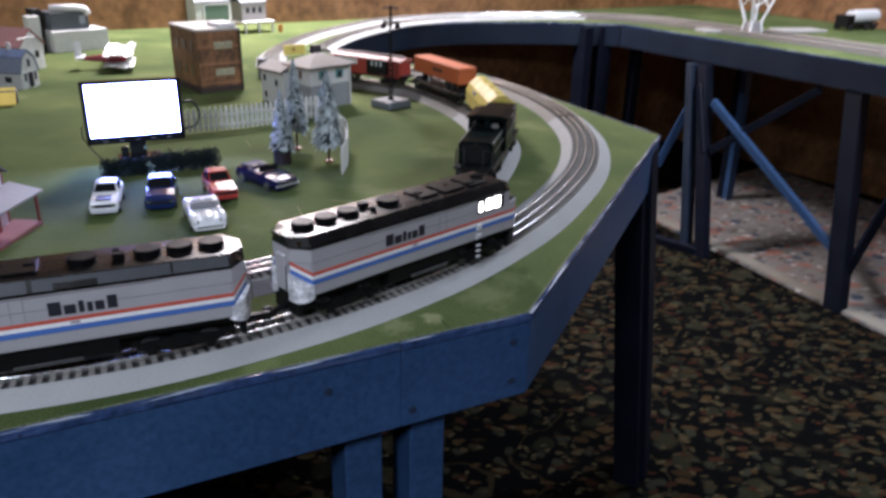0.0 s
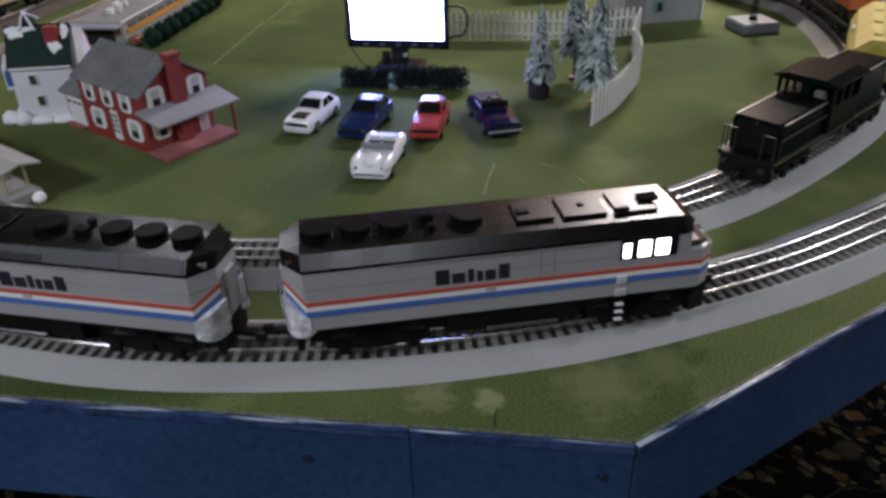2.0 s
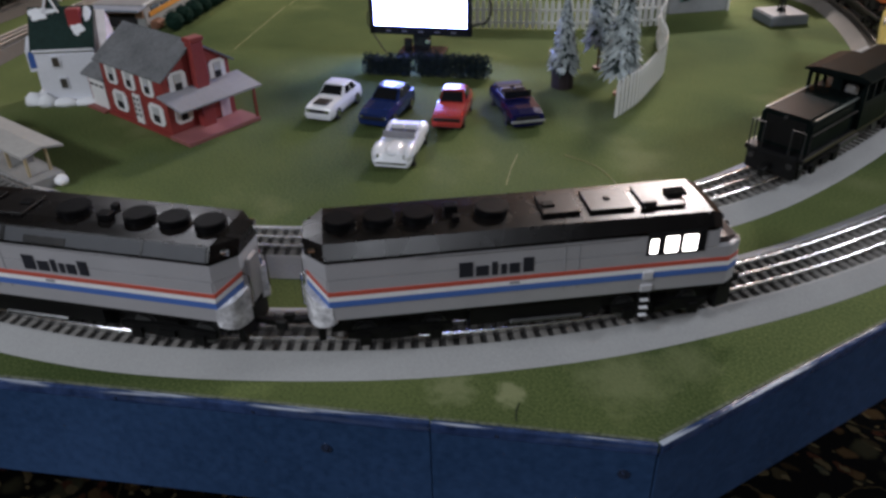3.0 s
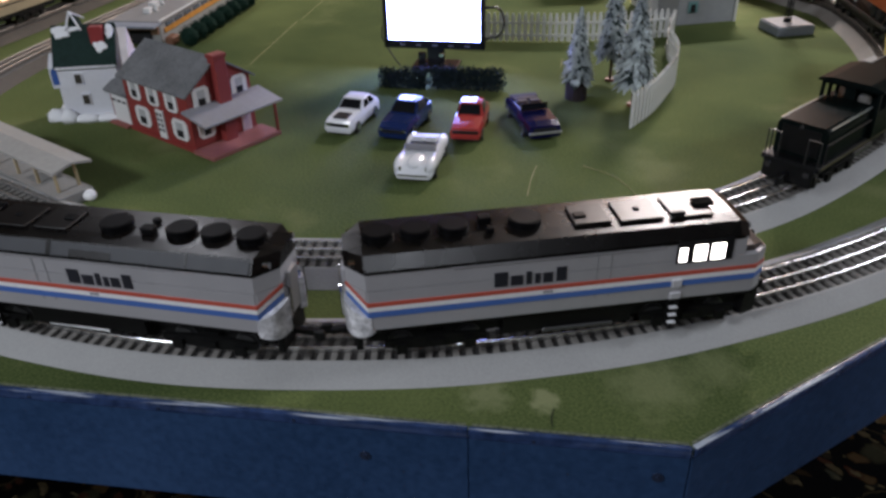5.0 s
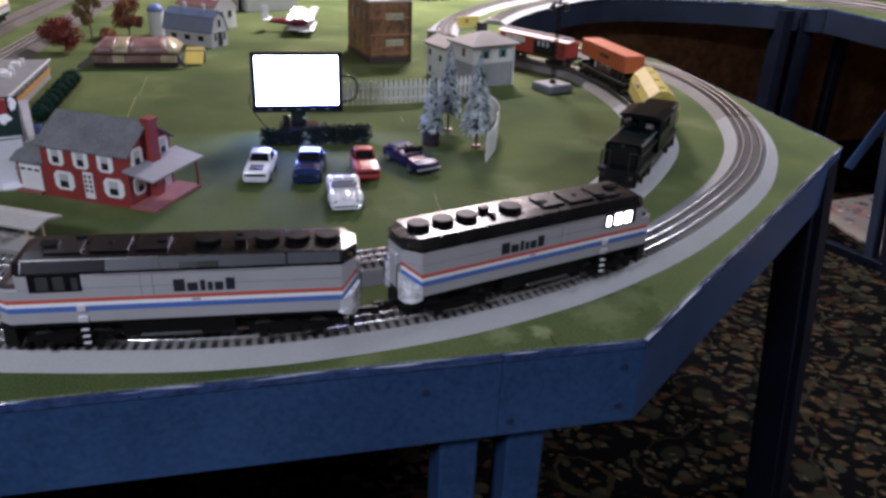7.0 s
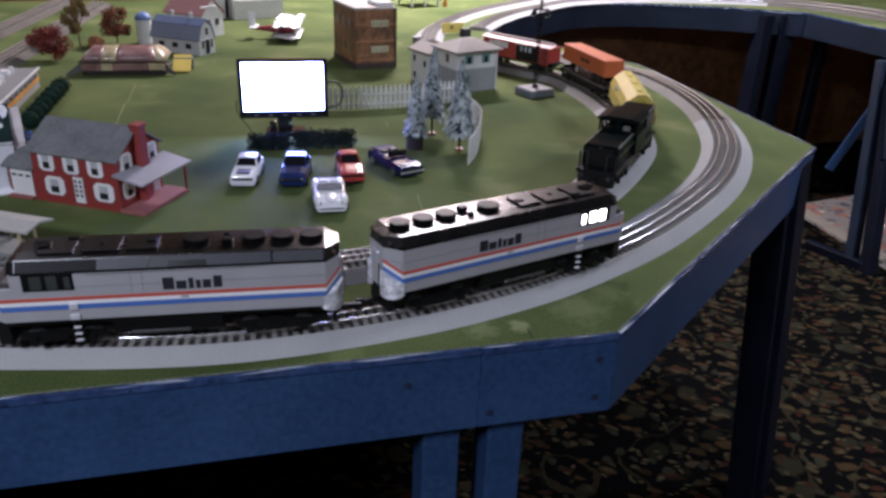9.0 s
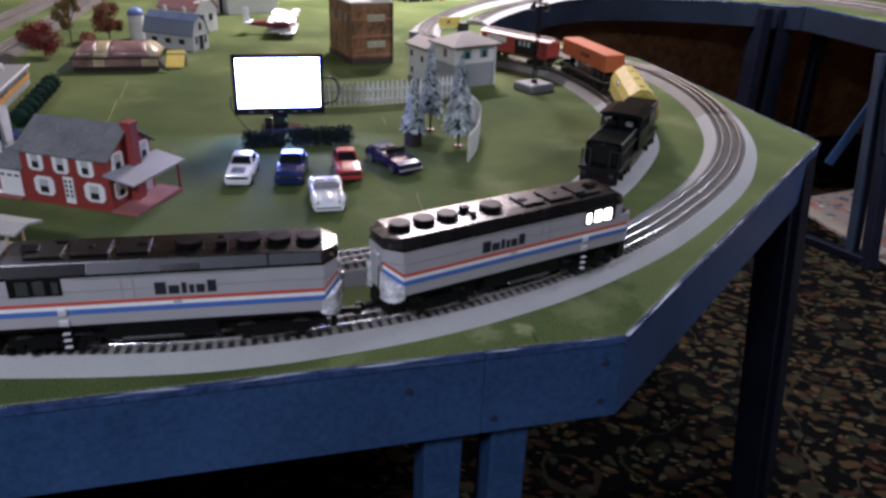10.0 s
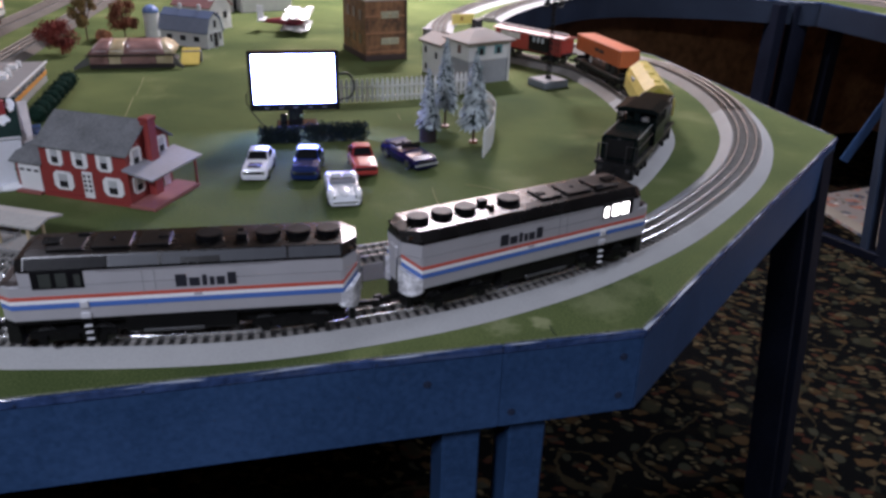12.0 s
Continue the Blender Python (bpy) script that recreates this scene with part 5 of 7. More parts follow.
def leaf_clump(bm, c, r, n, size, rng, squash=1.0):
    """Many small leaves round a point."""
    for _ in range(n):
        v = Vector((rng.gauss(0, 1), rng.gauss(0, 1), rng.gauss(0, 1))).normalized()
        q = rng.random() ** 0.4
        p = Vector(c) + Vector((v.x * r * q, v.y * r * q, v.z * r * q * squash))
        a = Vector((rng.gauss(0, 1), rng.gauss(0, 1), rng.gauss(0, 1))).normalized()
        b2 = a.cross(v)
        if b2.length < 0.1:
            continue
        b2.normalize()
        s = size * rng.uniform(0.6, 1.3)
        vs = [bm.verts.new(p + a * s), bm.verts.new(p + b2 * s * 0.6 + v * s * 0.3), bm.verts.new(p - a * s), bm.verts.new(p - b2 * s * 0.6 + v * s * 0.3)]
        bm.faces.new(vs)


rng = random.Random(3)
HEDGE = mat("hedge_leaf", (0.012, 0.018, 0.022), 0.9, 0, 0.4, 300, 0.2, (0.018, 0.030, 0.034), spec=0.1)
for x0, x1, h, lab in ((-0.095, -0.022, 0.034, ""), (-0.012, 0.100, 0.039, "")):
    bm = bmesh.new()
    n = int((x1 - x0) / 0.0035)
    for k in range(n):
        x = x0 + (x1 - x0) * (k + 0.5) / n
        top = h * (0.9 + 0.16 * noise.noise((x * 90, h * 50, 0)))
        for zz in (0.2, 0.5, 0.8):
            leaf_clump(bm, (x + rng.uniform(-0.002, 0.002), rng.uniform(-0.002, 0.002), top * zz), 0.0105, 48, 0.0024, rng)
    solo("hedge", bm, HEDGE, "dark green clipped foam hedge below the screen", "hedge", pose(-0.545, 1.447, T, 0, 0, 30), "hedges below the screen")

# ---------------------------------------------------------------- flocked trees
FLOCK = mat("flocked_needles", (0.20, 0.26, 0.26), 0.9, 0, 0.5, 900, 0.3, (0.50, 0.55, 0.55), 60)
NEEDLE = mat("dark_needles", (0.035, 0.055, 0.05), 0.9, 0, 0.4, 500, 0.2)
TRUNK = mat("twig_brown", (0.10, 0.05, 0.03), 0.8, 0, 0.3)


def fir(x, y, h, r, seed, stump=False, label=""):
    rg = random.Random(seed)
    t = thing("fir_tree", label or "small flocked fir tree with frosted needles", "tree", pose(x, y, T, 0, 0, rg.uniform(0, 360)), "flocked fir trees")
    z0 = 0.036 if stump else h * 0.26
    bm = bmesh.new()
    cyl(bm, (0, 0, h * 0.46), 0.0026, h * 0.9, "z", 8, 0.0008)
    part("trunk", bm, TRUNK, t)
    if stump:
        bm = bmesh.new()
        loft(bm, [[(0.0165 * math.cos(a) * (1 + 0.1 * math.sin(3 * a)), 0.0165 * math.sin(a), z) for a in np.linspace(0, 2 * math.pi, 15)[:-1]] for z in (0, 0.020, 0.040)])
        part("base", bm, mat("dark_base", (0.022, 0.014, 0.016), 0.8, 0, 0.4, 300, 0.4), t, "dark round wooden base")
    else:
        bm = bmesh.new()
        cyl(bm, (0, 0, 0.002), 0.008, 0.004, "z", 16)
        part("base", bm, mat("stand_red", (0.25, 0.09, 0.05), 0.5), t, "small round stand")
    for nm, mt, cnt, k in (("frosted_foliage", FLOCK, 900, 1.0), ("inner_foliage", NEEDLE, 420, 0.86)):
        bm = bmesh.new()
        for i in range(cnt):
            u = (i + rg.random()) / cnt
            z = z0 + (h - z0) * u
            rr = r * k * (1 - u) ** 0.85 * rg.uniform(0.55, 1.08) + 0.0018
            a = rg.uniform(0, 2 * math.pi)
            tip = Vector((rr * math.cos(a), rr * math.sin(a), z - rr * rg.uniform(0.25, 0.6)))
            root = Vector((tip.x * 0.25, tip.y * 0.25, z + 0.002))
            side = Vector((-math.sin(a), math.cos(a), rg.uniform(-0.4, 0.4))) * (0.0016 + 0.10 * rr)
            up = Vector((0, 0, 0.0012))
            vs = [bm.verts.new(p) for p in (root, root * 0.4 + tip * 0.6 + side, tip, root * 0.4 + tip * 0.6 - side)]
            bm.faces.new(vs)
            top = bm.verts.new(root * 0.5 + tip * 0.5 + up)
            bm.faces.new((vs[0], vs[1], top))
            bm.faces.new((vs[1], vs[2], top))
        part(nm, bm, mt, t)
    return t


fir(-0.345, 1.537, 0.138, 0.027, 1, True, "flocked fir tree on a dark round base")
fir(-0.345, 1.640, 0.178, 0.031, 2)
fir(-0.262, 1.560, 0.174, 0.036, 3)

# ---------------------------------------------------------------- picket fence
PICKET = mat("white_plastic", (0.66, 0.66, 0.64), 0.5, 0, 0.06, 200, 0.05)
fence = thing("picket_fence", "white plastic picket fence bending round the firs", "fence")
run = spline([(-0.66, 1.690), (-0.60, 1.728), (-0.51, 1.788), (-0.42, 1.868), (-0.378, 1.912), (-0.362, 1.900), (-0.345, 1.845), (-0.318, 1.790), (-0.283, 1.742), (-0.252, 1.680), (-0.235, 1.610), (-0.222, 1.540), (-0.219, 1.474)], 0.0115)
bm = bmesh.new()
slab(bm, [(-0.0036, -0.001), (0.0036, -0.001), (0.0036, 0.001), (-0.0036, 0.001)], 0.002, 0.046)
loft(bm, [[(-0.0036, -0.001, 0.046), (0.0036, -0.001, 0.046), (0.0036, 0.001, 0.046), (-0.0036, 0.001, 0.046)], [(-0.0012, -0.001, 0.054), (0.0012, -0.001, 0.054), (0.0012, 0.001, 0.054), (-0.0012, 0.001, 0.054)]])
PK = mesh_of(bm, "picket", PICKET)
ff = frames_of(run)
for p, d, n in ff:
    o = new("picket", PK)
    o.parent = fence
    o.matrix_world = pose(p.x, p.y, T, 0, 0, math.degrees(math.atan2(d.y, d.x)))
for z in (0.013, 0.036):
    bm = bmesh.new()
    loft(bm, [[p - n * (0.0012 + q) + Vector((0, 0, T + z + w)) for q, w in ((0, -0.002), (0.0016, -0.002), (0.0016, 0.002), (0, 0.002))] for p, d, n in ff])
    part("rail", bm, PICKET, fence)

# ---------------------------------------------------------------- light tower
lt = thing("light_tower", "dark floodlight mast on a grey concrete base", "light mast", pose(-0.217, 2.078, T, 0, 0, 50))
part("base", B((0, 0, 0.0085, 0.074, 0.070, 0.017), bev=0.0015), mat("base_grey", (0.17, 0.19, 0.215), 0.6, 0, 0.1, 200, 0.1), lt, "grey block base")
part("base_top", B((0, 0, 0.0178, 0.068, 0.064, 0.0016)), mat("base_pale", (0.24, 0.235, 0.235), 0.7), lt, "paler top plate")
bm = bmesh.new()
cyl(bm, (0, 0, 0.022), 0.009, 0.008, "z", 8, 0.005)
for sx in (-1, 1):
    for sy in (-1, 1):
        tube(bm, [(sx * 0.004, sy * 0.004, 0.02), (sx * 0.002, sy * 0.002, 0.245)], 0.0009, 6)
for k in range(16):
    z = 0.03 + 0.0135 * k
    w = 0.004 - 0.002 * (z - 0.02) / 0.225
    tube(bm, [(-w, -w, z), (w, -w, z + 0.012)], 0.0006, 4)
    tube(bm, [(w, -w, z), (w, w, z + 0.012)], 0.0006, 4)
    tube(bm, [(w, w, z), (-w, w, z + 0.012)], 0.0006, 4)
    tube(bm, [(-w, w, z), (-w, -w, z + 0.012)], 0.0006, 4)
part("mast", bm, UNDER, lt, "black lattice mast")
for z in (0.207, 0.240):
    part("cross_arm", B((0, 0, z, 0.050, 0.004, 0.003), (0, 0, z, 0.004, 0.050, 0.003), bev=0.0006), UNDER, lt)
for sx, sy in ((-1, 0), (1, 0), (0, -1), (0, 1)):
    bm = bmesh.new()
    cyl(bm, (sx * 0.024, sy * 0.024, 0.199), 0.0068, 0.010, "z", 14, 0.0035)
    lamp = part("lamp", bm, UNDER, lt, "black lamp shade")
    bm = bmesh.new()
    cyl(bm, (sx * 0.024, sy * 0.024, 0.1935), 0.0054, 0.0018, "z", 14)
    part("lens", bm, mat("lamp_lens", (0.7, 0.68, 0.62), 0.15), lamp, "pale lens")

# ---------------------------------------------------------------- model houses
BRICKRED = mat("house_red", (0.230, 0.032, 0.028), 0.55, 0, 0.12, 300, 0.15)
GREYROOF = mat("grey_shingle", (0.13, 0.135, 0.14), 0.7, 0, 0.18, 250, 0.35, (0.17, 0.175, 0.18), 30)
TRIMWHITE = mat("trim_white", (0.70, 0.70, 0.69), 0.5, 0, 0.05)
HOLE = mat("dark_opening", (0.006, 0.006, 0.007), 0.8)
SNOW = mat("snow_white", (0.80, 0.81, 0.83), 0.8, 0, 0.05, 200, 0.3)


def gable_roof(x0, x1, y0, y1, ze, zr, over=0.006, th=0.003):
    """Two slabs over a ridge along x."""
    ym = (y0 + y1) / 2
    s = (zr - ze) / (ym - y0)
    bm = bmesh.new()
    prof = [(y0 - over, ze - over * s), (ym, zr), (y1 + over, ze - over * s), (y1 + over, ze - over * s + th), (ym, zr + th), (y0 - over, ze - over * s + th)]
    prism_x(bm, prof, x0 - over, x1 + over)
    return bm


def gable_body(x0, x1, y0, y1, ze, zr):
    bm = bmesh.new()
    ym = (y0 + y1) / 2
    prism_x(bm, [(y0, 0), (y1, 0), (y1, ze), (ym, zr), (y0, ze)], x0, x1)
    return bm


def shuttered(parent, cx, cz, w, h, face, at):
    """A white shuttered window: face 'y' on the front wall at y = at, 'x' on the end wall at x = at."""
    sgn = -1 if face == "y" else 1
    e = 0.0012

    def put(u, z, su, sz, d):
        return (u, at + sgn * d, z, su, 0.0016, sz) if face == "y" else (at + sgn * d, u, z, 0.0016, su, sz)
    bm = bmesh.new()
    c = 0.17 * w
    plan = [(-w / 2, -h / 2 + c), (-w / 2 + c, -h / 2), (w / 2 - c, -h / 2), (w / 2, -h / 2 + c), (w / 2, h / 2 - c), (w / 2 - c, h / 2), (-w / 2 + c, h / 2), (-w / 2, h / 2 - c)]
    a, b = at + sgn * 0.0001, at + sgn * 0.0018
    if face == "y":
        loft(bm, [[(cx + u, a, cz + v) for u, v in plan], [(cx + u, b, cz + v) for u, v in plan]])
    else:
        loft(bm, [[(a, cx + u, cz + v) for u, v in plan], [(b, cx + u, cz + v) for u, v in plan]])
    win = part("window", bm, TRIMWHITE, parent, "white shuttered window")
    part("opening", B(put(cx, cz - h * 0.18, w * 0.40, h * 0.34, 0.0020)), HOLE, win)
    part("sash", B(put(cx, cz + h * 0.20, w * 0.42, h * 0.34, 0.0019)), mat("sash_grey", (0.42, 0.43, 0.43), 0.4), win)


rh = thing("red_house", "red two-storey model house with grey roof and porch", "model house", pose(-0.648, 1.056, T, 0, 0, 1.5))
part("wall", gable_body(-0.152, 0, 0, 0.105, 0.083, 0.118), BRICKRED, rh)
part("roof", gable_roof(-0.152, 0, 0, 0.105, 0.083, 0.118), GREYROOF, rh, "grey shingled gable roof")
part("garage", gable_body(-0.206, -0.1525, 0.004, 0.085, 0.050, 0.072), BRICKRED, rh, "low red garage wing")
part("garage_roof", gable_roof(-0.206, -0.1585, 0.004, 0.085, 0.050, 0.072), GREYROOF, rh)
gd = part("garage_door", B((-0.180, 0.0030, 0.0225, 0.040, 0.002, 0.042), bev=0.0004), TRIMWHITE, rh, "white garage door")
for k in (-0.013, 0, 0.013):
    part("pane", B((-0.180 + k, 0.0017, 0.036, 0.008, 0.001, 0.0032)), HOLE, gd)
part("garage_apron", B((-0.180, -0.003, 0.002, 0.046, 0.010, 0.003)), mat("brick_pink", (0.26, 0.08, 0.065), 0.7), rh)
part("plinth", B((-0.076, 0.0525, 0.003, 0.156, 0.110, 0.006)), BRICKRED, rh)
part("chimney", B((0.007, 0.052, 0.060, 0.014, 0.019, 0.120), (0.007, 0.052, 0.1235, 0.017, 0.022, 0.006), bev=0.0008), BRICKRED, rh, "red brick chimney stack")
part("chimney", B((-0.1515, 0.040, 0.056, 0.012, 0.020, 0.100), bev=0.0008), BRICKRED, rh, "small red chimney")
for x in (-0.124, -0.080, -0.037):
    shuttered(rh, x, 0.066, 0.027, 0.0295, "y", 0)
for x in (-0.115, -0.027):
    shuttered(rh, x, 0.028, 0.035, 0.0295, "y", 0)
for y in (0.022, 0.085):
    shuttered(rh, y, 0.072, 0.026, 0.030, "x", 0)
shuttered(rh, 0.022, 0.030, 0.026, 0.028, "x", 0)
dr = part("front_door", B((-0.071, -0.0012, 0.0235, 0.017, 0.0024, 0.047), bev=0.0004), TRIMWHITE, rh, "white panelled front door")
for r in range(4):
    for k in (-0.004, 0.004):
        part("pane", B((-0.071 + k, -0.0026, 0.018 + 0.0075 * r, 0.004, 0.0008, 0.0045)), HOLE, dr)
dr = part("porch_door", B((0.0012, 0.088, 0.0265, 0.0024, 0.016, 0.042), bev=0.0004), mat("pink_white", (0.6, 0.5, 0.48), 0.5), rh, "pale porch door")
part("pane", B((0.0028, 0.088, 0.036, 0.0008, 0.009, 0.010)), HOLE, dr)
part("porch_floor", B((0.022, 0.054, 0.003, 0.044, 0.118, 0.006), bev=0.0006), mat("porch_pink", (0.25, 0.088, 0.08), 0.6, 0, 0.1), rh, "faded pink porch slab")
bm = bmesh.new()
prism_y(bm, [(0, 0.0600), (0.050, 0.0500), (0.050, 0.0525), (0, 0.0630)], -0.012, 0.118)
part("porch_roof", bm, mat("porch_grey", (0.25, 0.25, 0.27), 0.6, 0, 0.1, 200, 0.2), rh, "pale grey lean-to porch roof")
for y in (0.110,):
    part("post", B((0.041, y, 0.0285, 0.0028, 0.0028, 0.046)), BRICKRED, rh)

wh = thing("white_house", "white snow-capped model house with dark green roof", "model house", pose(-0.9124, 1.0122, T, 0, 0, 46))
WHWALL = mat("ceramic_white", (0.68, 0.69, 0.73), 0.35, 0, 0.05, 200, 0.1)
DKGREEN = mat("dark_green_roof", (0.010, 0.026, 0.022), 0.7, 0, 0.3, 150, 0.3, spec=0.15)
part("wall", gable_body(0, 0.085, 0, 0.065, 0.083, 0.130), WHWALL, wh)
part("roof", gable_roof(0, 0.085, 0, 0.065, 0.083, 0.131, 0.003), DKGREEN, wh, "steep dark green roof")
part("gable_wall", gable_body(0.0855, 0.103, 0.006, 0.058, 0.078, 0.127), mat("pale_pink_wall", (0.62, 0.56, 0.55), 0.45), wh, "pale end gable")
for nm, x, z, w, h in (("window", 0.028, 0.063, 0.009, 0.0135), ("window", 0.032, 0.031, 0.009, 0.0135)):
    fr = part(nm, B((x, -0.0008, z, w + 0.005, 0.0018, h + 0.005), bev=0.0006), WHWALL, wh, "small white framed window")
    part("opening", B((x, -0.0020, z, w, 0.001, h)), mat("olive_glass", (0.05, 0.045, 0.035), 0.3), fr)
bm = bmesh.new()
for x in np.linspace(0.001, 0.084, 22):
    ball(bm, (x, -0.003, 0.0800), 0.0026, 1, 0.8, 0.8, 1)
part("eave_snow", bm, SNOW, wh, "scalloped snow along the eave")
ca, sa = math.cos(math.atan2(0.048, 0.0325)), math.sin(math.atan2(0.048, 0.0325))
for sx, ss, rx, ry, seed in ((0.011, 0.052, 0.0125, 0.0095, 1), (0.026, 0.057, 0.011, 0.006, 2), (0.066, 0.028, 0.0095, 0.0090, 3), (0.080, 0.051, 0.0055, 0.012, 4)):
    bm = bmesh.new()
    ring = []
    for a in np.linspace(0, 2 * math.pi, 25)[:-1]:
        k = 1 + 0.42 * noise.noise((math.cos(a) * 1.7 + seed * 5, math.sin(a) * 1.7, seed))
        ring.append((min(rx * k * math.cos(a), 0.0880 - sx), min(ry * k * math.sin(a), 0.0610 - ss)))
    loft(bm, [[(u, v, 0) for u, v in ring], [(u * 0.98, v * 0.98, 0.0014) for u, v in ring], [(u * 0.8, v * 0.8, 0.0022) for u, v in ring]])
    o = part("roof_snow", bm, SNOW, wh, "melting snow patch")
    o.location = (sx, -0.003 + ss * ca, 0.0822 + ss * sa)
    o.rotation_euler = (math.atan2(sa, ca), 0, 0)
part("chimney", B((0.063, 0.022, 0.116, 0.019, 0.014, 0.034), bev=0.001), mat("chimney_red", (0.26, 0.03, 0.03), 0.5), wh, "dark red chimney")
bm = bmesh.new()
for s in (-1, 1):
    tube(bm, [(0.030 + s * 0.011, 0.024, 0.127), (0.030, 0.026, 0.154)], 0.0014, 6)
tube(bm, [(0.030, 0.026, 0.154), (0.040, 0.052, 0.138)], 0.0014, 6)
part("dormer_frame", bm, SNOW, wh, "white peaked dormer edge")
bm = bmesh.new()
loft(bm, [[(0.020, 0.028, 0.120), (0.040, 0.028, 0.120), (0.030, 0.028, 0.151)], [(0.020, 0.052, 0.120), (0.040, 0.052, 0.120), (0.030, 0.052, 0.148)]])
part("dormer", bm, DKGREEN, wh, "dark pointed dormer")
bm = bmesh.new()
prism_x(bm, [(0.012, 0.046), (0.050, 0.046), (0.050, 0.078), (0.031, 0.094), (0.012, 0.078)], -0.016, -0.0005)
wing = part("side_bay", bm, WHWALL, wh, "white jutting side bay")
part("bay_foot", B((-0.005, 0.031, 0.024, 0.009, 0.030, 0.044), bev=0.001), WHWALL, wing)
bm = bmesh.new()
arch = [(-0.0075, -0.012), (0.0075, -0.012)] + [(0.0075 * math.cos(a), 0.004 + 0.0085 * math.sin(a)) for a in np.linspace(0, math.pi, 9)]
for yc in (0.031,):
    loft(bm, [[(x, yc + u, 0.064 + v) for u, v in arch] for x in (-0.0161, -0.0176)])
pane = part("blue_window", bm, mat("blue_glaze", (0.04, 0.10, 0.32), 0.3), wing, "blue arched window")
part("sash_bar", B((-0.0180, 0.031, 0.063, 0.0008, 0.0012, 0.020)), mat("night_glass", (0.012, 0.02, 0.06), 0.2), pane)
bm = bmesh.new()
loft(bm, [[(-0.0082 + u * 0.72, y, 0.064 + v) for u, v in arch] for y in (0.0119, 0.0106)])
part("blue_window", bm, mat("blue_glaze", (0.04, 0.10, 0.32), 0.3), wing, "blue arched window")
bm = bmesh.new()
prism_x(bm, [(0.030, 0.088), (0.078, 0.062), (0.078, 0.058), (0.030, 0.083)], 0.078, 0.116)
part("blue_roof", bm, mat("blue_roof", (0.10, 0.17, 0.36), 0.5, 0, 0.1), wh, "blue lean-to roof")
part("rear_wing", B((0.097, 0.060, 0.030, 0.034, 0.032, 0.060), bev=0.001), WHWALL, wh)
bm = bmesh.new()
slab(bm, [(-0.020, -0.010), (0.040, -0.014), (0.092, -0.008), (0.096, 0.070), (-0.030, 0.070)], 0, 0.006)
bmesh.ops.bevel(bm, geom=list(bm.edges), offset=0.0025, segments=2, affect="EDGES")
part("snow_base", bm, SNOW, wh, "white snow base")
bm = bmesh.new()
rg = random.Random(8)
for z in (0.008, 0.02, 0.032, 0.044):
    leaf_clump(bm, (0.079, -0.004, z), 0.0105, 260, 0.0022, rg)
part("ivy", bm, mat("ivy_green", (0.03, 0.16, 0.045), 0.7, 0, 0.3, 200, 0.2), wh, "bright green ivy")
for cx, cy, rx, ry, rz in ((0.004, -0.008, 0.014, 0.010, 0.020), (0.030, -0.010, 0.022, 0.008, 0.012), (0.064, -0.010, 0.024, 0.009, 0.011), (-0.018, 0.004, 0.016, 0.014, 0.018)):
    bm = bmesh.new()
    ball(bm, (0, 0, 0), 1.0, rx, ry, rz, 2)
    for v in bm.verts:
        v.co *= 1 + 0.18 * noise.noise(v.co * 90 + Vector((cx * 300, 0, 0)))
        v.co.z = max(v.co.z, 0.0)
    o = part("snow_drift", bm, SNOW, wh, "lumpy snow drift at the wall foot", smooth=True)
    o.location = (cx, cy, 0.0005)

# platform shelter
pf = thing("station_platform", "grey model station platform with a flat canopy", "station platform", pose(-0.635, 0.861, T, 0, 0, 3))
PGREY = mat("platform_grey", (0.22, 0.215, 0.205), 0.7, 0, 0.12, 200, 0.2)
part("deck", B((-0.120, 0.019, 0.0075, 0.240, 0.044, 0.015), bev=0.0008), PGREY, pf, "grey platform deck")
bm = bmesh.new()
prism_x(bm, [(-0.004, 0.047), (0.021, 0.053), (0.046, 0.047), (0.046, 0.050), (0.021, 0.0555), (-0.004, 0.050)], -0.236, 0.006)
part("canopy", bm, mat("canopy_grey", (0.34, 0.33, 0.31), 0.65, 0, 0.1, 150, 0.15), pf, "pale grey ridged canopy")
TAN = mat("post_tan", (0.42, 0.34, 0.20), 0.6)
for x in (-0.215, -0.165, -0.112, -0.064, -0.018):
    for y in (0.008, 0.034):
        part("post", B((x, y, 0.032, 0.003, 0.003, 0.036)), TAN, pf)
part("bench", B((-0.075, 0.030, 0.021, 0.040, 0.008, 0.002), (-0.075, 0.034, 0.025, 0.040, 0.002, 0.008), (-0.092, 0.030, 0.018, 0.003, 0.008, 0.006), (-0.058, 0.030, 0.018, 0.003, 0.008, 0.006)), PGREY, pf)
bm = bmesh.new()
ball(bm, (0, 0, 0.007), 0.009, 1.1, 0.9, 0.8, 2)
for v in bm.verts:
    v.co *= 1 + 0.12 * noise.noise(v.co * 300)
solo("white_sack", bm, WHITE, "small white sack beside the platform end", "sack", pose(-0.634, 0.894, T), smooth=True)

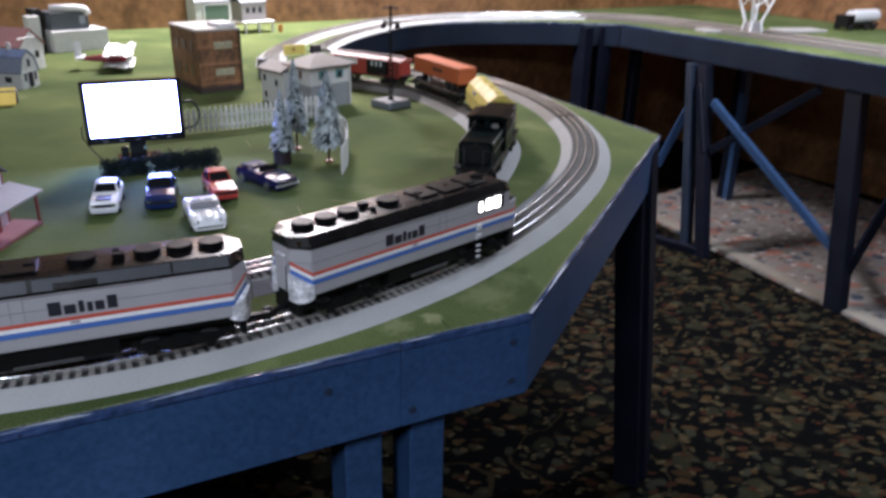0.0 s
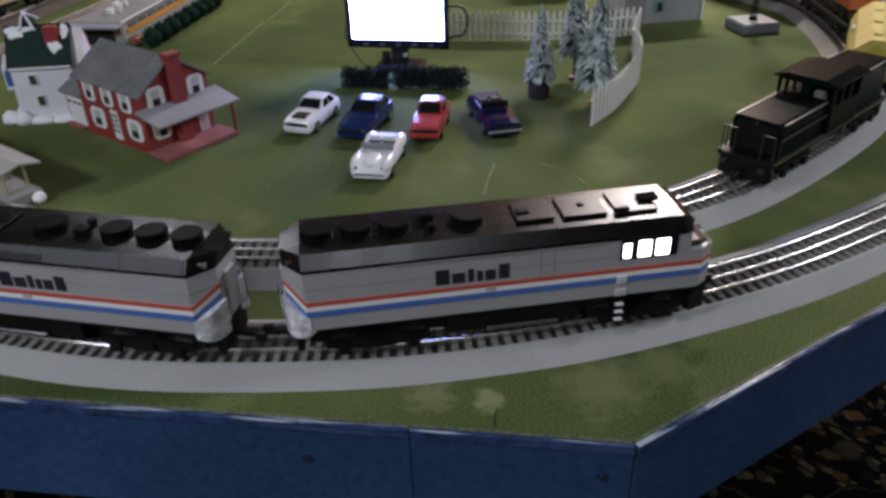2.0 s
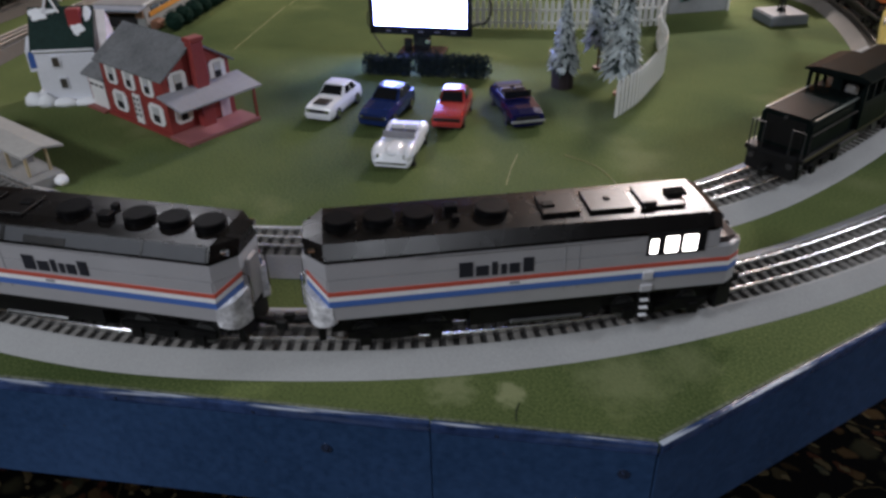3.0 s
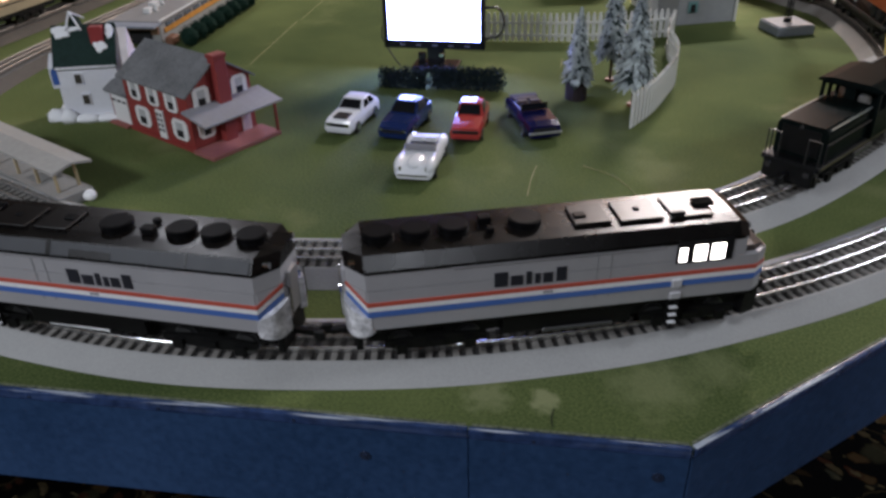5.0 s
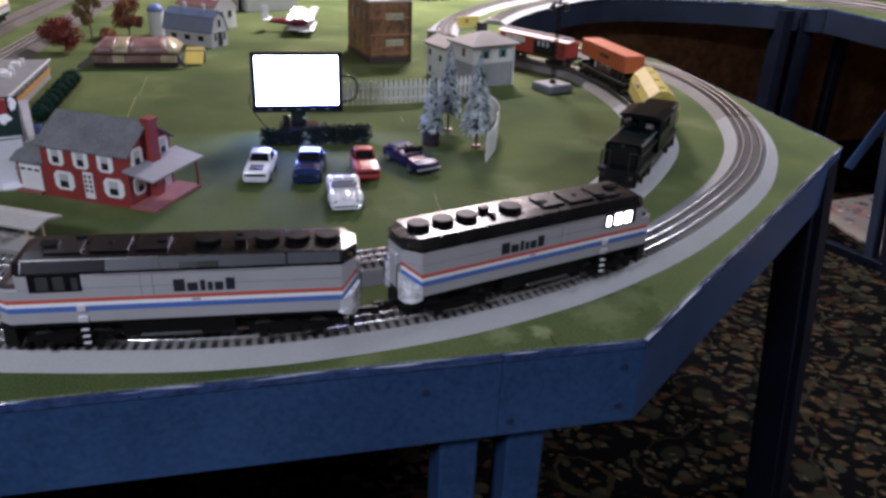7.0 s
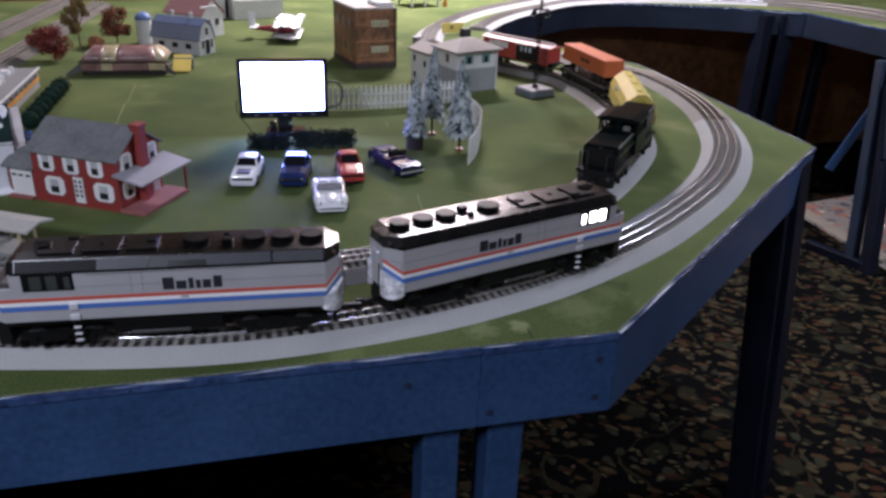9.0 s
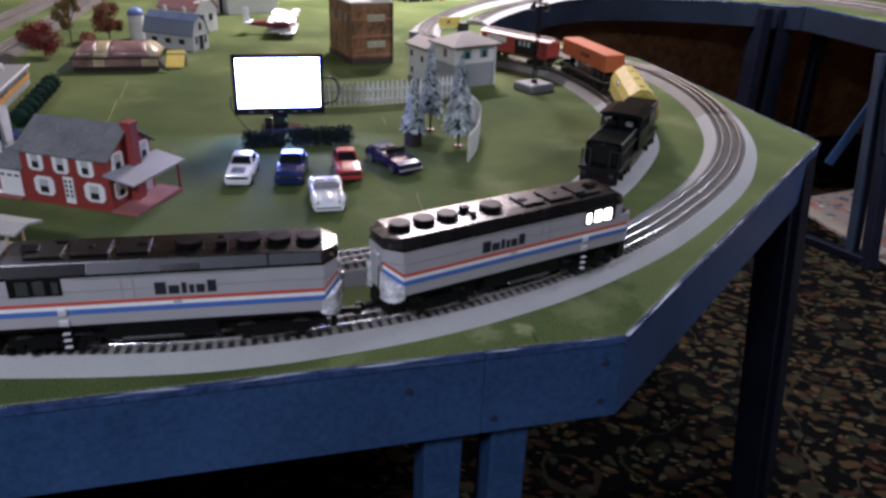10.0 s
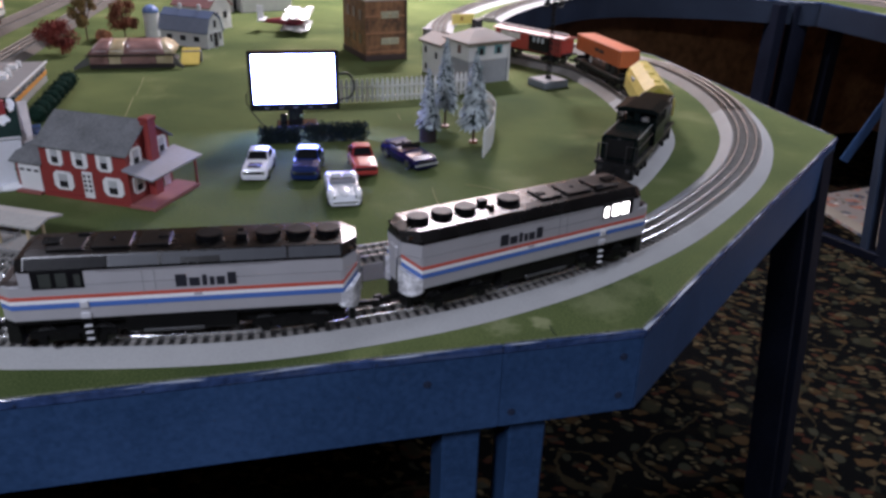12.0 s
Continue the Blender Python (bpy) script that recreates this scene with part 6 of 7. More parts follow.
# tower house
th = thing("signal_tower", "white and grey model signal tower with hipped roof", "model house", pose(-0.401, 1.998, T, 0, 0, 51))
TWW = mat("tower_white", (0.60, 0.60, 0.58), 0.55, 0, 0.06)
TWG = mat("tower_grey", (0.27, 0.28, 0.29), 0.6, 0, 0.1)
part("lower_wall", B((0.061, 0.045, 0.029, 0.122, 0.090, 0.058), bev=0.0006), TWG, th, "grey lower storey")
part("upper_wall", B((0.061, 0.045, 0.080, 0.123, 0.091, 0.044), bev=0.0006), TWW, th, "white upper storey")
bm = bmesh.new()
loft(bm, [[(-0.012, -0.012, 0.101), (0.134, -0.012, 0.101), (0.134, 0.102, 0.101), (-0.012, 0.102, 0.101)],
          [(-0.012, -0.012, 0.104), (0.134, -0.012, 0.104), (0.134, 0.102, 0.104), (-0.012, 0.102, 0.104)],
          [(0.045, 0.040, 0.127), (0.077, 0.040, 0.127), (0.077, 0.050, 0.127), (0.045, 0.050, 0.127)]])
part("roof", bm, mat("tan_roof", (0.33, 0.29, 0.26), 0.7, 0, 0.1, 200, 0.25), th, "pale tan hipped roof")
part("eave", B((0.061, 0.045, 0.1005, 0.140, 0.108, 0.003)), mat("brown_eave", (0.12, 0.07, 0.05), 0.6), th, "brown eave line")
part("corner_board", B((0.1222, -0.0005, 0.050, 0.004, 0.004, 0.100)), TWW, th)
for x in (0.036, 0.088):
    w = part("window", B((x, -0.0012, 0.082, 0.024, 0.002, 0.022), bev=0.0008), mat("teal_shutter", (0.12, 0.25, 0.25), 0.5), th, "teal shuttered window")
    part("pane", B((x, -0.0026, 0.080, 0.010, 0.001, 0.016)), HOLE, w)
w = part("window", B((0.030, -0.0012, 0.034, 0.020, 0.002, 0.022), bev=0.0008), mat("teal_shutter", (0.12, 0.25, 0.25), 0.5), th, "teal shuttered window")
part("pane", B((0.030, -0.0026, 0.032, 0.009, 0.001, 0.015)), HOLE, w)
w = part("window", B((-0.0012, 0.040, 0.082, 0.002, 0.013, 0.020), bev=0.0006), mat("brown_frame", (0.16, 0.10, 0.08), 0.6), th, "brown side window")
part("chimney", B((0.075, 0.075, 0.124, 0.022, 0.018, 0.040), bev=0.001), mat("chimney_dark", (0.03, 0.03, 0.032), 0.6), th, "dark roof chimney")
# its lower wing
part("wing_wall", B((0.020, 0.140, 0.040, 0.070, 0.098, 0.080), bev=0.0006), TWW, th, "white lower wing")
bm = bmesh.new()
prism_y(bm, [(-0.022, 0.080), (0.020, 0.098), (0.062, 0.080), (0.062, 0.083), (0.020, 0.101), (-0.022, 0.083)], 0.092, 0.196)
part("wing_roof", bm, mat("tan_roof", (0.33, 0.29, 0.26), 0.7, 0, 0.1, 200, 0.25), th, "pale tan gable roof")
part("wing_eave", B((-0.0195, 0.144, 0.0795, 0.004, 0.106, 0.003)), mat("brown_eave", (0.12, 0.07, 0.05), 0.6), th)
for y, z in ((0.172, 0.060), (0.122, 0.052), (0.170, 0.018)):
    part("window", B((-0.0158, y, z, 0.002, 0.009, 0.015), bev=0.0004), HOLE, th, "small dark window")
bm = bmesh.new()
cyl(bm, (0, 0, 0.026), 0.0135, 0.052, "z", 20)
cyl(bm, (0, 0, 0.054), 0.0150, 0.004, "z", 20)
solo("storage_drum", bm, mat("drum_grey", (0.20, 0.21, 0.24), 0.4, 0.3), "grey cylindrical storage drum on a stand", "tank", pose(-0.652, 2.42, T))

# brown hotel
BROWN = mat("brown_brick", (0.12, 0.060, 0.030), 0.6, 0, 0.5, 70, 0.4, (0.22, 0.105, 0.045), 16)
bb = thing("brick_building", "brown brick model building with cream windows", "model building", pose(-0.736, 2.150, T, 0, 0, 43))
part("wall", B((0.058, 0.095, 0.080, 0.116, 0.190, 0.160), bev=0.001), BROWN, bb)
part("plinth", B((0.058, 0.095, 0.008, 0.120, 0.194, 0.016), bev=0.001), mat("plinth_dark", (0.05, 0.03, 0.025), 0.7), bb, "dark base course")
part("roof", B((0.058, 0.095, 0.162, 0.122, 0.196, 0.006), bev=0.001), mat("roof_pale", (0.48, 0.44, 0.40), 0.7, 0, 0.1), bb, "pale flat roof")
part("roof_sign", B((0.092, 0.050, 0.170, 0.050, 0.080, 0.012), bev=0.003), WHITE, bb, "white roof block")
part("corner_post", B((0.1175, -0.001, 0.080, 0.005, 0.005, 0.160)), mat("plinth_dark", (0.05, 0.03, 0.025), 0.7), bb)
for z in (0.045, 0.095, 0.140):
    part("string_course", B((0.058, -0.0012, z - 0.021, 0.116, 0.003, 0.004)), mat("course_tan", (0.35, 0.17, 0.08), 0.6), bb)
for z in (0.122, 0.052):
    w = part("window", B((0.070, -0.0012, z, 0.052, 0.002, 0.018), bev=0.0004), mat("window_cream", (0.45, 0.42, 0.27), 0.5), bb, "cream window strip")
    for k in (-0.013, 0.013):
        part("pane", B((0.070 + k, -0.0026, z, 0.021, 0.001, 0.013)), mat("pane_cream", (0.36, 0.35, 0.24), 0.2), w)
for y in (0.04, 0.09, 0.14):
    for z in (0.055, 0.12):
        part("window", B((-0.0008, y, z, 0.002, 0.020, 0.026), bev=0.0004), mat("window_brown", (0.10, 0.055, 0.03), 0.3), bb, "dark side window")

# barn and silo
ba = thing("barn", "white model barn with blue gambrel roof", "model barn", pose(-1.212, 2.117, T, 0, 0, -5) @ Matrix.Diagonal((0.97, 0.52, 1, 1)))
BWHITE = mat("barn_white", (0.60, 0.60, 0.58), 0.55, 0, 0.08)
bm = bmesh.new()
gam = [(0, 0), (0.134, 0), (0.134, 0.048), (0.112, 0.078), (0.067, 0.096), (0.022, 0.078), (0, 0.048)]
prism_x(bm, gam, -0.175, 0)
part("wall", bm, BWHITE, ba)
for nm, pr, mt in (("lower_roof", [(-0.006, 0.040), (0.021, 0.0785), (0.021, 0.0815), (-0.006, 0.044)], mat("barn_blue_pale", (0.19, 0.22, 0.29), 0.55, 0, 0.1)),
                   ("upper_roof", [(0.0205, 0.0795), (0.067, 0.0975), (0.067, 0.1005), (0.0205, 0.0830)], mat("barn_blue", (0.08, 0.12, 0.23), 0.55, 0, 0.1)),
                   ("lower_roof", [(0.140, 0.040), (0.113, 0.0785), (0.113, 0.0815), (0.140, 0.044)], mat("barn_blue_pale", (0.19, 0.22, 0.29), 0.55, 0, 0.1)),
                   ("upper_roof", [(0.1135, 0.0795), (0.067, 0.0975), (0.067, 0.1005), (0.1135, 0.0830)], mat("barn_blue", (0.08, 0.12, 0.23), 0.55, 0, 0.1))):
    bm = bmesh.new()
    prism_x(bm, pr, -0.180, 0.004)
    part(nm, bm, mt, ba, "blue roof slope")
for y, z, w, h in ((0.067, 0.022, 0.034, 0.040), (0.028, 0.030, 0.014, 0.022), (0.106, 0.030, 0.014, 0.022), (0.067, 0.066, 0.020, 0.020)):
    f = part("door", B((0.0010, y, z, 0.002, w + 0.006, h + 0.005), bev=0.0004), TRIMWHITE, ba, "white framed opening")
    part("opening", B((0.0024, y, z, 0.001, w, h)), HOLE, f)
for x in (-0.14, -0.09, -0.04):
    part("window", B((x, -0.001, 0.024, 0.020, 0.002, 0.014), bev=0.0004), HOLE, ba)
for x in (-0.12, -0.05):
    bm = bmesh.new()
    cyl(bm, (x, 0.067, 0.103), 0.007, 0.010, "z", 12)
    ball(bm, (x, 0.067, 0.111), 0.0075, 1, 1, 0.8, 2)
    part("cupola", bm, TRIMWHITE, ba, "white round cupola")
si = thing("silo", "white model silo with blue dome", "silo", pose(-1.470, 2.215, T))
bm = bmesh.new()
cyl(bm, (0, 0, 0.036), 0.023, 0.072, "z", 28)
drum = part("drum", bm, BWHITE, si)
for z in np.linspace(0.01, 0.066, 6):
    bm = bmesh.new()
    cyl(bm, (0, 0, z), 0.0236, 0.0012, "z", 28)
    part("hoop", bm, BWHITE, drum)
bm = bmesh.new()
loft(bm, [[(0.0245 * math.cos(b) * math.cos(a), 0.0245 * math.cos(b) * math.sin(a), 0.072 + 0.022 * math.sin(b)) for a in np.linspace(0, 2 * math.pi, 29)[:-1]] for b in np.linspace(0, 1.45, 7)])
part("dome", bm, mat("dome_blue", (0.12, 0.19, 0.40), 0.45, 0, 0.1), si, "blue domed cap", smooth=True)

rr = thing("farmhouse", "white model farmhouse with faded red roof", "model house", pose(-1.36, 2.36, T, 0, 0, -8))
part("wall", gable_body(-0.15, 0, 0, 0.10, 0.075, 0.12), BWHITE, rr)
part("roof", gable_roof(-0.15, 0, 0, 0.10, 0.075, 0.12), mat("faded_red_roof", (0.28, 0.12, 0.11), 0.6, 0, 0.12), rr, "faded red roof")
for y in (0.03, 0.07):
    part("window", B((0.001, y, 0.045, 0.002, 0.014, 0.02)), HOLE, rr)
part("bargeboard", B((0.0065, 0.026, 0.0975, 0.003, 0.070, 0.005), bev=0.0005), TRIMWHITE, rr)

# diner with bushes
di = thing("diner", "silver and orange model diner with flat roof", "model diner", pose(-1.146, 1.322, T, 0, 0, 121))
STEEL = mat("diner_steel", (0.42, 0.42, 0.42), 0.35, 0.3, 0.1, 200, 0.05)
part("body", B((0.180, 0.050, 0.020, 0.360, 0.100, 0.040), bev=0.002), STEEL, di)
part("orange_band", B((0.185, -0.0010, 0.024, 0.340, 0.003, 0.009)), mat("diner_orange", (0.55, 0.25, 0.05), 0.4), di, "orange side band")
part("roof", B((0.180, 0.050, 0.043, 0.368, 0.108, 0.007), bev=0.003, seg=2), mat("diner_roof", (0.24, 0.235, 0.23), 0.5, 0.1, 0.1), di, "pale metal roof")
part("roof_edge", B((0.180, -0.0035, 0.0465, 0.366, 0.003, 0.003)), TRIMWHITE, di)
part("end_roof", B((-0.014, 0.050, 0.0415, 0.036, 0.112, 0.005), bev=0.002, seg=2), mat("canopy_blue_grey", (0.24, 0.26, 0.31), 0.5), di, "rounded entrance canopy")
part("end_wall", B((-0.0012, 0.050, 0.030, 0.003, 0.096, 0.018)), mat("salmon_wall", (0.42, 0.25, 0.18), 0.6), di, "salmon end wall")
part("entrance", B((-0.0020, 0.046, 0.016, 0.003, 0.056, 0.026)), HOLE, di, "dark entrance opening")
for k in range(8):
    part("window", B((0.040 + 0.041 * k, -0.0012, 0.033, 0.030, 0.002, 0.007)), mat("pane_blue", (0.12, 0.14, 0.16), 0.1), di)
for x, y, s in ((0.06, 0.05, 1.0), (0.11, 0.062, 1.2), (0.19, 0.045, 1.4), (0.215, 0.055, 1.0), (0.29, 0.05, 1.3)):
    bm = bmesh.new()
    box(bm, x, y, 0.051, 0.018 * s, 0.014 * s, 0.010)
    cyl(bm, (x + 0.012, y - 0.010, 0.054), 0.005, 0.014, "z", 12)
    part("roof_vent", bm, TRIMWHITE, di, "white roof vent")
part("wheel_chock", B((0.012, -0.016, 0.008, 0.030, 0.018, 0.016), bev=0.003), mat("step_brown", (0.20, 0.09, 0.05), 0.7), di)
BUSH = mat("bush_green", (0.008, 0.022, 0.016), 0.9, 0, 0.4, 300, 0.3, (0.014, 0.036, 0.026), spec=0.08)
for k in range(8):
    u = k / 7
    bm = bmesh.new()
    rg = random.Random(30 + k)
    ball(bm, (0, 0, 0.018), 0.0175, 1, 1, 1.0, 2)
    for v in bm.verts:
        v.co += v.normal * 0.002 * noise.noise(v.co * 260 + Vector((k, 0, 0)))
    leaf_clump(bm, (0, 0, 0.0185), 0.0212, 620, 0.0021, rg)
    solo("bush", bm, BUSH, "round dark green model bush beside the diner", "bush", pose(-1.096 - 0.150 * u, 1.352 + 0.255 * u, T), "row of bushes")

# covered stall
st = thing("covered_stall", "film-wrapped model stall with a brown and cream hipped awning", "model building", pose(-1.330, 1.765, T, 0, 0, 29))
ROSE = mat("rose_brown_film", (0.20, 0.105, 0.095), 0.34, 0, 0.25, 40, 0.4, (0.27, 0.155, 0.14), 18, 0.25)
STRAW = mat("straw_film", (0.42, 0.33, 0.18), 0.34, 0, 0.2, 40, 0.4, (0.50, 0.42, 0.27), 18, 0.25)
TRIMDARK = mat("strip_dark", (0.03, 0.02, 0.02), 0.4)


def awning(x0, x1, in0, in1, mt):
    """One width of the hipped awning, sagging a little between its edges."""
    bm = bmesh.new()
    rings = []
    for k in range(7):
        u = k / 6
        x = x0 + (x1 - x0) * u
        inset = in0 + (in1 - in0) * u
        ring = []
        for y, z in ((0.0, 0.036), (0.012, 0.050), (0.028, 0.061), (0.052, 0.065), (0.074, 0.065), (0.098, 0.061), (0.114, 0.050), (0.126, 0.036)):
            sag = 0.0018 * noise.noise((x * 55, y * 55, 3.0))
            ring.append((x + inset * (z - 0.036) / 0.029, y, z + sag))
        rings.append(ring)
    loft(bm, rings)
    part("awning", bm, mt, st, smooth=True)


awning(0.0, 0.052, 0.026, 0.006, ROSE)
awning(0.052, 0.088, 0.006, 0.002, STRAW)
awning(0.088, 0.190, 0.002, -0.014, ROSE)
awning(0.190, 0.212, -0.014, -0.026, STRAW)
for x0, x1, mt in ((0.004, 0.050, ROSE), (0.050, 0.080, STRAW), (0.080, 0.165, ROSE), (0.165, 0.206, STRAW)):
    part("curtain", B(((x0 + x1) / 2, 0.008, 0.023, x1 - x0 - 0.001, 0.006, 0.022), bev=0.002, seg=2), mt, st, "short hanging curtain")
part("side_strip", B((0.106, -0.0010, 0.0355, 0.216, 0.003, 0.003), (0.106, 0.0035, 0.0110, 0.206, 0.003, 0.003)), TRIMDARK, st, "dark trim strip")
for xs, xe in ((0.004, -0.030), (0.208, 0.232)):
    bm = bmesh.new()
    loft(bm, [[(xs, 0.002, 0.034), (xs, 0.005, 0.034), (xs, 0.005, 0.012), (xs, 0.002, 0.012)], [(xe, -0.016, 0.010), (xe, -0.013, 0.010), (xe, -0.013, 0.002), (xe, -0.016, 0.002)]])
    part("side_flap", bm, mat("grey_flap", (0.10, 0.10, 0.095), 0.5, 0, 0.2), st, "grey flap spread to the ground")
part("base", B((0.106, 0.065, 0.006, 0.205, 0.118, 0.012), bev=0.002), mat("stall_base", (0.025, 0.018, 0.017), 0.6), st, "dark base tray")
part("inner_wall", B((0.106, 0.068, 0.024, 0.190, 0.100, 0.026), bev=0.002), mat("stall_inside", (0.05, 0.035, 0.03), 0.6), st)
bm = bmesh.new()
loft(bm, [[(0.222, 0.02, 0.004), (0.268, 0.02, 0.004), (0.268, 0.022, 0.007), (0.222, 0.022, 0.007)], [(0.222, 0.085, 0.034), (0.268, 0.085, 0.034), (0.268, 0.086, 0.037), (0.222, 0.086, 0.037)]])
part("ramp_sign", bm, mat("sign_yellow", (0.52, 0.40, 0.07), 0.5, 0, 0.1), st, "sloping yellow board")
part("ramp_support", B((0.246, 0.078, 0.016, 0.05, 0.02, 0.03), bev=0.002), mat("stall_grey", (0.14, 0.14, 0.15), 0.6), st)


def leafy_tree(x, y, h, r, cols, seed, label):
    """A small scenery tree: tapered trunk, limbs and clumps of leaves."""
    rg = random.Random(seed)
    t = thing("tree", label, "tree", pose(x, y, T), "autumn trees")
    bm = bmesh.new()
    tube(bm, [(0, 0, 0), (0.001, 0, h * 0.3), (0, 0.001, h * 0.7)], 0.0022, 7)
    for k in range(6):
        a = k * 1.05 + rg.random()
        tube(bm, [(0, 0, h * 0.3), (r * 0.35 * math.cos(a), r * 0.35 * math.sin(a), h * 0.55), (r * 0.7 * math.cos(a), r * 0.7 * math.sin(a), h * 0.75)], 0.0011, 5)
    part("trunk", bm, TRUNK, t)
    bm = bmesh.new()
    for k in range(26):
        a, q = rg.uniform(0, 6.28), rg.random() ** 0.5
        z = rg.uniform(0.30, 0.97)
        w = r * (0.35 + 0.65 * math.sin(math.pi * min(1, max(0, (z - 0.2) / 0.85)))) * q
        leaf_clump(bm, (w * math.cos(a), w * math.sin(a), h * z), r * 0.36, 150, 0.0032, rg)
    part("crown", bm, mat("leaves_%d" % seed, cols[0], 0.8, 0, 0.35, 120, 0.2, cols[1], 40), t)


leafy_tree(-1.517, 1.886, 0.080, 0.054, ((0.14, 0.016, 0.013), (0.20, 0.035, 0.02)), 51, "small dark red autumn tree")
leafy_tree(-1.60, 2.08, 0.130, 0.034, ((0.16, 0.10, 0.03), (0.22, 0.15, 0.05)), 52, "small olive brown autumn tree")
leafy_tree(-1.530, 2.16, 0.105, 0.046, ((0.14, 0.035, 0.02), (0.24, 0.09, 0.04)), 53, "small rust coloured autumn tree")
leafy_tree(-1.525, 2.06, 0.036, 0.020, ((0.28, 0.10, 0.05), (0.34, 0.16, 0.07)), 54, "low orange autumn shrub")

# toy aeroplane in foil
ap = thing("toy_aeroplane", "small red and white toy aeroplane with foil wings", "toy aeroplane", pose(-1.150, 2.475, T, 0, 0, 22) @ Matrix.Diagonal((1.45, 1.45, 1.45, 1)))
bm = bmesh.new()
loft(bm, [[(x, r * math.cos(a), 0.022 + r * math.sin(a)) for a in np.linspace(0, 2 * math.pi, 13)[:-1]] for x, r in ((-0.055, 0.003), (-0.03, 0.006), (0.0, 0.009), (0.022, 0.009), (0.032, 0.007), (0.036, 0.003))])
part("fuselage", bm, mat("plane_red", (0.28, 0.03, 0.05), 0.35), ap, "dark red fuselage", smooth=True)
part("tail_fin", B((-0.058, 0, 0.038, 0.014, 0.003, 0.036, 0), bev=0.001), WHITE, ap, "white tail fin")
part("tail_plane", B((-0.054, 0, 0.026, 0.016, 0.050, 0.003), bev=0.001), WHITE, ap)
FOIL = mat("crumpled_foil", (0.62, 0.62, 0.62), 0.34, 0.5, 0.15, 120, 1.0)
for z, L, yy in ((0.036, 0.17, 0.03), (0.014, 0.13, -0.01)):
    bm = bmesh.new()
    bmesh.ops.create_grid(bm, x_segments=10, y_segments=22, size=0.5, matrix=Matrix.Translation((0.022, yy, z)) @ Matrix.Diagonal((0.058, L, 1, 1)))
    for v in bm.verts:
        v.co.z += 0.006 * noise.noise(v.co * 60) + 0.003 * noise.noise(v.co * 160)
    bmesh.ops.solidify(bm, geom=list(bm.faces), thickness=0.0012)
    part("wing", bm, FOIL, ap, "crumpled silver wing")
for y in (-0.02, 0.02):
    bm = bmesh.new()
    cyl(bm, (0.03, y, 0.007), 0.007, 0.005, "y", 14)
    part("wheel", bm, WHITE, ap)

# loading depot behind
dp = thing("loading_depot", "white and dark grey model loading depot", "model building", pose(-1.472, 2.735, T, 0, 0, 50))
part("dock", B((0.095, 0.06, 0.035, 0.19, 0.12, 0.070), bev=0.001), BWHITE, dp, "white loading dock")
part("upper_block", B((0.075, 0.075, 0.100, 0.13, 0.09, 0.060), bev=0.001), mat("depot_grey", (0.07, 0.08, 0.095), 0.5, 0, 0.1), dp, "dark grey upper block")
part("pane", B((0.118, 0.0292, 0.102, 0.020, 0.002, 0.026)), mat("pane_grey", (0.3, 0.32, 0.36), 0.2), dp)
bm = bmesh.new()
tube(bm, [(0.02, 0.05, 0.142), (0.10, 0.04, 0.142), (0.135, 0.035, 0.135), (0.142, 0.03, 0.118)], 0.012, 12)
part("pipe", bm, WHITE, dp, "fat white pipe", smooth=True)
part("pillar", B((-0.04, 0.06, 0.06, 0.04, 0.04, 0.12), bev=0.001), BWHITE, dp)
part("dark_tower", B((-0.015, 0.10, 0.07, 0.03, 0.06, 0.14), bev=0.001), HOLE, dp)

# houses along the back wall
bh = thing("back_house", "white model house with a green window", "model house", pose(-1.275, 3.52, T, 0, 0, 50))
part("wall", gable_body(0, 0.19, 0, 0.12, 0.11, 0.16), BWHITE, bh)
part("roof", gable_roof(0, 0.19, 0, 0.12, 0.11, 0.16), GREYROOF, bh)
w = part("window", B((0.10, -0.001, 0.060, 0.120, 0.003, 0.070), bev=0.001), mat("green_window", (0.10, 0.16, 0.12), 0.3), bh, "broad green window")
part("frame", B((0.10, -0.003, 0.097, 0.13, 0.004, 0.006), (0.038, -0.003, 0.06, 0.006, 0.004, 0.078), (0.162, -0.003, 0.06, 0.006, 0.004, 0.078)), TRIMWHITE, w)
b2 = thing("stilt_house", "grey model house on white stilts", "model house", pose(-1.03, 3.42, T, 0, 0, 50))
part("body", B((0.05, 0.04, 0.085, 0.12, 0.08, 0.075), bev=0.001), mat("house_taupe", (0.30, 0.28, 0.27), 0.6, 0, 0.1), b2)
part("roof", gable_roof(-0.01, 0.11, 0, 0.08, 0.122, 0.15), GREYROOF, b2)
part("deck", B((0.05, 0.02, 0.045, 0.15, 0.13, 0.006), bev=0.001), TRIMWHITE, b2, "white deck")
for x in (-0.015, 0.05, 0.115):
    for y in (-0.035, 0.075):
        part("stilt", B((x, y, 0.0215, 0.007, 0.007, 0.043)), TRIMWHITE, b2)
for x in (0.02, 0.05, 0.08):
    part("window", B((x, -0.001, 0.09, 0.014, 0.002, 0.022)), mat("pane_dark", (0.06, 0.06, 0.07), 0.2), b2)
bm = bmesh.new()
cyl(bm, (0, 0, 0.012), 0.010, 0.024, "z", 16)
cyl(bm, (0, 0, 0.027), 0.006, 0.006, "z", 16)
solo("barrel", bm, mat("barrel_orange", (0.55, 0.22, 0.05), 0.5), "small orange and white barrel on the grass", "barrel", pose(-0.90, 3.50, T))
bs = thing("billboard", "small bright yellow model billboard", "billboard", pose(-0.690, 2.800, T, 0, 0, 45))
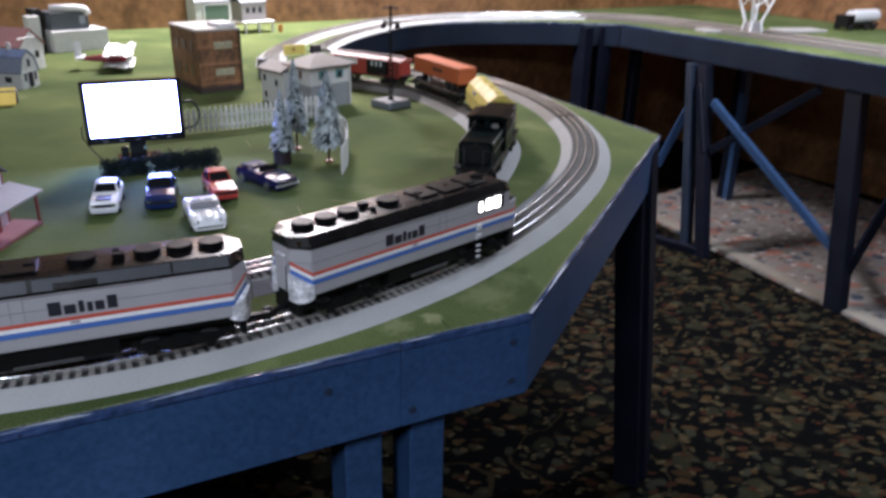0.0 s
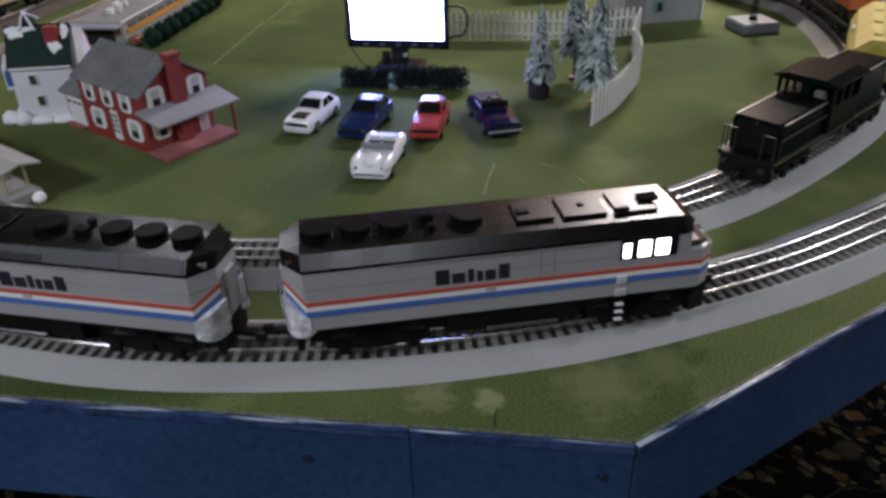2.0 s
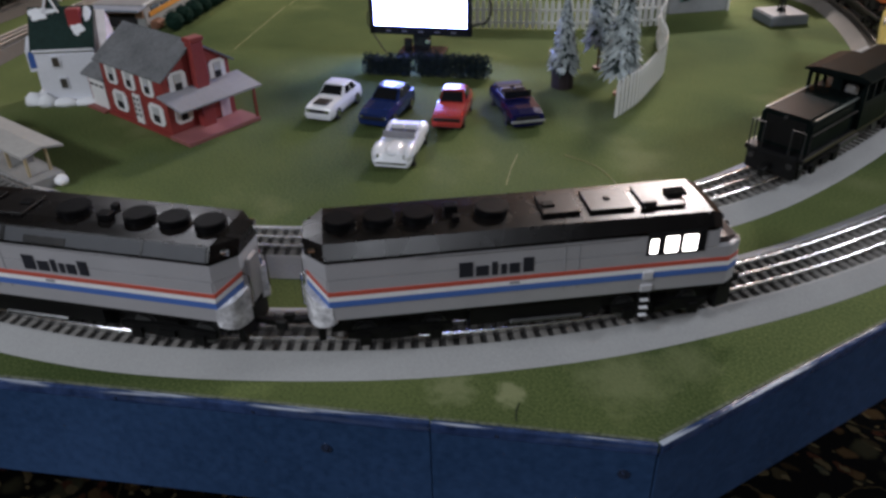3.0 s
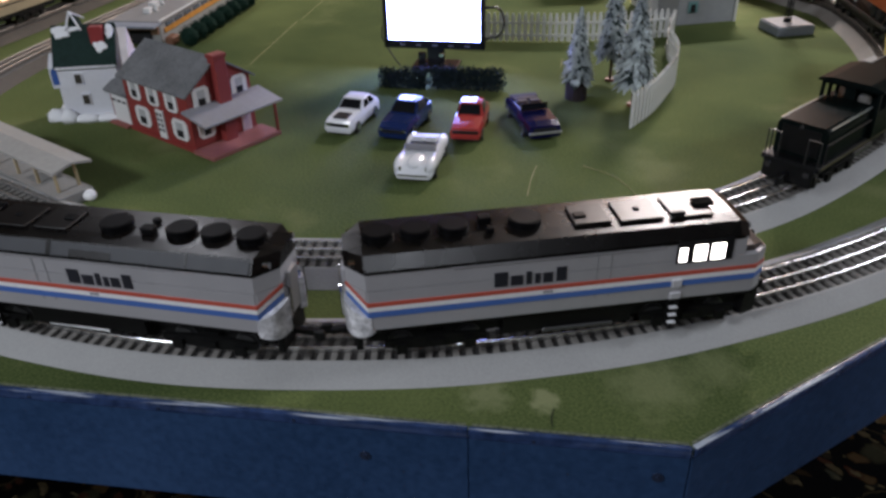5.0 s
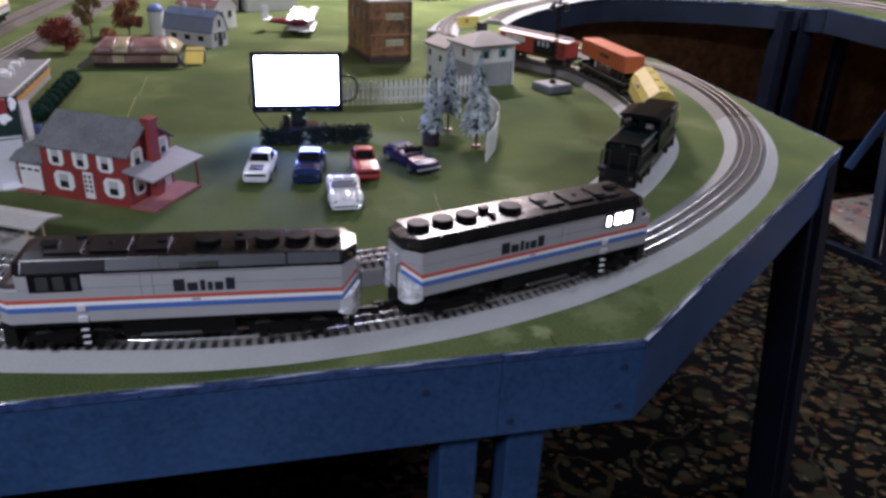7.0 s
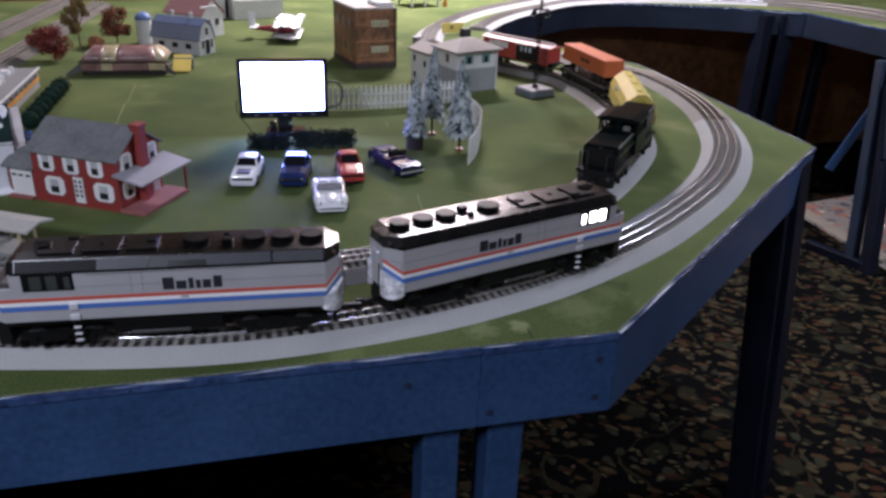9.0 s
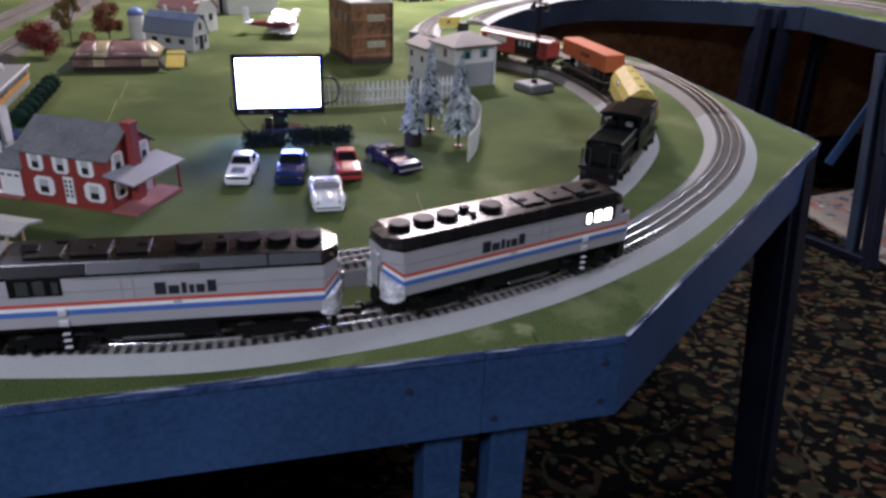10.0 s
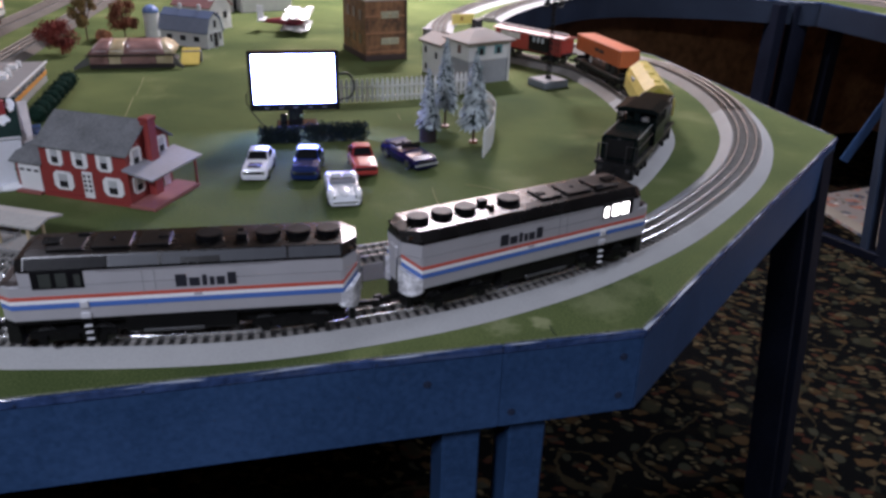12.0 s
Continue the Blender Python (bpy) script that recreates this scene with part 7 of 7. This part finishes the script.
part("panel", B((0.04, 0, 0.024, 0.085, 0.003, 0.034), bev=0.0006), mat("billboard_yellow", (0.75, 0.60, 0.16), 0.5, 0, 0.08), bs, "yellow panel")
part("picture_bar", B((0.035, -0.0022, 0.026, 0.010, 0.001, 0.012)), mat("sign_brown", (0.35, 0.16, 0.05), 0.6), bs)
for x in (0.01, 0.07):
    part("leg", B((x, 0.002, 0.004, 0.003, 0.003, 0.008)), UNDER, bs)

# ---------------------------------------------------------------- far table scenery
wt = thing("lattice_tower", "white lattice tower on a grey footing", "tower", pose(1.185, 3.90, T, 0, 0, 20))
part("footing", B((0, 0, 0.030, 0.050, 0.050, 0.060), bev=0.002), mat("footing_grey", (0.3, 0.27, 0.27), 0.6), wt)
for k in range(4):
    a = k * math.pi / 2 + 0.78
    part("strut", tube_bm([(0.045 * math.cos(a), 0.045 * math.sin(a), 0.0), (0.035 * math.cos(a), 0.035 * math.sin(a), 0.06), (0.13 * math.cos(a), 0.13 * math.sin(a), 0.30)], 0.0065), TRIMWHITE, wt)
    b = a + math.pi / 2
    part("cross_brace", tube_bm([(0.06 * math.cos(a), 0.06 * math.sin(a), 0.12), (0.085 * math.cos(b), 0.085 * math.sin(b), 0.19)], 0.004), TRIMWHITE, wt)
part("platform", B((0, 0, 0.30, 0.24, 0.24, 0.012), bev=0.002), TRIMWHITE, wt)
for x, y, w, d2, lab in ((1.05, 3.99, 0.17, 0.10, "pale concrete slab on the grass"), (1.46, 4.10, 0.24, 0.12, "pale concrete slab with a white tip")):
    solo("slab", B((0, 0, 0.006, w, d2, 0.012), bev=0.002), mat("slab_grey", (0.36, 0.34, 0.32), 0.7, 0, 0.1), lab, "slab", pose(x, y, T, 0, 0, 20), "slabs on the far table")
vt = thing("toy_lorry", "black toy lorry with a white tank", "toy lorry", pose(1.80, 4.28, T, 0, 0, 35))
part("chassis", B((0, 0, 0.022, 0.26, 0.07, 0.014), bev=0.002), UNDER, vt)
part("cab", B((-0.10, 0, 0.050, 0.06, 0.07, 0.050), bev=0.005), UNDER, vt)
bm = bmesh.new()
cyl(bm, (0.04, 0, 0.062), 0.032, 0.20, "x", 20)
part("tank", bm, WHITE, vt, "white tank")
for x in (-0.10, 0.03, 0.09):
    for s in (-1, 1):
        bm = bmesh.new()
        cyl(bm, (x, s * 0.034, 0.016), 0.016, 0.014, "y", 16)
        part("wheel", bm, TYRE, vt)
cn = thing("traffic_cone", "small orange toy traffic cone", "cone", pose(1.97, 4.22, T))
bm = bmesh.new()
cyl(bm, (0, 0, 0.034), 0.018, 0.060, "z", 18, 0.004)
part("cone", bm, mat("cone_orange", (0.6, 0.13, 0.05), 0.5), cn)
part("base", B((0, 0, 0.003, 0.055, 0.055, 0.006), bev=0.001), mat("cone_base", (0.45, 0.10, 0.04), 0.5), cn)
solo("dark_shed", B((0, 0, 0.10, 0.20, 0.22, 0.20), bev=0.004), mat("shed_dark", (0.02, 0.022, 0.025), 0.6), "dark model shed beside the lorry", "model building", pose(2.06, 4.10, T, 0, 0, 35))

# seams in the grass mat
for pts, w in ((((-0.905, 1.345), (-1.060, 1.590)), 0.0022), (((-1.06, 1.60), (-1.16, 1.76)), 0.0018), (((-0.256, 1.297), (-0.240, 1.262), (-0.218, 1.222)), 0.0022), (((-0.209, 1.333), (-0.165, 1.330), (-0.135, 1.314), (-0.110, 1.296)), 0.0016), (((-0.468, 1.690), (-0.443, 1.645)), 0.0022)):
    bm = bmesh.new()
    p = spline(list(pts), 0.012)
    fr = frames_of(p)
    loft(bm, [[q + n * (w / 2) * (0.6 + 0.5 * noise.noise((i * 0.7, w * 900, 0))) * s + Vector((0, 0, T + z)) for s, z in ((-1, 0.0002), (-1, 0.0008), (1, 0.0008), (1, 0.0002))] for i, (q, d, n) in enumerate(fr)])
    solo("mat_seam", bm, mat("seam_pale", (0.26, 0.24, 0.11), 0.9, 0, 0.3, 300, 0.3), "pale worn crease in the grass mat", "crease", kind="structure")

# short dark cut in the mat by the corner
bm = bmesh.new()
fr = frames_of(spline([(0.007, 0.934), (0.012, 0.923), (0.0205, 0.9135)], 0.005))
loft(bm, [[q + n * 0.0008 * (0.5 + 0.5 * noise.noise((i, 2, 0))) * k + Vector((0, 0, T + z)) for k, z in ((-1, 0.0002), (-1, 0.0007), (1, 0.0007), (1, 0.0002))] for i, (q, d, n) in enumerate(fr)])
solo("mat_seam", bm, mat("cut_dark", (0.02, 0.028, 0.014), 0.9), "short dark cut in the grass mat", "crease", kind="structure")
